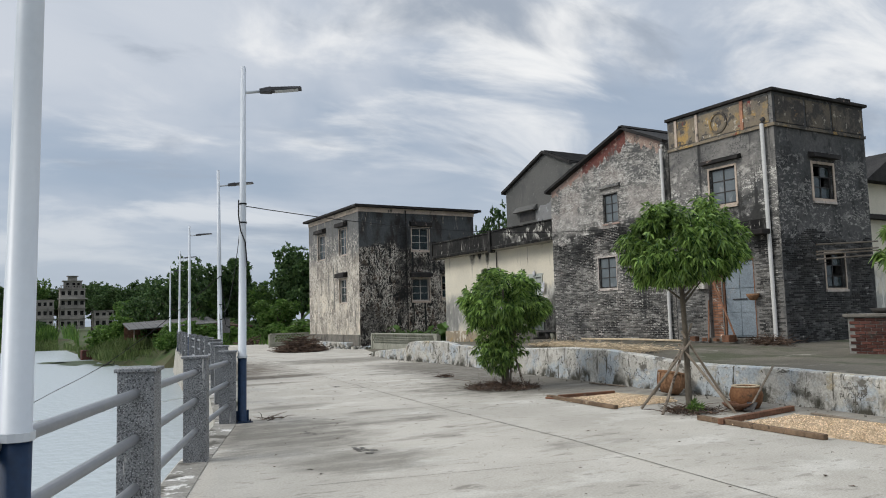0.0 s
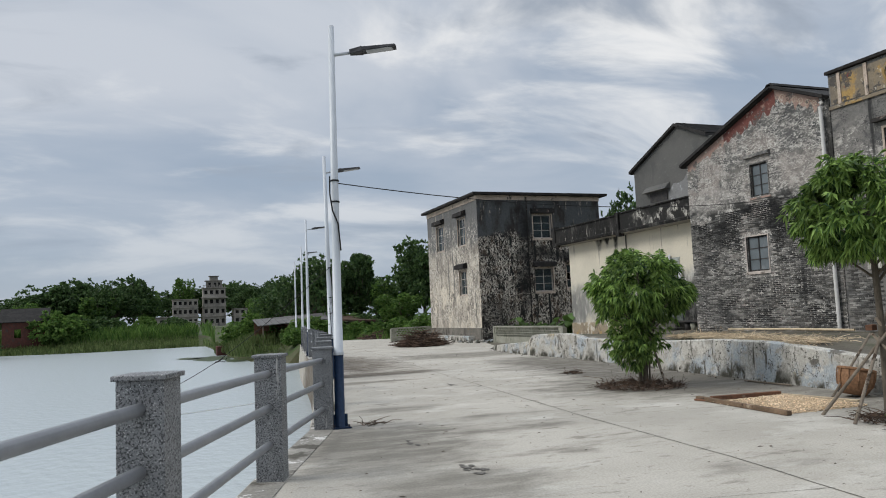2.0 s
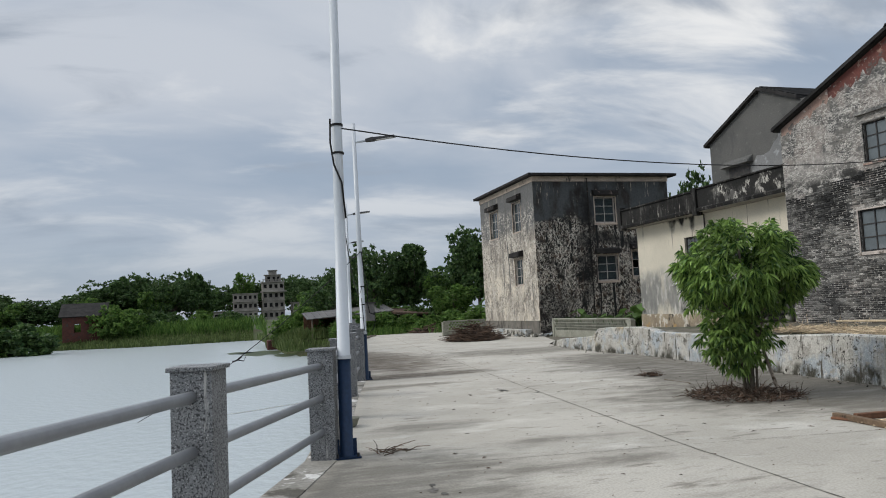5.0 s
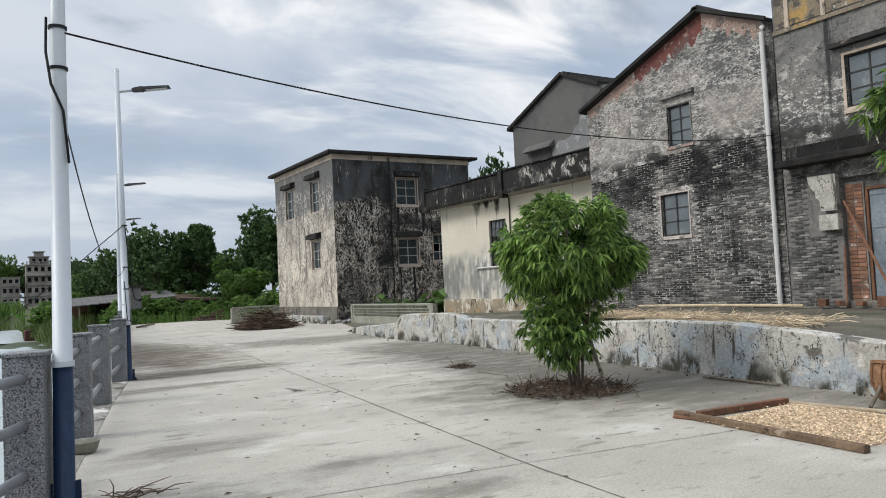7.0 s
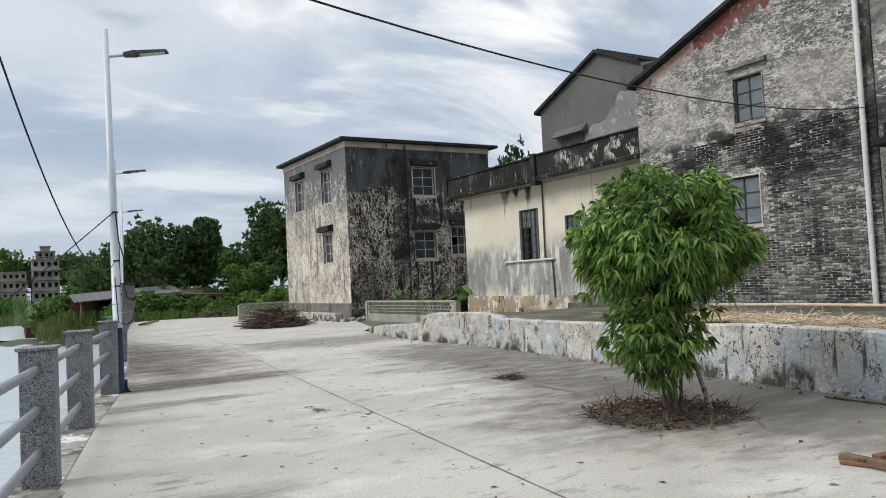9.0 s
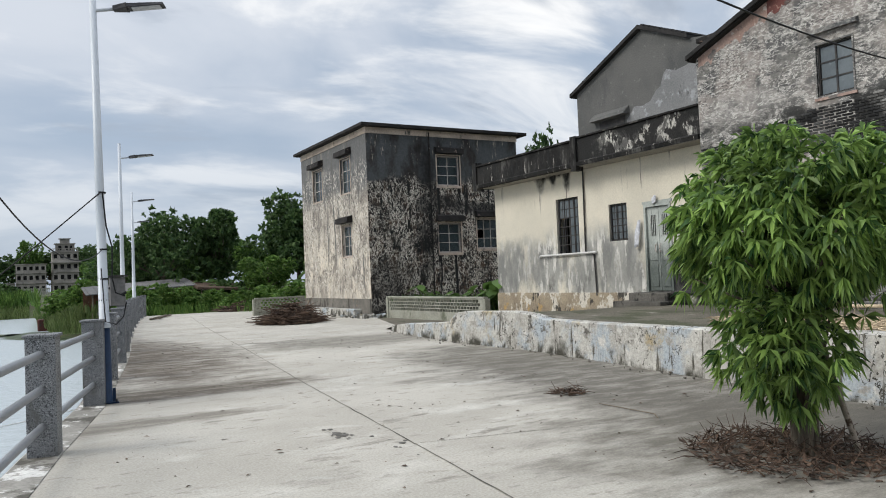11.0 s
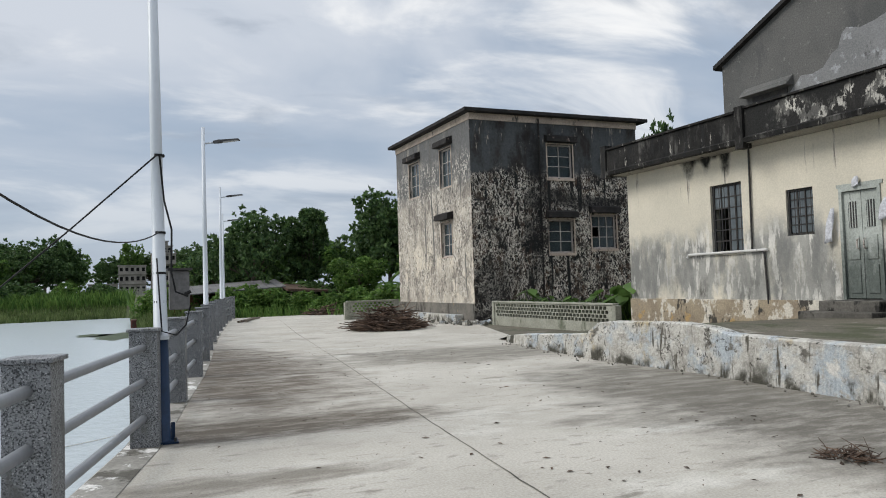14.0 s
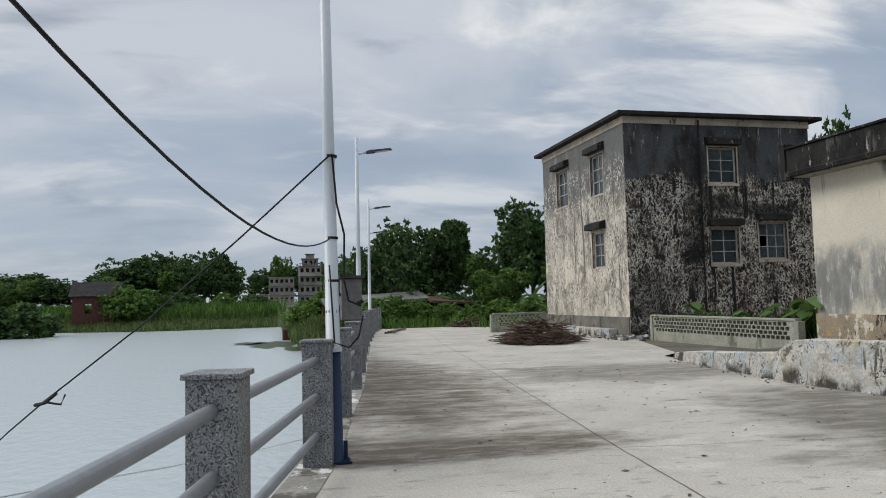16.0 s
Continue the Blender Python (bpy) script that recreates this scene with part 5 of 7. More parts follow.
# ---- railing: granite posts and three pipes a bay ----
def post_rise(y):
    """The railing stands a little taller near its start."""
    return 0.14 * min(1, max(0, (10 - y) / 6))


fence = thing("railing", (4, 16, 0), "lakeside railing of speckled granite posts and grey pipes", "railing")
for i, (x, y) in enumerate(EDGE[1:]):
    nx, ny = EDGE[min(i + 2, len(EDGE) - 1)]
    px, py = EDGE[i]
    ang = math.degrees(math.atan2(ny - py, nx - px)) - 90
    h = 1.16 + post_rise(y)
    m = pose(x, y, h / 2, 0, 0, ang)
    post = part("post", MB().mbox(m, 0.27, 0.27, h), GRANITE, fence, bevel=0.006)
    part("cap", MB().mbox(m @ pose(0, 0, h / 2 + 0.015), 0.31, 0.31, 0.03), GRANITE, post, bevel=0.006)
for i in range(1, len(EDGE) - 1):
    (x0, y0), (x1, y1) = EDGE[i], EDGE[i + 1]
    d = Vector((x1 - x0, y1 - y0, 0)).normalized() * 0.1
    for z in (1.0, 0.66, 0.30):
        part("pipe_rail", MB().tube([(x0 + d.x, y0 + d.y, z + post_rise(y0)), (x1 - d.x, y1 - d.y, z + post_rise(y1))], 0.038, 12), RAIL, fence, smooth=True)
kerb = MB()
for i in range(1, len(EDGE) - 1):
    (x0, y0), (x1, y1) = EDGE[i], EDGE[i + 1]
    kerb.hull8([(x0 - 0.2, y0, -0.02), (x0 + 0.16, y0, -0.02), (x1 + 0.16, y1, -0.02), (x1 - 0.2, y1, -0.02),
                (x0 - 0.2, y0, 0.012), (x0 + 0.16, y0, 0.008), (x1 + 0.16, y1, 0.008), (x1 - 0.2, y1, 0.012)])
KERB = mk("splashed_white_cement", (0.23, 0.22, 0.195), (0.32, 0.305, 0.275), 1.2, [((0.62, 0.61, 0.58), 2.2, 0.56, 0.60, (1, 1, 1)), ((0.10, 0.093, 0.078), 1.5, 0.52, 0.60, (1, 1, 1))])
structure("trim", kerb, KERB, "cement edge strip with white splashes under the railing", "kerb")


# ---- street lamps ----
def street_lamp(x, y, lean=0.0, foot=1.08):
    ob = thing("street_lamp", (x, y, 0), "white street lamp post with dark blue foot and flat lamp head", "street lamp", "street lamps along the lake")
    top = (x + lean, y, 6.06)
    at = lambda z: (x + lean * z / 6.06, y, z)
    part("pole", MB().tube([at(foot), at(3), at(6.06)], [0.07, 0.06, 0.045], 16), WHITE_POLE, ob, smooth=True)
    part("foot", MB().tube([at(0.02), at(foot - 0.002)], [0.075, 0.0715], 16), BLUE_POLE, ob, "dark blue painted foot", smooth=True)
    part("collar", MB().tube([at(foot - 0.02), at(foot + 0.02)], 0.083, 16), WHITE_POLE, ob)
    part("base_plate", MB().box(x - 0.14, y - 0.14, 0.001, x + 0.14, y + 0.14, 0.02), BLUE_POLE, ob)
    for a in (-1, 1):
        for b in (-1, 1):
            part("bolt", MB().tube([(x + 0.11 * a, y + 0.11 * b, 0.02), (x + 0.11 * a, y + 0.11 * b, 0.06)], 0.014, 6), FRAME_D, ob)
        part("gusset", MB().prism([(y - 0.004, 0.02), (y + 0.004, 0.02), (y + 0.004, 0.2), (y - 0.004, 0.2)], "x", x + a * 0.075, x + a * 0.115), BLUE_POLE, ob)
    bx, _, bz = at(5.6)
    u = Vector((0.93, -0.36, 0.10)).normalized()
    b0 = Vector((bx, y, bz))
    part("arm", MB().tube([b0, b0 + u * 0.28], 0.024, 10), WHITE_POLE, ob, smooth=True)
    m = Matrix.Translation(b0 + u * 0.28) @ u.to_track_quat("X", "Z").to_matrix().to_4x4()
    hd = part("lamp_head", MB().hull8([m @ Vector(q) for q in ((0, -0.05, -0.03), (0.2, -0.11, -0.03), (0.2, 0.11, -0.03), (0, 0.05, -0.03), (0, -0.05, 0.04), (0.2, -0.1, 0.05), (0.2, 0.1, 0.05), (0, 0.05, 0.04))])
              .hull8([m @ Vector(q) for q in ((0.2, -0.11, -0.02), (0.72, -0.1, -0.02), (0.72, 0.1, -0.02), (0.2, 0.11, -0.02), (0.2, -0.1, 0.04), (0.7, -0.08, 0.02), (0.7, 0.08, 0.02), (0.2, 0.1, 0.04))]), LAMP_DARK, ob, "dark grey flat lamp head", bevel=0.006)
    part("lens", MB().hull8([m @ Vector(q) for q in ((0.26, -0.08, -0.03), (0.66, -0.08, -0.03), (0.66, 0.08, -0.03), (0.26, 0.08, -0.03), (0.26, -0.08, -0.021), (0.66, -0.08, -0.021), (0.66, 0.08, -0.021), (0.26, 0.08, -0.021))]), LAMP_LENS, hd, "pale lamp panel")
    return ob


for x, y, l in ((-0.43, 1.3, 0.08), (2.97, 10.03, 0.05), (4.865, 19.3, -0.06), (6.68, 32.5, 0.0), (8.62, 45.0, 0.03), (10.25, 57.0, 0.0)):
    street_lamp(x, y, l, 1.17 if y < 5 else 1.08)


# ---- trees ----
def leaf_cloud(mb, centre, radii, clusters, per, length, width, droop=0.5, shape=None, seed=1, hollow=0.55):
    """Clusters of pointed leaves through a rounded crown."""
    rnd = random.Random(seed)
    c = Vector(centre)
    k = 0
    while k < clusters:
        d = Vector((rnd.gauss(0, 1), rnd.gauss(0, 1), rnd.gauss(0, 1))).normalized()
        r = hollow + (1 - hollow) * rnd.random() ** 0.6
        lump = 1 + 0.35 * noise.noise(d * 1.9 + Vector((seed * 3.1, 0, 0)))
        p = Vector((d.x * radii[0], d.y * radii[1], d.z * radii[2])) * r * lump
        if shape and not shape(p, rnd):
            continue
        k += 1
        hub = c + p
        for _ in range(per):
            a = Vector((rnd.gauss(0, 1), rnd.gauss(0, 1), rnd.gauss(0, 0.6))) + d * 0.9
            a.z -= droop * rnd.random() * 1.6
            a.normalize()
            s = a.cross(Vector((rnd.gauss(0, 1), rnd.gauss(0, 1), rnd.gauss(0, 1)))).normalized()
            l, w = length * rnd.uniform(0.6, 1.2), width * rnd.uniform(0.7, 1.2)
            mid = hub + a * l * 0.5
            tip = hub + a * l + Vector((0, 0, -droop * l * 0.35))
            i = len(mb.v)
            mb.v += [tuple(hub), tuple(mid + s * w), tuple(tip), tuple(mid - s * w)]
            mb.f.append((i, i + 1, i + 2, i + 3))
    return mb


def young_tree(x, y, bole, crown, rad, label, seed, skirt=False, leaves=620, top=0.78):
    ob = thing("tree", (x, y, 0), label, "tree")
    tr = MB().tube([(x, y, -0.02), (x + 0.02, y + 0.01, bole * 0.6), (x - 0.02, y, bole + 0.2), (x, y + 0.02, crown + 0.5)], [0.055, 0.045, 0.04, 0.015], 10)
    part("trunk", tr, BARK, ob, smooth=True)
    rnd = random.Random(seed)
    for k in range(11):
        w = k * 2.4
        z = bole + 0.05 * k
        part("branch", MB().tube([(x, y, z), (x + 0.45 * rad * math.cos(w), y + 0.45 * rad * math.sin(w), z + 0.35), (x + 0.8 * rad * math.cos(w), y + 0.8 * rad * math.sin(w), z + 0.5 + 0.3 * rnd.random())], [0.02, 0.013, 0.005], 6), BARK, ob)
    mb = leaf_cloud(MB(), (x, y, crown), (rad, rad, rad * top), int(leaves * 1.6), 14, 0.155, 0.019, 0.9, lambda p, r: p.z > -rad * 0.62 and noise.noise(p * (2.3 / rad) + Vector((seed, 0, 0))) > 0.0, seed, 0.40)
    part("crown", mb, LEAF_NEAR, ob, "fresh green drooping leaves")
    if skirt:
        mb = leaf_cloud(MB(), (x - 0.1, y + 0.05, crown - 0.95), (rad * 0.58, rad * 0.58, 0.6), 150, 12, 0.15, 0.019, 0.9, None, seed + 1, 0.2)
        leaf_cloud(mb, (x - 0.33, y - 0.12, 0.92), (0.42, 0.42, 0.5), 95, 12, 0.15, 0.019, 0.9, None, seed + 5, 0.2)
        part("lower_foliage", mb, LEAF_NEAR, ob)
        for k in range(5):
            w = k * 1.3 + 0.4
            part("stem", MB().tube([(x + 0.09 * math.cos(w), y + 0.09 * math.sin(w), -0.02), (x + 0.11 * math.cos(w), y + 0.11 * math.sin(w), 0.5), (x + 0.22 * math.cos(w), y + 0.3 * math.sin(w), 1.2)], [0.022, 0.018, 0.01], 7), BARK, ob)
    return ob


young_tree(9.39, 11.6, 0.9, 1.93, 1.0, "bushy young tree with fresh green drooping leaves", 4, True, 680, 0.76)
young_tree(9.28, 6.2, 1.75, 2.7, 0.9, "staked young tree with a round green crown above a bare trunk", 9, False, 640, 0.92)
young_tree(9.65, 1.85, 1.6, 2.45, 0.95, "young tree with a round green crown on a thin trunk", 14, False, 500)


# ---- stakes, twigs and small things on the lane ----
def pole_thing(name, pts, r, material, label, category, group=""):
    return tagged(part(name, MB().tube(pts, r, 8), material, smooth=True), label, category, group)


for a, b in (((8.62, 6.15, 0), (9.5, 6.25, 1.42)), ((8.95, 6.95, 0), (9.3, 6.1, 1.15)), ((10.15, 6.1, 0.0), (9.2, 6.2, 1.3)), ((9.6, 5.55, 0), (9.22, 6.3, 1.1))):
    pole_thing("stake", [a, b], [0.024, 0.019], WOOD, "weathered wooden stake propping the young tree", "stake", "stakes round the tree")
pole_thing("stake", [(9.67, 11.3, 0), (9.44, 11.55, 1.25)], [0.026, 0.022], WOOD, "grey wooden stake leaning on the bushy tree", "stake")


def twig_heap(name, x, y, r, h, n, seed, label, category, material=TWIG, length=(0.15, 0.45), thick=0.006, upright=0.15, leaves=0):
    rnd = random.Random(seed)
    mb = MB()
    for _ in range(n):
        w, q = rnd.uniform(0, 6.283), r * math.sqrt(rnd.random())
        p = Vector((x + q * math.cos(w), y + q * math.sin(w), 0.01 + h * (1 - (q / r) ** 2) * rnd.random()))
        d = Vector((rnd.gauss(0, 1), rnd.gauss(0, 1), abs(rnd.gauss(0, upright)))).normalized() * rnd.uniform(*length)
        m = p + d * 0.5 + Vector((rnd.gauss(0, 0.02), rnd.gauss(0, 0.02), rnd.random() * 0.03))
        e = p + d
        e.z = max(0.005, e.z)
        mb.tube([p, m, e], [thick, thick * 0.8, thick * 0.4], 4, False)
    for _ in range(leaves):
        w, q = rnd.uniform(0, 6.283), r * 1.05 * math.sqrt(rnd.random())
        p = Vector((x + q * math.cos(w), y + q * math.sin(w), 0.012 + 0.5 * h * rnd.random()))
        a = Vector((rnd.gauss(0, 1), rnd.gauss(0, 1), 0.25 * rnd.gauss(0, 1))).normalized()
        b = a.cross(Vector((0, 0, 1))) * 0.02
        mb.poly([p, p + a * 0.05 + b, p + a * 0.1 + Vector((0, 0, 0.015)), p + a * 0.05 - b])
    return tagged(part(name, mb, material), label, category, kind="stuff")


twig_heap("dry_weeds", 9.3, 11.66, 0.82, 0.10, 420, 3, "ring of dry brown weeds and twigs round the bushy tree", "dry weeds", leaves=700, upright=0.5, length=(0.1, 0.3), thick=0.005)
twig_heap("dry_weeds", 9.2, 6.1, 0.45, 0.05, 90, 5, "scatter of dead leaves round the staked tree", "dry weeds", leaves=200)
twig_heap("twig_pile", 9.98, 15.4, 0.2, 0.06, 60, 6, "small heap of dry twigs on the concrete", "twigs", leaves=60, length=(0.06, 0.22))
twig_heap("dry_weeds", 3.45, 10.0, 0.18, 0.02, 14, 8, "few dry twigs lying by the railing", "twigs")
heap = twig_heap("brush_pile", 13.1, 35.9, 1.15, 0.8, 1100, 7, "large heap of dry brown brushwood beside the blackened house", "brushwood", length=(0.25, 0.75), thick=0.018, upright=0.12)
for k, (a, b) in enumerate((((11.38, 11.1, 0.02), (11.26, 9.8, 0.03)), ((9.72, 14.5, 0.015), (9.7, 13.6, 0.02)), ((9.7, 13.6, 0.02), (9.45, 13.3, 0.05)), ((3.35, 10.2, 0.02), (3.65, 9.9, 0.03)), ((9.8, 10.9, 0.02), (9.45, 10.5, 0.02)))):
    pole_thing("stick", [a, b], 0.018 if k < 1 else 0.006, WOOD, "dry stick lying on the concrete", "stick", "sticks on the lane")

tagged(part("basin", MB().lathe(3.33, 12.22, [(0.01, 0.006), (0.10, 0.006), (0.13, 0.03), (0.155, 0.115), (0.165, 0.12), (0.165, 0.128), (0.145, 0.125), (0.118, 0.035), (0.01, 0.02)], 22), LATTICE, smooth=True), "dull greenish plastic basin at the foot of the railing", "basin")
# leaf litter, pebbles and crumbs
rnd = random.Random(21)
lit = MB()
for _ in range(1100):
    y = rnd.uniform(1, 30)
    x = edge_x(y) + 0.3 + (rnd.random() ** 0.8) * (11.0 - edge_x(y))
    s = rnd.uniform(0.006, 0.022) if rnd.random() < 0.85 else rnd.uniform(0.03, 0.05)
    a = Vector((rnd.gauss(0, 1), rnd.gauss(0, 1), 0)).normalized() * s
    b = Vector((-a.y, a.x, 0)) * rnd.uniform(0.15, 0.5)
    p = Vector((x, y, 0.006))
    lit.poly([p - a, p - b + Vector((0, 0, 0.008)), p + a, p + b + Vector((0, 0, 0.004))])
tagged(part("leaf_litter", lit, TWIG), "small dry leaves and crumbs scattered over the concrete", "leaf litter", kind="stuff")
cr = MB()
for _ in range(160):
    t = rnd.random()
    y = 3.9 + 24 * t
    for (x0, y0, z0), (x1, y1, z1) in zip(WALL_LINE, WALL_LINE[1:]):
        if y0 <= y <= y1:
            x = x0 + (x1 - x0) * (y - y0) / (y1 - y0)
    s = rnd.uniform(0.01, 0.04)
    cr.mbox(pose(x - abs(rnd.gauss(0, 0.14)) - 0.03, y, s * 0.4, rnd.uniform(0, 90), rnd.uniform(0, 90), rnd.uniform(0, 90)), s, s * 0.8, s * 0.6)
tagged(part("rubble_crumbs", cr, STAINED), "crumbs of fallen plaster along the foot of the low wall", "rubble", kind="stuff")
rb = MB()
for _ in range(70):
    q = rnd.uniform(0.05, 0.24)
    x, y = 16.55 - abs(rnd.gauss(0, 0.35)), 36.9 + rnd.gauss(0, 1.1)
    if rnd.random() < 0.35:
        x, y = 16.8 + rnd.random() * 0.9, 36.1 + rnd.gauss(0, 0.12)
    rb.mbox(pose(x, y, q * 0.28, rnd.uniform(-20, 20), rnd.uniform(-20, 20), rnd.uniform(0, 180)), q, q * 0.75, q * 0.55)
tagged(part("rubble", rb, LOWWALL), "broken pale masonry at the corner of the blackened house", "rubble", kind="stuff")
STAIN = mk("damp_stain", (0.10, 0.095, 0.085), (0.16, 0.15, 0.135), 5)
rnd = random.Random(5)
for cx, cy, r, n in ((6.62, 15.0, 0.13, 22), (6.95, 14.3, 0.2, 8), (3.5, 6.2, 0.13, 20), (3.45, 8.1, 0.15, 9)):
    mb = MB()
    for k in range(n):
        px, py = cx + rnd.gauss(0, r * 0.35), cy + rnd.gauss(0, r)
        q = rnd.uniform(0.012, 0.05)
        ph = rnd.random() * 9
        mb.poly([(px + q * (0.75 + 0.5 * noise.noise(Vector((math.cos(w) * 2 + ph, math.sin(w) * 2, k)))) * math.cos(w), py + 1.5 * q * (0.75 + 0.5 * noise.noise(Vector((math.cos(w) * 2, math.sin(w) * 2 + ph, k)))) * math.sin(w), 0.0045 + 0.0002 * k) for w in [a * 0.524 for a in range(12)]])
    part("stain", mb, STAIN, road, "dark dried splashes")


# ---- peanuts drying inside timber frames ----
def beam(mb, a, b, w, h):
    a, b = Vector(a), Vector(b)
    d = b - a
    m = Matrix.Translation((a + b) / 2) @ d.to_track_quat("X", "Z").to_matrix().to_4x4()
    return mb.mbox(m, d.length, w, h)


def nut_tray(origin, beams, area, seed, count, label):
    ob = thing("drying_tray", origin, label, "drying tray", "trays of drying peanuts")
    for a, b, w, h, mt in beams:
        part("timber", beam(MB(), (*a, h / 2 + 0.003), (*b, h / 2 + 0.003), w, h), mt, ob, bevel=0.008)
    rnd = random.Random(seed)
    x0, y0, x1, y1 = area
    mb = MB()
    n = 14
    k = len(mb.v)
    for j in range(n + 1):
        for i in range(n + 1):
            u, v = i / n, j / n
            e = min(u, 1 - u, v, 1 - v)
            mb.v.append((x0 + (x1 - x0) * u + 0.05 * noise.noise(Vector((v * 5, seed, u))), y0 + (y1 - y0) * v + 0.05 * noise.noise(Vector((u * 5, v, seed))), 0.004 + 0.03 * min(1, e * 8) + 0.008 * noise.noise(Vector((u * 6, v * 6, seed)))))
    for j in range(n):
        for i in range(n):
            q = k + j * (n + 1) + i
            mb.f.append((q, q + 1, q + n + 2, q + n + 1))
    for _ in range(count):
        u, v = rnd.random(), rnd.random()
        if rnd.random() < 0.06:
            u, v = u * 1.1 - 0.05, v * 1.1 - 0.05
        p = Vector((x0 + (x1 - x0) * u, y0 + (y1 - y0) * v, 0.02 + 0.03 * min(1, max(0, min(u, 1 - u, v, 1 - v)) * 8)))
        m = Matrix.Translation(p) @ pose(0, 0, 0, rnd.uniform(-30, 30), rnd.uniform(-30, 30), rnd.uniform(0, 360))
        l, w = rnd.uniform(0.014, 0.024), rnd.uniform(0.008, 0.012)
        k = len(mb.v)
        mb.v += [tuple(m @ Vector(q)) for q in ((-l, 0, 0), (l, 0, 0), (0, -w, 0), (0, w, 0), (0, 0, -w), (0, 0, w))]
        mb.f += [tuple(k + q for q in f) for f in ((0, 2, 5), (2, 1, 5), (1, 3, 5), (3, 0, 5), (0, 4, 2), (2, 4, 1), (1, 4, 3), (3, 4, 0))]
    tagged(part("peanut_layer", mb, NUTS, ob, "spread of pale drying peanuts"), kind="stuff")


nut_tray((9.3, 8.1, 0), (((8.82, 9.35), (8.57, 7.15), 0.085, 0.065, WOOD_TRAY), ((8.9, 9.12), (10.2, 8.98), 0.08, 0.07, WOOD_RED), ((10.22, 9.0), (10.38, 7.6), 0.09, 0.03, STRAW), ((8.72, 9.3), (8.95, 8.3), 0.05, 0.03, WOOD_RED)),
         (8.72, 7.25, 10.15, 8.88), 3, 3600, "peanuts drying on the concrete inside rough timber beams")
nut_tray((9.3, 3.8, 0), (((8.6, 5.4), (8.36, 3.2), 0.085, 0.07, WOOD_TRAY), ((8.45, 4.88), (10.45, 5.15), 0.09, 0.08, WOOD_RED), ((10.3, 4.7), (10.0, 3.5), 0.08, 0.03, WOOD)),
         (8.55, 2.0, 10.0, 4.75), 8, 4500, "peanuts drying between dark timber beams near the staked tree")

# jars, basket, hoe, sapling bush
jar = thing("clay_jar", (10.25, 5.85, 0), "squat brown clay jar with pale drips at its rim", "jar")
part("body", MB().lathe(10.25, 5.85, [(0.02, 0.01), (0.2, 0.01), (0.25, 0.12), (0.27, 0.22), (0.24, 0.32), (0.2, 0.36), (0.18, 0.36), (0.19, 0.3), (0.18, 0.1), (0.02, 0.06)], 24), CLAY, jar, smooth=True)
part("rim", MB().lathe(10.25, 5.85, [(0.2, 0.345), (0.225, 0.355), (0.225, 0.375), (0.2, 0.38), (0.185, 0.365)], 24), STRAW, jar, smooth=True)
bowl = tagged(part("clay_bowl", MB().lathe(9.86, 5.72, [(0.02, 0.015), (0.1, 0.015), (0.2, 0.07), (0.24, 0.13), (0.22, 0.13), (0.18, 0.09), (0.02, 0.05)], 20), WOOD_RED, smooth=True), "dark shallow bowl on the concrete by the jar", "bowl")
hoe = thing("hoe", (10.3, 5.6, 0), "old hoe with a long wooden handle beside the jar", "hoe")
part("handle", MB().tube([(9.95, 5.5, 0.12), (10.85, 5.75, 0.66)], 0.018, 8), WOOD, hoe)
part("blade", beam(MB(), (9.80, 5.46, 0.03), (9.98, 5.52, 0.14), 0.16, 0.012), FRAME_D, hoe)
bas = thing("basket", (10.9, 8.05, 0), "brown wicker basket tipped against the low wall", "basket")
bm = pose(10.85, 8.1, 0.03, 6, 10, 20) @ Matrix.Diagonal((0.85, 0.85, 0.95, 1))
prof = [(0.02, 0), (0.2, 0), (0.29, 0.14), (0.32, 0.28), (0.31, 0.42), (0.29, 0.42), (0.28, 0.2), (0.02, 0.05)]
mb = MB().lathe(0, 0, prof, 24)
mb.v = [tuple(bm @ Vector(v)) for v in mb.v]
part("body", mb, WICKER, bas, smooth=True)
mb = MB().lathe(0, 0, [(0.30, 0.40), (0.335, 0.41), (0.335, 0.44), (0.30, 0.45)], 24)
mb.v = [tuple(bm @ Vector(v)) for v in mb.v]
part("rim", mb, WICKER, bas)
for k in range(12):
    w = k * 0.5236
    part("rib", MB().tube([bm @ Vector((0.3 * math.cos(w), 0.3 * math.sin(w), 0.14)), bm @ Vector((0.33 * math.cos(w), 0.33 * math.sin(w), 0.28)), bm @ Vector((0.33 * math.cos(w), 0.33 * math.sin(w), 0.42))], 0.008, 5), WICKER, bas)
pole_thing("carrying_pole", [(10.5, 8.2, 0.01), (11.2, 8.0, 0.98)], 0.02, WOOD, "carrying pole leaning over the basket", "pole")
mb = leaf_cloud(MB(), (9.12, 5.95, 0.09), (0.12, 0.12, 0.13), 22, 9, 0.11, 0.010, -0.3, lambda p, r: p.z > -0.1, 44, 0.1)
tagged(part("weed_tuft", mb, LEAF_MID), "green weed tuft at the foot of the staked tree", "weeds", kind="stuff")

# straw on the terrace
rnd = random.Random(31)
st = MB()
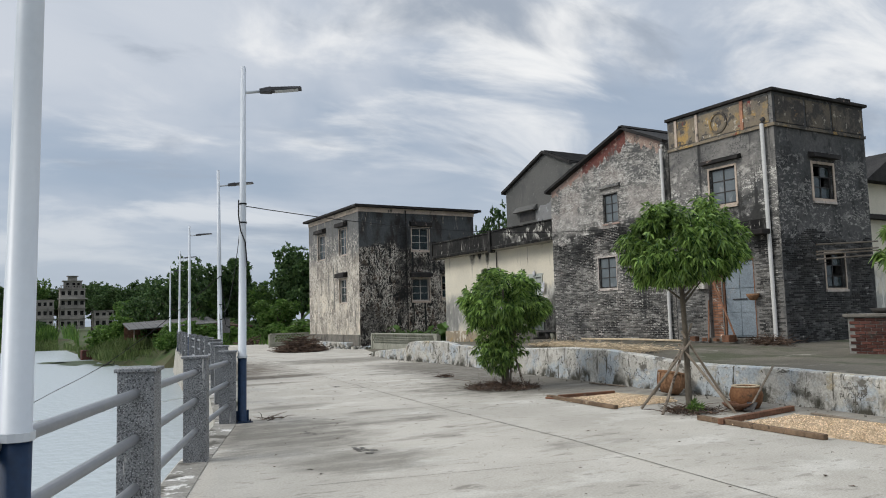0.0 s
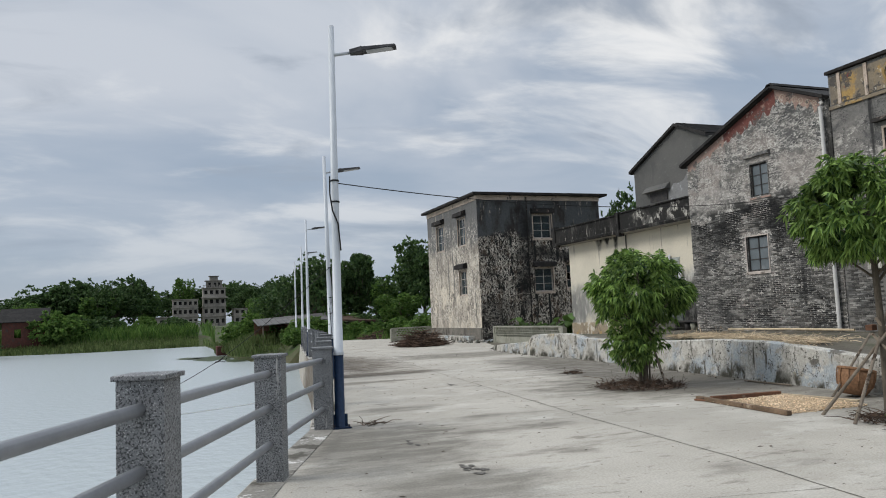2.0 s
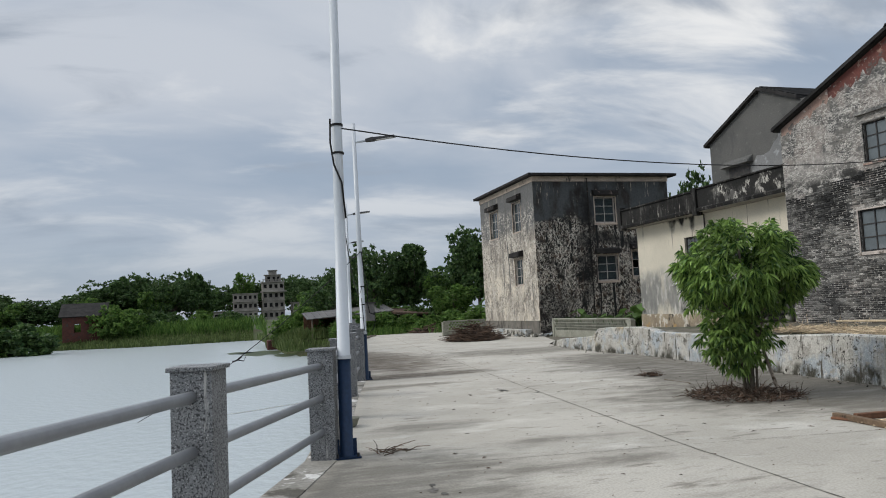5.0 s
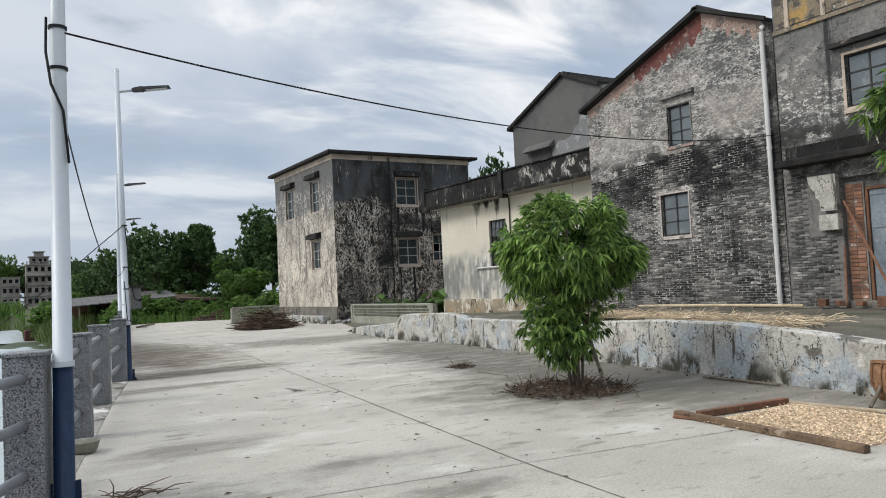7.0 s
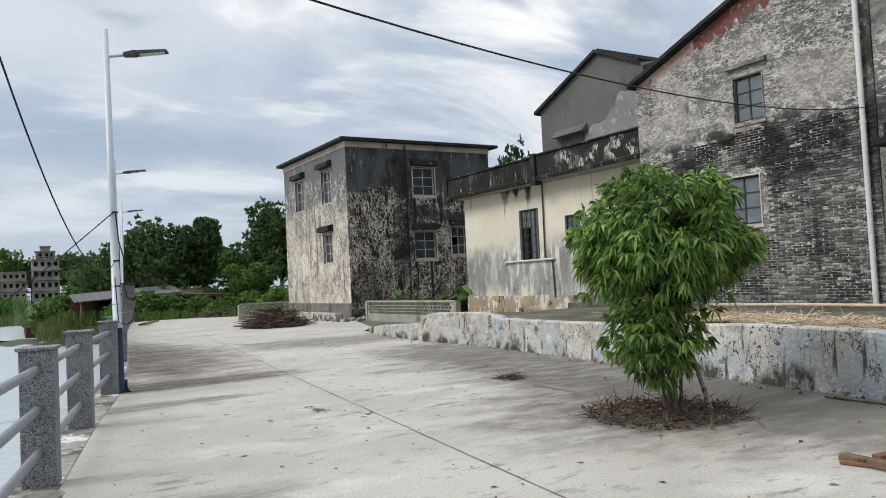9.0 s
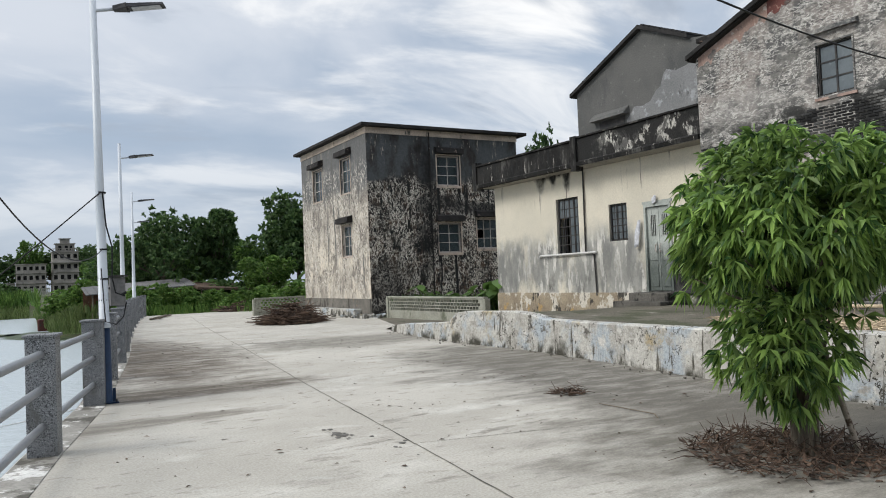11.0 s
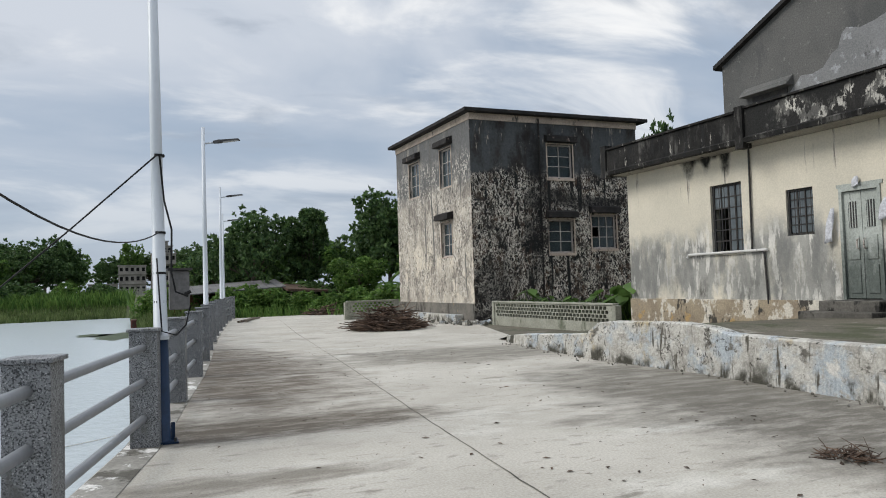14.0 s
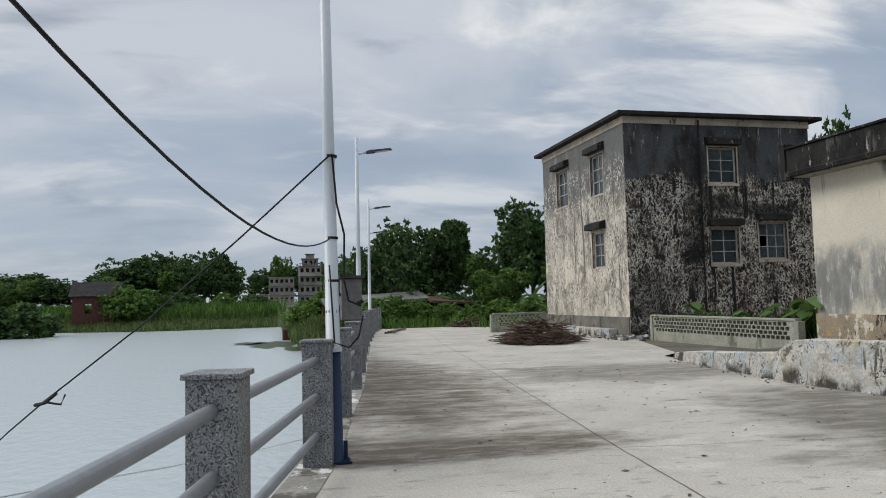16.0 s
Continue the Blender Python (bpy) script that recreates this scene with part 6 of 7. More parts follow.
for _ in range(4200):
    y = rnd.uniform(9.9, 15.6)
    x = 12.15 + 0.23 * (y - 12) + abs(rnd.gauss(0, 0.55)) + 0.05
    p = Vector((x, y, 0.735 + 0.05 * rnd.random() + 0.05 * max(0, noise.noise(Vector((x * 2, y * 2, 0))))))
    d = Vector((rnd.gauss(0, 0.5), rnd.gauss(0, 1), rnd.gauss(0, 0.08))).normalized() * rnd.uniform(0.1, 0.34)
    st.tube([p, p + d * 0.5 + Vector((0, 0, 0.012)), p + d], [0.006, 0.005, 0.003], 3, False)
tagged(part("straw", st, STRAW), "pale straw spread to dry along the terrace edge", "straw", kind="stuff")
rnd = random.Random(33)
hp = MB()
for _ in range(420):
    p = Vector((16.15 + rnd.gauss(0, 0.16), 9.75 + rnd.gauss(0, 0.28), 0.74 + abs(rnd.gauss(0, 0.08))))
    d = Vector((rnd.gauss(0, 1), rnd.gauss(0, 1), rnd.gauss(0, 0.3))).normalized() * rnd.uniform(0.1, 0.3)
    hp.tube([p, p + d], [0.007, 0.004], 4, False)
tagged(part("straw_heap", hp, TWIG), "heap of dull dry straw at the corner of the brick house", "straw", kind="stuff")

# by the doors
pole_thing("bamboo_pole", [(16.02, 12.5, 0.79), (16.05, 14.6, 0.80), (16.02, 16.8, 0.79)], [0.03, 0.034, 0.028], STRAW, "long bamboo pole lying along the foot of the brick wall", "bamboo pole")
pole_thing("leaning_pole", [(16.28, 10.85, 0.8), (16.44, 11.8, 2.75)], 0.025, WOOD_RED, "long wooden pole leaning in the doorway", "pole")
pole_thing("leaning_pole", [(16.3, 11.8, 0.76), (16.45, 11.85, 1.9)], 0.02, WOOD_RED, "short wooden pole leaning beside the door", "pole")
for x, y, s, r in ((16.2, 12.2, 0.22, 20), (16.25, 11.9, 0.16, 50), (16.1, 10.95, 0.3, 10), (16.25, 11.5, 0.14, 70)):
    tagged(part("wood_block", MB().mbox(pose(x, y, 0.775 + s * 0.3, 0, 0, r), s * 1.3, s * 0.7, s * 0.6), WOOD_RED, bevel=0.01), "reddish wooden block on the terrace by the door", "wood block", "blocks by the door")
bk = tagged(part("hanging_basket", MB().lathe(16.38, 10.35, [(0.02, 1.85), (0.08, 1.86), (0.15, 1.95), (0.17, 2.02), (0.15, 2.02), (0.02, 1.92)], 18), WICKER, smooth=True), "small round basket hung beside the steel door", "basket")
for z in (2.83, 2.95, 3.02, 3.2):
    pole_thing("bamboo_pole", [(17.25, 9.12 - z * 0.03 + 0.02, z), (20.2, 9.2, z + 0.18)], 0.022, WOOD, "bamboo pole slung under the side window", "bamboo pole", "bamboo poles")
for x in (17.7, 19.8):
    pole_thing("bracket_rod", [(x, 9.47, 2.72), (x, 9.05, 2.76)], 0.012, FRAME_D, "iron rod carrying the bamboo poles", "rod")
# laundry and clutter by the cream house
for pts in (((17.1, 21.25, 2.75), (17.08, 21.36, 2.1), 0.09), ((17.1, 20.12, 2.85), (17.08, 20.2, 2.45), 0.1), ((17.12, 20.72, 3.3), (17.12, 20.75, 3.12), 0.08)):
    a, b, w = pts
    mb = MB()
    for i in range(7):
        t = i / 6
        for j in range(5):
            s = j / 4 - 0.5
            mb.v.append((a[0] + (b[0] - a[0]) * t + 0.025 * math.sin(j * 2.1 + i), a[1] + (b[1] - a[1]) * t + s * w * 2 * (0.5 + 0.6 * t), a[2] + (b[2] - a[2]) * t + 0.02 * math.sin(j * 1.7)))
    for i in range(6):
        for j in range(4):
            k = i * 5 + j
            mb.f.append((k, k + 1, k + 6, k + 5))
    ob = part("hung_cloth", mb, CLOTH_W, smooth=True)
    so = ob.modifiers.new("thick", 'SOLIDIFY'); so.thickness = 0.006
    tagged(ob, "crumpled pale cloth hung by the green door", "cloth", "cloths by the door")
for k, (y, h) in enumerate(((19.75, 0.28), (19.45, 0.24), (19.1, 0.26))):
    tagged(part("bucket", MB().lathe(16.95, y, [(0.02, 0.70), (0.1, 0.70), (0.13, 0.70 + h), (0.12, 0.70 + h), (0.09, 0.73), (0.02, 0.73)], 16), FRAME_D if k != 1 else LATTICE, smooth=True), "small bucket at the foot of the cream wall", "bucket", "buckets by the wall")
tagged(part("stone_bench", MB().box(16.75, 18.95, 0.97, 17.14, 20.0, 1.03), FRAME_D, bevel=0.01), "dark stone slab resting on buckets by the door", "bench")
# brick block and far house at the terrace end
blk = thing("brick_block", (15.6, 6.4, 0.62), "square red brick wash block with a dark slab", "brick block")
core = part("core", MB().box(15.02, 5.92, 0.55, 16.28, 6.98, 1.40), MORTAR, blk)
for f in range(2):
    me = small_brick("x" if f == 0 else "y", 0.22, 0.062, 0.016, OLD_RED)
    for r in range(11):
        for c in range(6):
            o = new("brick", me)
            o.parent = core
            u = (5.95 + 0.23 * c + (0.11 if r % 2 else 0) + 0.08) if f == 0 else (15.05 + 0.23 * c + (0.11 if r % 2 else 0) + 0.08)
            if u + 0.11 > (6.98 if f == 0 else 16.28):
                bpy.data.objects.remove(o)
                continue
            o.location = (15.02, u, 0.62 + r * 0.07) if f == 0 else (u, 5.92, 0.62 + r * 0.07)
part("slab", MB().box(14.95, 5.85, 1.403, 16.35, 7.05, 1.47), STAINED, blk, bevel=0.01)
part("pan", MB().lathe(15.6, 6.4, [(0.02, 1.475), (0.3, 1.475), (0.38, 1.58), (0.36, 1.58), (0.28, 1.5), (0.02, 1.5)], 20), FRAME_D, blk, "dark pan on the slab", smooth=True)
hs = thing("house", (27, 15, 0), "white-walled house with a dark tiled roof behind the terrace", "house")
part("wall", MB().box(24.2, 12.0, 0, 32, 20, 5.75), B_WALL, hs)
part("roof", MB().prism([(24.0, 5.75), (32.2, 5.75), (30.2, 6.9), (26, 6.9)], "y", 11.6, 20.3), TILE, hs)
part("ledge", MB().box(24.1, 11.7, 4.5, 30, 11.998, 4.65), A_ROOF, hs)


# ---- pierced block walls ----
def lattice_wall(axis, face, u0, u1, z0, top, label, hole0):
    ob = thing("lattice_wall", uvz(axis, face, (u0 + u1) / 2, 0), label, "lattice wall")
    rows, step = 4, 0.19
    holes = []
    z = hole0
    for r in range(rows):
        u = u0 + 0.25 + (step / 2 if r % 2 else 0)
        while u + 0.14 < u1 - 0.15:
            holes.append((u, u + 0.145, z, z + 0.092))
            u += step
        z += 0.115
    mb = MB()
    # each course is pierced by itself
    zz = [z0] + [q for r in range(rows) for q in (hole0 + 0.115 * r, hole0 + 0.115 * r + 0.092)] + [top - 0.06]
    for a, b in zip(zz, zz[1:]):
        hs_ = sorted(h for h in holes if abs(h[2] - a) < 1e-6 and abs(h[3] - b) < 1e-6)
        u = u0
        for h in hs_:
            ubox(mb, axis, face, face + 0.12, u, h[0], a, b)
            u = h[1]
        ubox(mb, axis, face, face + 0.12, u, u1, a, b)
    part("pierced_panel", mb, LATTICE, ob)
    part("coping", ubox(MB(), axis, face - 0.03, face + 0.15, u0 - 0.03, u1 + 0.03, top - 0.057, top), LATTICE, ob, bevel=0.01)
    for u in (u0, u1):
        part("pier", ubox(MB(), axis, face - 0.04, face + 0.16, u - 0.13, u + 0.04, z0, top - 0.06), LATTICE, ob, bevel=0.01)
    return ob


lattice_wall("x", 16.8, 27.95, 35.1, 0.0, 0.86, "greenish pierced concrete block wall joining the two houses", 0.33)
lattice_wall("y", 44.75, 14.2, 16.7, -0.05, 0.86, "pierced concrete block wall beside the blackened house", 0.33)
rnd = random.Random(8)
for k, (x, y, s) in enumerate(((17.5, 28.5, 1.0), (17.4, 29.2, 0.8), (17.7, 30.1, 0.6), (17.5, 33.6, 0.9), (17.6, 32.6, 0.5), (17.4, 28.0, 1.1), (17.7, 31.3, 0.6))):
    ob = thing("taro_plant", (x, y, 0.0), "broad-leaved green taro plant behind the pierced wall", "plant", "plants behind the pierced wall")
    for j in range(7):
        w = rnd.uniform(0, 6.28)
        q = Vector((x + 0.25 * math.cos(w) * s, y + 0.25 * math.sin(w) * s, 0.55 + 0.55 * s * rnd.random() + 0.2))
        part("stalk", MB().tube([(x, y, 0), q], 0.012, 5), LEAF_MID, ob)
        d = Vector((math.cos(w), math.sin(w), -0.5)).normalized()
        e = Vector((-math.sin(w), math.cos(w), 0)) * 0.2 * s
        u = d * 0.5 * s
        part("leaf", MB().poly([q - u * 0.3, q + e, q + u * 0.4 + e * 0.8, q + u, q + u * 0.4 - e * 0.8, q - e]), BANANA, ob)


# ---- cables and the meter box on the lamp post ----
def sag(a, b, drop, n=24):
    a, b = Vector(a), Vector(b)
    return [a.lerp(b, i / n) - Vector((0, 0, drop * 4 * (i / n) * (1 - i / n))) for i in range(n + 1)]


def cable(pts, r, label):
    return tagged(part("cable", MB().tube(pts, r, 6), CABLE, smooth=True), label, "cable", "overhead cables")


cable(sag((3.03, 10.0, 3.62), (16.34, 13.17, 4.265), 0.39), 0.008, "black overhead cable slung from lamp post to gable house")
cable(sag((2.95, 9.97, 3.345), (4.84, 19.23, 2.165), 0.70), 0.0065, "thick black cable sagging between two lamp posts")
cable([(2.92, 9.99, 3.72), (2.91, 9.97, 3.45), (2.94, 9.96, 3.2), (3.02, 9.96, 3.0), (3.05, 9.96, 2.6)], 0.011, "loose end of cable tied round the lamp post")
cable([(4.86, 19.2, 2.98), (4.9, 19.22, 2.5), (4.97, 19.22, 2.2), (4.96, 19.2, 1.75), (5.0, 19.2, 1.55), (5.12, 19.2, 1.5)], 0.011, "black cable running down the lamp post to a meter box")
cable([(5.15, 19.3, 1.4), (5.1, 19.25, 1.2), (5.0, 19.22, 1.1), (4.86, 19.2, 1.15), (4.82, 19.2, 1.9)], 0.009, "thin cable looped under the meter box")
cable([(4.83, 19.22, 2.97), (4.0, 19.55, 2.22), (3.0, 20.0, 1.36), (2.0, 20.4, 0.60), (1.4, 21.3, 0.18), (0.84, 22.4, -0.2), (0.1, 24.0, -0.75), (-0.8, 25.8, -1.33)], 0.009, "thin wire dropping from the lamp post into the lake")
tagged(part("rope", MB().tube([(0.2, 24.75, -1.29), (1.43, 25.54, -1.285), (2.55, 26.2, -1.285), (4.11, 27.25, -1.28), (5.65, 28.2, -1.2)], 0.009, 6), PVC, smooth=True), "thin white rope floating on the lake by the railing", "rope")
knot = MB().tube([(2.12, 20.36, 0.68), (2.0, 20.4, 0.58), (1.9, 20.42, 0.56)], 0.02, 6).tube([(2.0, 20.4, 0.59), (2.16, 20.38, 0.56), (2.2, 20.38, 0.66)], 0.012, 6)
tagged(part("wire_knot", knot, CABLE), "knotted twist of wire with a loose tail", "wire knot")
for x, y, zs_ in ((3.0, 10.03, (3.66, 3.34)), (4.85, 19.3, (2.98, 2.17, 1.75, 1.45))):
    for z in zs_:
        tagged(part("cable_tie", MB().tube([(x, y, z - 0.012), (x, y, z + 0.012)], 0.068, 12), CABLE), "black tie round a lamp post", "cable tie")
mbx = thing("meter_box", (5.08, 19.45, 1.3), "grey metal meter box strapped to the lamp post", "meter box")
part("case", MB().box(4.95, 19.35, 1.36, 5.15, 19.55, 1.77), GREY_SHEET, mbx, bevel=0.01)
part("lid", MB().box(4.93, 19.32, 1.775, 5.18, 19.58, 1.80), FRAME_D, mbx)
part("clip", MB().tube([(5.1, 19.34, 1.52), (5.16, 19.33, 1.55)], 0.02, 6), CABLE, mbx)
part("strap", MB().box(4.9, 19.4, 1.6, 4.959, 19.44, 1.63), FRAME_D, mbx)



# ---- woods, reeds and buildings round the lake ----
def big_tree_mesh(seed, h, w, clusters, per, length, width, lobes=9, slim=False):
    """A tapered trunk with limbs and a lobed crown of many leaf clumps, about its own foot."""
    rnd = random.Random(seed)
    tr = MB().tube([(0, 0, -0.5), (0.1 * rnd.random(), 0, h * 0.3), (0.25 * rnd.gauss(0, 1), 0.2, h * 0.6), (0, 0, h * 0.85)], [h * 0.03, h * 0.022, h * 0.014, 0.02], 8)
    cr = MB()
    for k in range(lobes):
        a = k * 2.399 + rnd.random()
        q = math.sqrt((k + 0.5) / lobes) * 0.62
        zz = h * (0.86 - 0.50 * q * q - 0.30 * rnd.random()) if not slim else h * (0.3 + 0.6 * k / lobes)
        c = Vector((w * q * math.cos(a), w * q * math.sin(a), zz))
        tr.tube([(0, 0, h * 0.3), c * 0.55 + Vector((0, 0, h * 0.12)), c], [h * 0.012, h * 0.008, 0.01], 5, False)
        r = w * rnd.uniform(0.2, 0.44)
        leaf_cloud(cr, c, (r, r, r * 0.8), clusters // lobes, per, length, width, 0.3, None, seed * 17 + k, 0.45)
    return tr, cr


def wood_tree(kind, label, mat, seed, h, w, **kw):
    tr, cr = big_tree_mesh(seed, h, w, **kw)
    ob = thing("tree", (0, 0, 0), label, "tree", kind)
    part("trunk", tr, BARK, ob)
    part("crown", cr, mat, ob)
    return ob


def bush_thing(label, mat, seed, r, h, clusters, per, length, width, droop=0.2):
    ob = thing("bush", (0, 0, 0), label, "bush", "bushes by the lake")
    mb = leaf_cloud(MB(), (0, 0, h * 0.42), (r, r, h * 0.58), clusters, per, length, width, droop, lambda p, q: p.z > -h * 0.45, seed, 0.4)
    part("foliage", mb, mat, ob)
    return ob


def place(src, used, x, y, z, s, turn, sz=None):
    m = Matrix.LocRotScale((x, y, z), Euler((0, 0, turn)), (s, s, sz or s))
    if not used:
        src.matrix_basis = m
        used.append(1)
        return src
    return copy_thing_scaled(src, m)


def copy_thing_scaled(src, m):
    keep = src.scale.copy()
    src.scale = (1, 1, 1)
    made = copy_thing(src, m)
    src.scale = keep
    return made


kinds = [wood_tree("trees round the lake", "broad dark green tree on the far bank", LEAF_DARK, 1, 8.0, 5.0, clusters=1500, per=10, length=0.42, width=0.12, lobes=19),
         wood_tree("trees round the lake", "spreading dark green tree with open limbs", LEAF_DARK, 2, 8.0, 5.5, clusters=900, per=10, length=0.38, width=0.1, lobes=15),
         wood_tree("trees round the lake", "tall narrow dark green tree", LEAF_DARK, 3, 8.0, 2.6, clusters=1000, per=10, length=0.36, width=0.1, lobes=11, slim=True),
         wood_tree("trees round the lake", "leafy green tree in the thicket", LEAF_MID, 5, 7.0, 3.6, clusters=1000, per=10, length=0.36, width=0.1, lobes=12, slim=True)]
used = [[], [], [], []]
rnd = random.Random(77)
# beyond the lane's end: width, height in metres
for k, x, y, w, h in ((1, 13.4, 66, 4.6, 6.6), (2, 17.6, 66, 2.2, 6.6), (0, 22.4, 62, 4.2, 7.0), (0, 25.8, 58, 4.2, 6.4), (3, 20.2, 64, 2.6, 4.2), (0, 15.6, 76, 3.6, 4.6),
                      (3, 18.8, 58, 2.2, 3.0), (3, 23.0, 55, 2.4, 3.6), (0, 28.5, 62, 5, 7.4), (3, 21.4, 52.5, 1.8, 3.0), (0, 33, 55, 5, 7.4), (1, 12.0, 74, 3.6, 5.2), (1, 22, 85, 5, 6.4), (3, 15.8, 68, 1.8, 3.4),
                      (1, 28.5, 39.5, 2.6, 7.85), (1, 29.4, 36.5, 2.4, 7.25), (3, 10.6, 80, 2.6, 3.6)):
    base = ((8.0, 5.0), (8.0, 5.5), (8.0, 2.6), (7.0, 3.6))[k]
    place(kinds[k], used[k], x, y, -0.15, w / base[1], rnd.uniform(0, 6), 1.25 * h / base[0])
# across the water
for k, x, y, w, h in ((0, -15.5, 132, 6.5, 5.2), (0, -11.5, 138, 6, 5.8), (1, -6.5, 130, 6, 5.6), (0, -3.4, 134, 4.5, 5.9), (1, -20, 136, 6, 4.4), (0, -26, 130, 6, 3.4), (3, -30, 126, 4, 3.2), (0, -33, 132, 6, 3.8),
                      (1, -40, 132, 6, 4.2), (0, -48, 128, 7, 4.4), (1, -56, 124, 7, 4.4), (0, -66, 118, 6, 4.4), (0, -75, 108, 6, 4.4), (3, -1.8, 150, 3, 4.8), (3, -8.5, 128, 3.4, 3.8), (3, -17.8, 128, 3.5, 3.4),
                      (1, 30, 335, 12, 14), (0, 40, 330, 11, 11), (1, 36, 320, 11, 13), (0, 4, 335, 11, 11), (3, 10, 330, 6, 15), (0, -14, 250, 12, 9), (0, 52, 270, 11, 10),
                      (0, 18, 345, 13, 12), (0, 34, 350, 14, 14), (1, 52, 340, 14, 16), (0, 66, 320, 14, 12), (0, 84, 300, 14, 12), (0, -40, 260, 13, 8), (0, -64, 250, 13, 8), (0, -90, 230, 13, 8)):
    base = ((8.0, 5.0), (8.0, 5.5), (8.0, 2.6), (7.0, 3.6))[k]
    place(kinds[k], used[k], x, y, 0.3 if y < 160 else 1.1, w / base[1], rnd.uniform(0, 6), (1.72 if y < 160 else 1.4) * h / base[0])

bushes = [bush_thing("rounded green bush on the lake bank", LEAF_MID, 11, 1.6, 2.4, 420, 9, 0.3, 0.09), bush_thing("dark shrubby bush on the lake bank", LEAF_DARK, 12, 1.8, 2.2, 380, 9, 0.34, 0.1)]
bused = [[], []]
for k, x, y, s, sz in ((1, -20.5, 96, 2.3, 2.0), (0, -24.0, 96, 2.2, 1.7), (0, -10.6, 110, 1.7, 1.5), (0, -12.8, 111, 1.8, 1.75), (1, -9.2, 112, 1.3, 1.2), (1, -6.5, 116, 1.6, 1.3), (0, -27, 102, 1.6, 1.3), (1, -31, 100, 1.8, 1.5), (1, -38, 102, 2.0, 1.6), (0, -45, 103, 2.0, 1.6), (1, -53, 104, 2.2, 1.7),
                       (0, 7.0, 70.5, 0.9, 0.85), (0, 8.4, 68.5, 1.0, 1.0), (0, 9.6, 64.5, 0.9, 0.8), (1, 8.8, 74, 1.1, 0.9), (0, 10.7, 58.5, 0.8, 0.75), (0, 12.2, 59.5, 0.85, 0.8), (0, 13.6, 58.8, 0.75, 0.7), (0, 11.6, 62.5, 0.9, 0.7), (0, 16.2, 55.5, 0.7, 0.55),
                       (0, 17.5, 54, 0.8, 0.65), (0, 18.8, 52, 0.9, 0.7), (0, 20.2, 50.5, 0.9, 0.75), (1, 22, 51, 1.1, 1.0), (0, 15.2, 57.5, 0.75, 0.6), (1, 17.0, 60.5, 1.1, 0.9), (0, 9.8, 55.5, 0.6, 0.5), (0, 19.6, 47.3, 0.7, 0.55), (0, 17.2, 47.2, 0.5, 0.4), (1, 24, 48.5, 1.0, 0.8), (0, -1.5, 118, 1.2, 1.1), (1, 2.8, 119, 1.3, 1.1)):
    gz = ground_z(x, y)
    place(bushes[k], bused[k], x, y, gz - 0.1, s, rnd.uniform(0, 6), sz)


def blades(n, spot, h0, h1, w, seed):
    r = random.Random(seed)
    mb = MB()
    while n:
        q = spot(r)
        if q is None:
            continue
        n -= 1
        x, y, z = q
        h = r.uniform(h0, h1)
        a = r.uniform(0, 6.283)
        lx, ly = 0.3 * h * math.cos(a), 0.3 * h * math.sin(a)
        b = a + 1.57
        dx, dy = w * math.cos(b), w * math.sin(b)
        i = len(mb.v)
        mb.v += [(x - dx, y - dy, z), (x + dx, y + dy, z), (x + lx * 0.4 + dx * 0.7, y + ly * 0.4 + dy * 0.7, z + h * 0.65), (x + lx, y + ly, z + h), (x + lx * 0.4 - dx * 0.7, y + ly * 0.4 - dy * 0.7, z + h * 0.65)]
        mb.f.append((i, i + 1, i + 2, i + 3, i + 4))
    return mb


def bank_spot(r):
    x = r.uniform(-70, 6)
    d = r.random() ** 1.3 * 26
    y = far_shore(x) + d + 0.4
    return x, y, ground_z(x, y) - 0.05


def low_spot(r):
    q = bank_spot(r)
    return q if q[2] < -0.2 else None


tagged(part("reeds", blades(22000, lambda r: (lambda q: q if q[2] > -0.5 and noise.noise(Vector((q[0] * 0.2, q[1] * 0.2, 3))) > -0.25 else None)(bank_spot(r)), 0.7, 1.9, 0.065, 41), LEAF_MID), "tall green reeds on the far bank", "reeds", kind="stuff")
tagged(part("bank_grass", blades(9000, low_spot, 0.3, 0.9, 0.09, 42), GRASS), "yellow-green grass along the water's edge", "grass", kind="stuff")
def verge_spot(r):
    x, y = r.uniform(9.6, 24), r.uniform(46, 66)
    if x < 17 - (y - 46) * 0.35 and y < 54.5:
        return None
    return x, y, -0.14


tagged(part("verge_grass", blades(5000, verge_spot, 0.2, 0.8, 0.04, 43), LEAF_MID), "rank green grass at the lane's end", "grass", kind="stuff")


def islet_spot(r):
    x, y = r.uniform(5.8, 9.8), r.uniform(57, 75)
    return x, y, ground_z(x, y) - 0.05


tagged(part("islet_grass", blades(2200, islet_spot, 0.4, 1.0, 0.035, 45), GRASS), "long grass on the near spit of bank", "grass", kind="stuff")
WEED = mk("floating_weed", (0.05, 0.07, 0.03), (0.035, 0.05, 0.02), 3, rough=0.6)
for cx, cy, a, b, sd in ((4.6, 66, 2.3, 5.5, 1), (3.0, 68.5, 1.5, 2.5, 2), (6.0, 60, 1.0, 3.0, 3)):
    mb = MB()
    mb.poly([(cx + a * math.cos(w) * (0.75 + 0.4 * noise.noise(Vector((math.cos(w) * 2, math.sin(w) * 2, sd)))), cy + b * math.sin(w) * (0.75 + 0.4 * noise.noise(Vector((math.cos(w) * 2, math.sin(w) * 2, sd + 9)))), WATER_Z + 0.006) for w in [k * 0.157 for k in range(40)]])
    structure("water_weed", mb, WEED, "mat of dark floating water weed near the spit", "water weed")
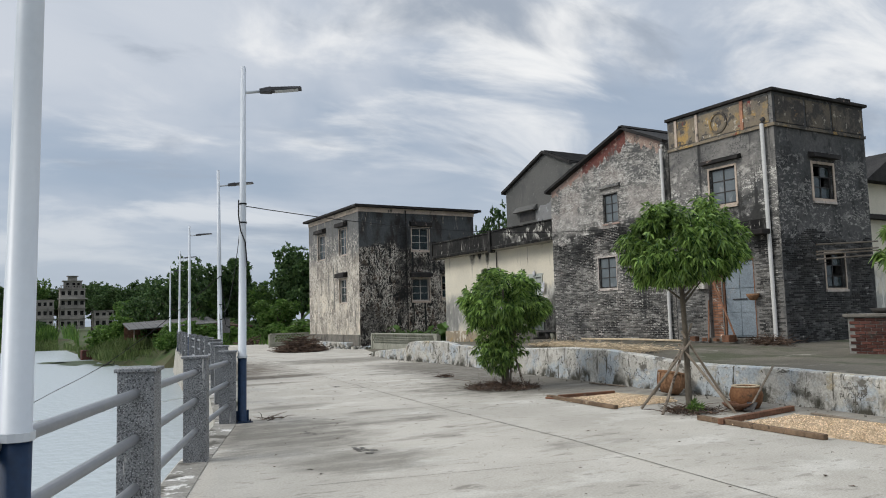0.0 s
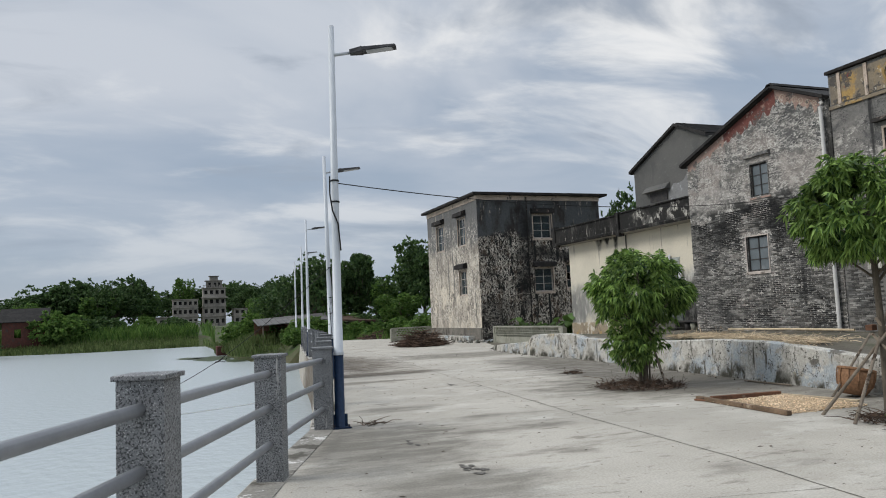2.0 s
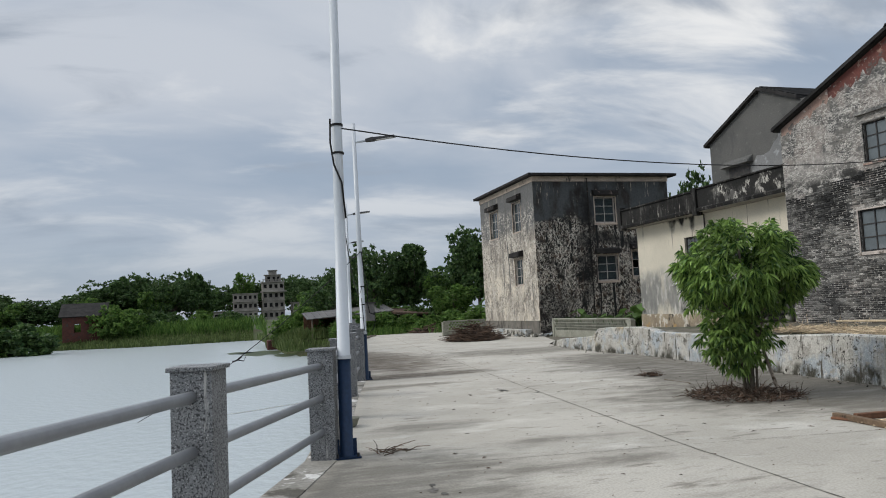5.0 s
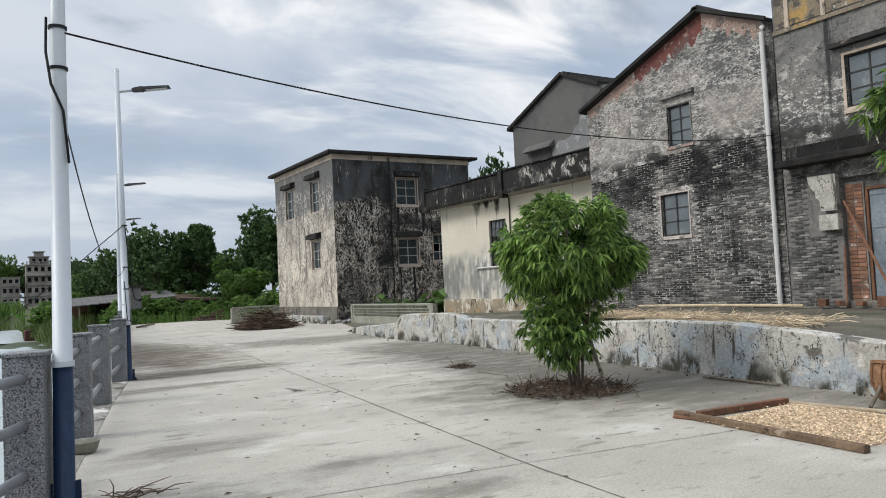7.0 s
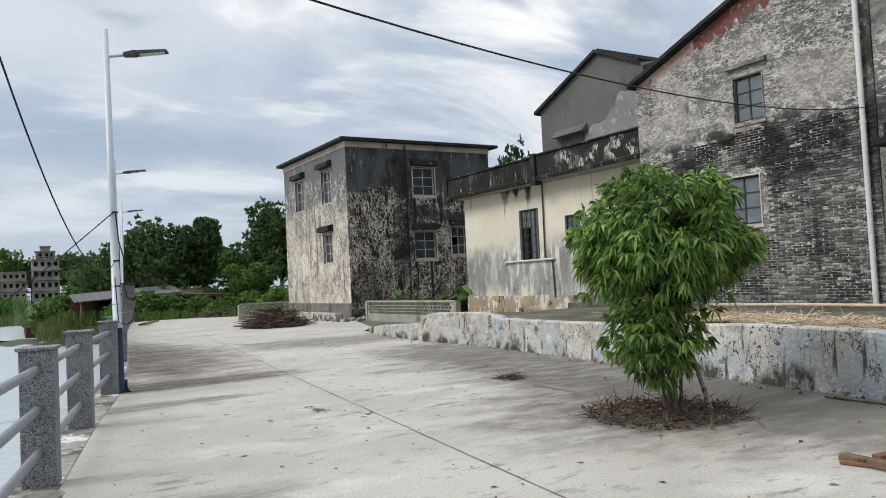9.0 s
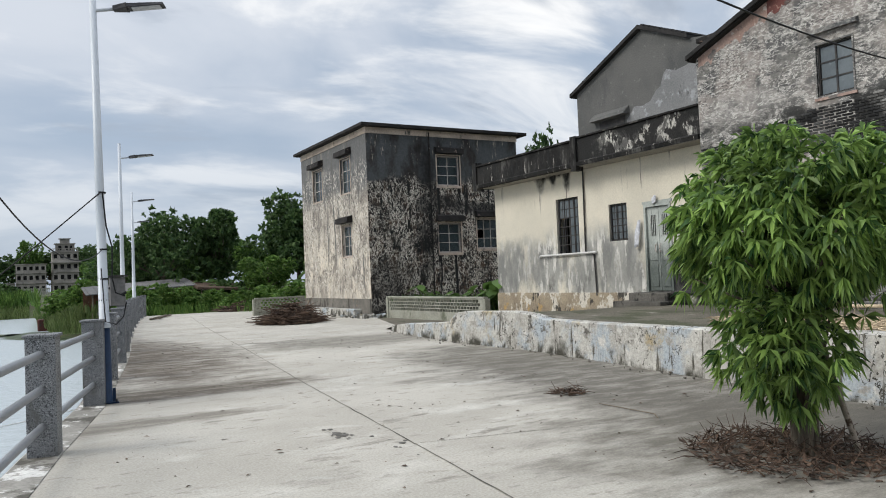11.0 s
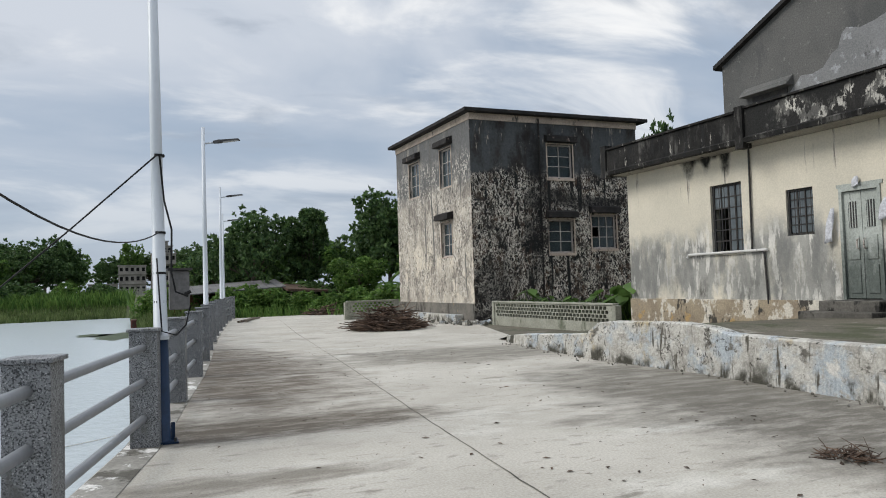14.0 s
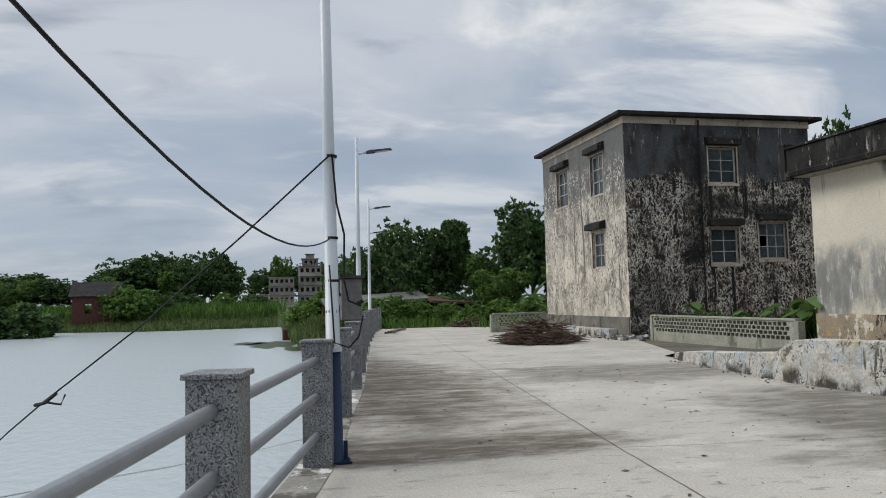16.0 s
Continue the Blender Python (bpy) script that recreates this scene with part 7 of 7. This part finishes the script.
tagged(part("brick_stump", MB().box(5.4, 71.5, -1.6, 6.6, 73, -0.45), OLD_RED, bevel=0.1), "crumbling red brick footing at the water's edge", "brick stump")

def bed_spot(r):
    return r.uniform(17.0, 18.3), r.uniform(28.1, 35.2), -0.05


tagged(part("bed_grass", blades(2600, bed_spot, 0.45, 1.0, 0.035, 47), LEAF_DARK), "rank dark green weeds behind the pierced wall", "weeds", kind="stuff")

# banana clumps at the thicket
for bx, by, n, s in ((15.6, 62.5, 9, 1.0), (20.4, 57.0, 8, 1.0), (13.9, 68, 7, 0.9), (19.6, 61, 7, 1.1)):
    ob = thing("banana_plant", (bx, by, -0.1), "banana plant with broad pale green leaves", "banana plant", "banana plants")
    part("stem", MB().tube([(bx, by, -0.2), (bx + 0.1, by, 1.6 * s)], [0.13, 0.08], 8), LEAF_MID, ob)
    r = random.Random(int(bx * 10))
    for k in range(n):
        w = r.uniform(0, 6.28)
        base = Vector((bx + 0.1, by, 1.5 * s))
        d = Vector((math.cos(w), math.sin(w), 0))
        e = Vector((-math.sin(w), math.cos(w), 0)) * 0.22
        up = r.uniform(0.5, 1.3)
        pts = [base + d * (1.6 * t) * s * 0.8 + Vector((0, 0, s * (up * 2.2 * t - 1.6 * t * t))) for t in (0, 0.3, 0.6, 0.85, 1.0)]
        mb = MB()
        ws = (0.15, 0.9, 1.0, 0.7, 0.05)
        for q, wd in zip(pts, ws):
            mb.v += [tuple(q - e * wd - Vector((0, 0, 0.06 * wd))), tuple(q), tuple(q + e * wd - Vector((0, 0, 0.06 * wd)))]
        for i in range(4):
            mb.f += [(3 * i, 3 * i + 1, 3 * i + 4, 3 * i + 3), (3 * i + 1, 3 * i + 2, 3 * i + 5, 3 * i + 4)]
        part("leaf", mb, BANANA, ob)

# sheds at the lane's end
shed = thing("shed", (11.5, 62, -0.1), "open lean-to shed with a grey sheet roof", "shed")
part("roof", MB().hull8([(7.8, 60.2, 1.25), (14.6, 60.2, 1.62), (14.6, 64, 2.15), (7.8, 64, 1.75), (7.8, 60.2, 1.31), (14.6, 60.2, 1.68), (14.6, 64, 2.21), (7.8, 64, 1.81)]), GREY_SHEET, shed)
for k in range(14):
    x = 8.0 + k * 0.5
    z = 1.32 + 0.37 * (x - 7.8) / 6.8
    part("roof_rib", MB().tube([(x, 60.2, z), (x, 64, z + 0.5)], 0.03, 5), GREY_SHEET, shed)
for x in (8.2, 10.2, 12.3, 14.4):
    part("post", MB().tube([(x, 60.4, -0.2), (x, 60.4, 1.3 + 0.05 * (x - 8))], 0.05, 7), WOOD, shed)
part("back_wall", MB().box(7.9, 63.7, -0.2, 14.5, 63.8, 1.6), WOOD_RED, shed)
hut = thing("hut", (16.2, 61, -0.1), "dark thatched hut with upright pole walls", "hut")
part("roof", MB().hull8([(14.4, 58.9, 1.35), (18.2, 58.9, 1.15), (18.2, 63.5, 1.5), (14.4, 63.5, 1.9), (14.4, 58.9, 1.5), (18.2, 58.9, 1.27), (18.2, 63.5, 1.62), (14.4, 63.5, 2.05)]), TWIG, hut)
for k in range(13):
    x = 14.7 + k * 0.27
    part("pole", MB().tube([(x, 59.2, -0.2), (x + 0.04 * math.sin(k * 3), 59.2, 1.3)], 0.035, 5), WOOD, hut)
# back wall coloured near-black to give the hut's inner shade
part("back_wall", MB().box(14.6, 61.5, -0.2, 18.0, 61.6, 1.3), DARK_IN, hut)
heap2 = twig_heap("rubbish_heap", 15.1, 52.5, 0.9, 0.45, 160, 52, "dark heap of brush and rubbish at the lane's end", "rubbish heap", length=(0.3, 0.8), thick=0.03)
for a, b in (((9.6, 47, 0.05), (11.0, 51.0, 0.06)), ((9.8, 47.4, 0.06), (11.2, 50.6, 0.08)), ((9.9, 46.6, 0.1), (10.7, 50.2, 0.05))):
    pole_thing("timber_pole", [a, b], 0.05, WOOD, "weathered pole lying beside the railing", "pole", "poles by the railing")

# red brick hut across the water
hut = thing("brick_hut", (-15.6, 112, 0), "small red brick hut with a dark tiled roof", "hut")
part("wall", wall_mesh("y", 110, 0.3, -18.4, -13.4, -0.4, 3.0, [(-17.0, -16.2, 0.9, 2.0)]), OLD_RED, hut)
part("wall", MB().box(-13.7, 110.3, -0.4, -13.4, 114, 3.0), OLD_RED, hut)
part("wall", MB().box(-18.4, 110.3, -0.4, -18.1, 114, 3.0), OLD_RED, hut)
part("roof", MB().prism([(109.6, 2.95), (112, 4.7), (114.4, 2.95), (114.2, 2.85), (112, 4.5), (109.8, 2.85)], "x", -18.8, -13.0), TILE, hut)
part("gable", MB().prism([(110, 3.0), (114, 3.0), (112, 4.48)], "x", -13.68, -13.4), OLD_RED, hut)


# ---- watchtower village beyond the far bank ----
def far_block(name, label, x0, x1, y0, z0, tops, cols, cat="house"):
    """A storeyed block: tops are storey heights; windows with sills on the front."""
    ob = thing(name, ((x0 + x1) / 2, y0 + 3, z0), label, cat, "village houses across the lake")
    z = z0
    w = x1 - x0
    for k, h in enumerate(tops):
        holes = []
        for c in range(cols):
            u = x0 + w * (c + 0.5) / cols
            ww = min(0.75, w / cols * 0.28)
            holes.append((u - ww, u + ww, z + h * 0.32, z + h * 0.76))
        part("wall", wall_mesh("y", y0, 0.35, x0, x1, z, z + h - 0.003, holes), FAR_WALL, ob)
        # added dark sheet that stands in for the shaded room
        part("room_back", MB().box(x0 + 0.2, y0 + 1.2, z, x1 - 0.2, y0 + 1.3, z + h - 0.01), FAR_DARK, ob)
        for sd in (x0, x1 - 0.3):
            part("wall", MB().box(sd, y0 + 0.36, z, sd + 0.3, y0 + 7, z + h - 0.003), FAR_WALL, ob)
        part("cornice", MB().box(x0 - 0.35, y0 - 0.4, z + h, x1 + 0.35, y0 + 7.3, z + h + 0.22), FAR_WALL, ob)
        for q in holes:
            part("sill", MB().box(q[0] - 0.1, y0 - 0.15, q[2] - 0.14, q[1] + 0.1, y0 - 0.003, q[2] - 0.003), FAR_WALL, ob)
        z += h + 0.223
    return ob, z


tw, z = far_block("watchtower", "tall old fortified tower house with a balustraded top", 16.2, 24.4, 300, 0.8, (3.6, 3.5, 3.4, 3.2), 4, "tower")
part("balcony", MB().box(15.4, 299.0, 11.4, 25.2, 299.9, 11.8), FAR_WALL, tw)
part("upper_room", wall_mesh("y", 301, 0.3, 17.3, 23.3, z, z + 2.6, [(18.2, 19.2, z + 0.5, z + 2), (20.2, 21.2, z + 0.5, z + 2.0), (21.8, 22.6, z + 0.5, z + 2.0)]), FAR_WALL, tw)
# the upper room's shade, again as a near-black sheet
part("upper_back", MB().box(17.4, 302.5, z, 23.2, 302.6, z + 2.6), FAR_DARK, tw)
part("upper_roof", MB().box(17.0, 300.6, z + 2.603, 23.6, 306, z + 2.85), FAR_WALL, tw)
for k in range(9):
    part("baluster", MB().box(16.4 + k * 0.95, 299.9, z, 16.7 + k * 0.95, 300.2, z + 0.9), FAR_WALL, tw)
part("balustrade_rail", MB().box(16.2, 299.85, z + 0.903, 24.4, 300.25, z + 1.05), FAR_WALL, tw)
part("cupola", MB().box(18.8, 301.5, z + 2.853, 21.8, 304, z + 4.4), FAR_WALL, tw)
part("cupola_roof", MB().box(18.4, 301.1, z + 4.403, 22.2, 304.4, z + 4.6), FAR_WALL, tw)
far_block("house", "old pale storeyed house with arcaded top floor", 5.2, 14.2, 298, 0.8, (3.8, 3.2, 2.8), 5)
far_block("house", "low pale house beside the tower", -4.5, 5.0, 299, 0.8, (3.9,), 4)
far_block("house", "dark small house beside the tower", 27.5, 34.0, 300, 0.8, (3.6, 2.4), 3)
far_block("house", "pale plaster house with a brown roof", 37, 48, 296, 0.8, (3.6, 3.0), 3)
fn = thing("far_fence", (5, 290, 1), "white paling fence before the far houses", "fence")
for k in range(34):
    part("pale", MB().box(-2 + k * 0.5, 290, 0.7, -1.72 + k * 0.5, 290.15, 3.0), LATTICE, fn)
part("rail", MB().box(-2.2, 290.16, 2.6, 15, 290.25, 2.8), LATTICE, fn)
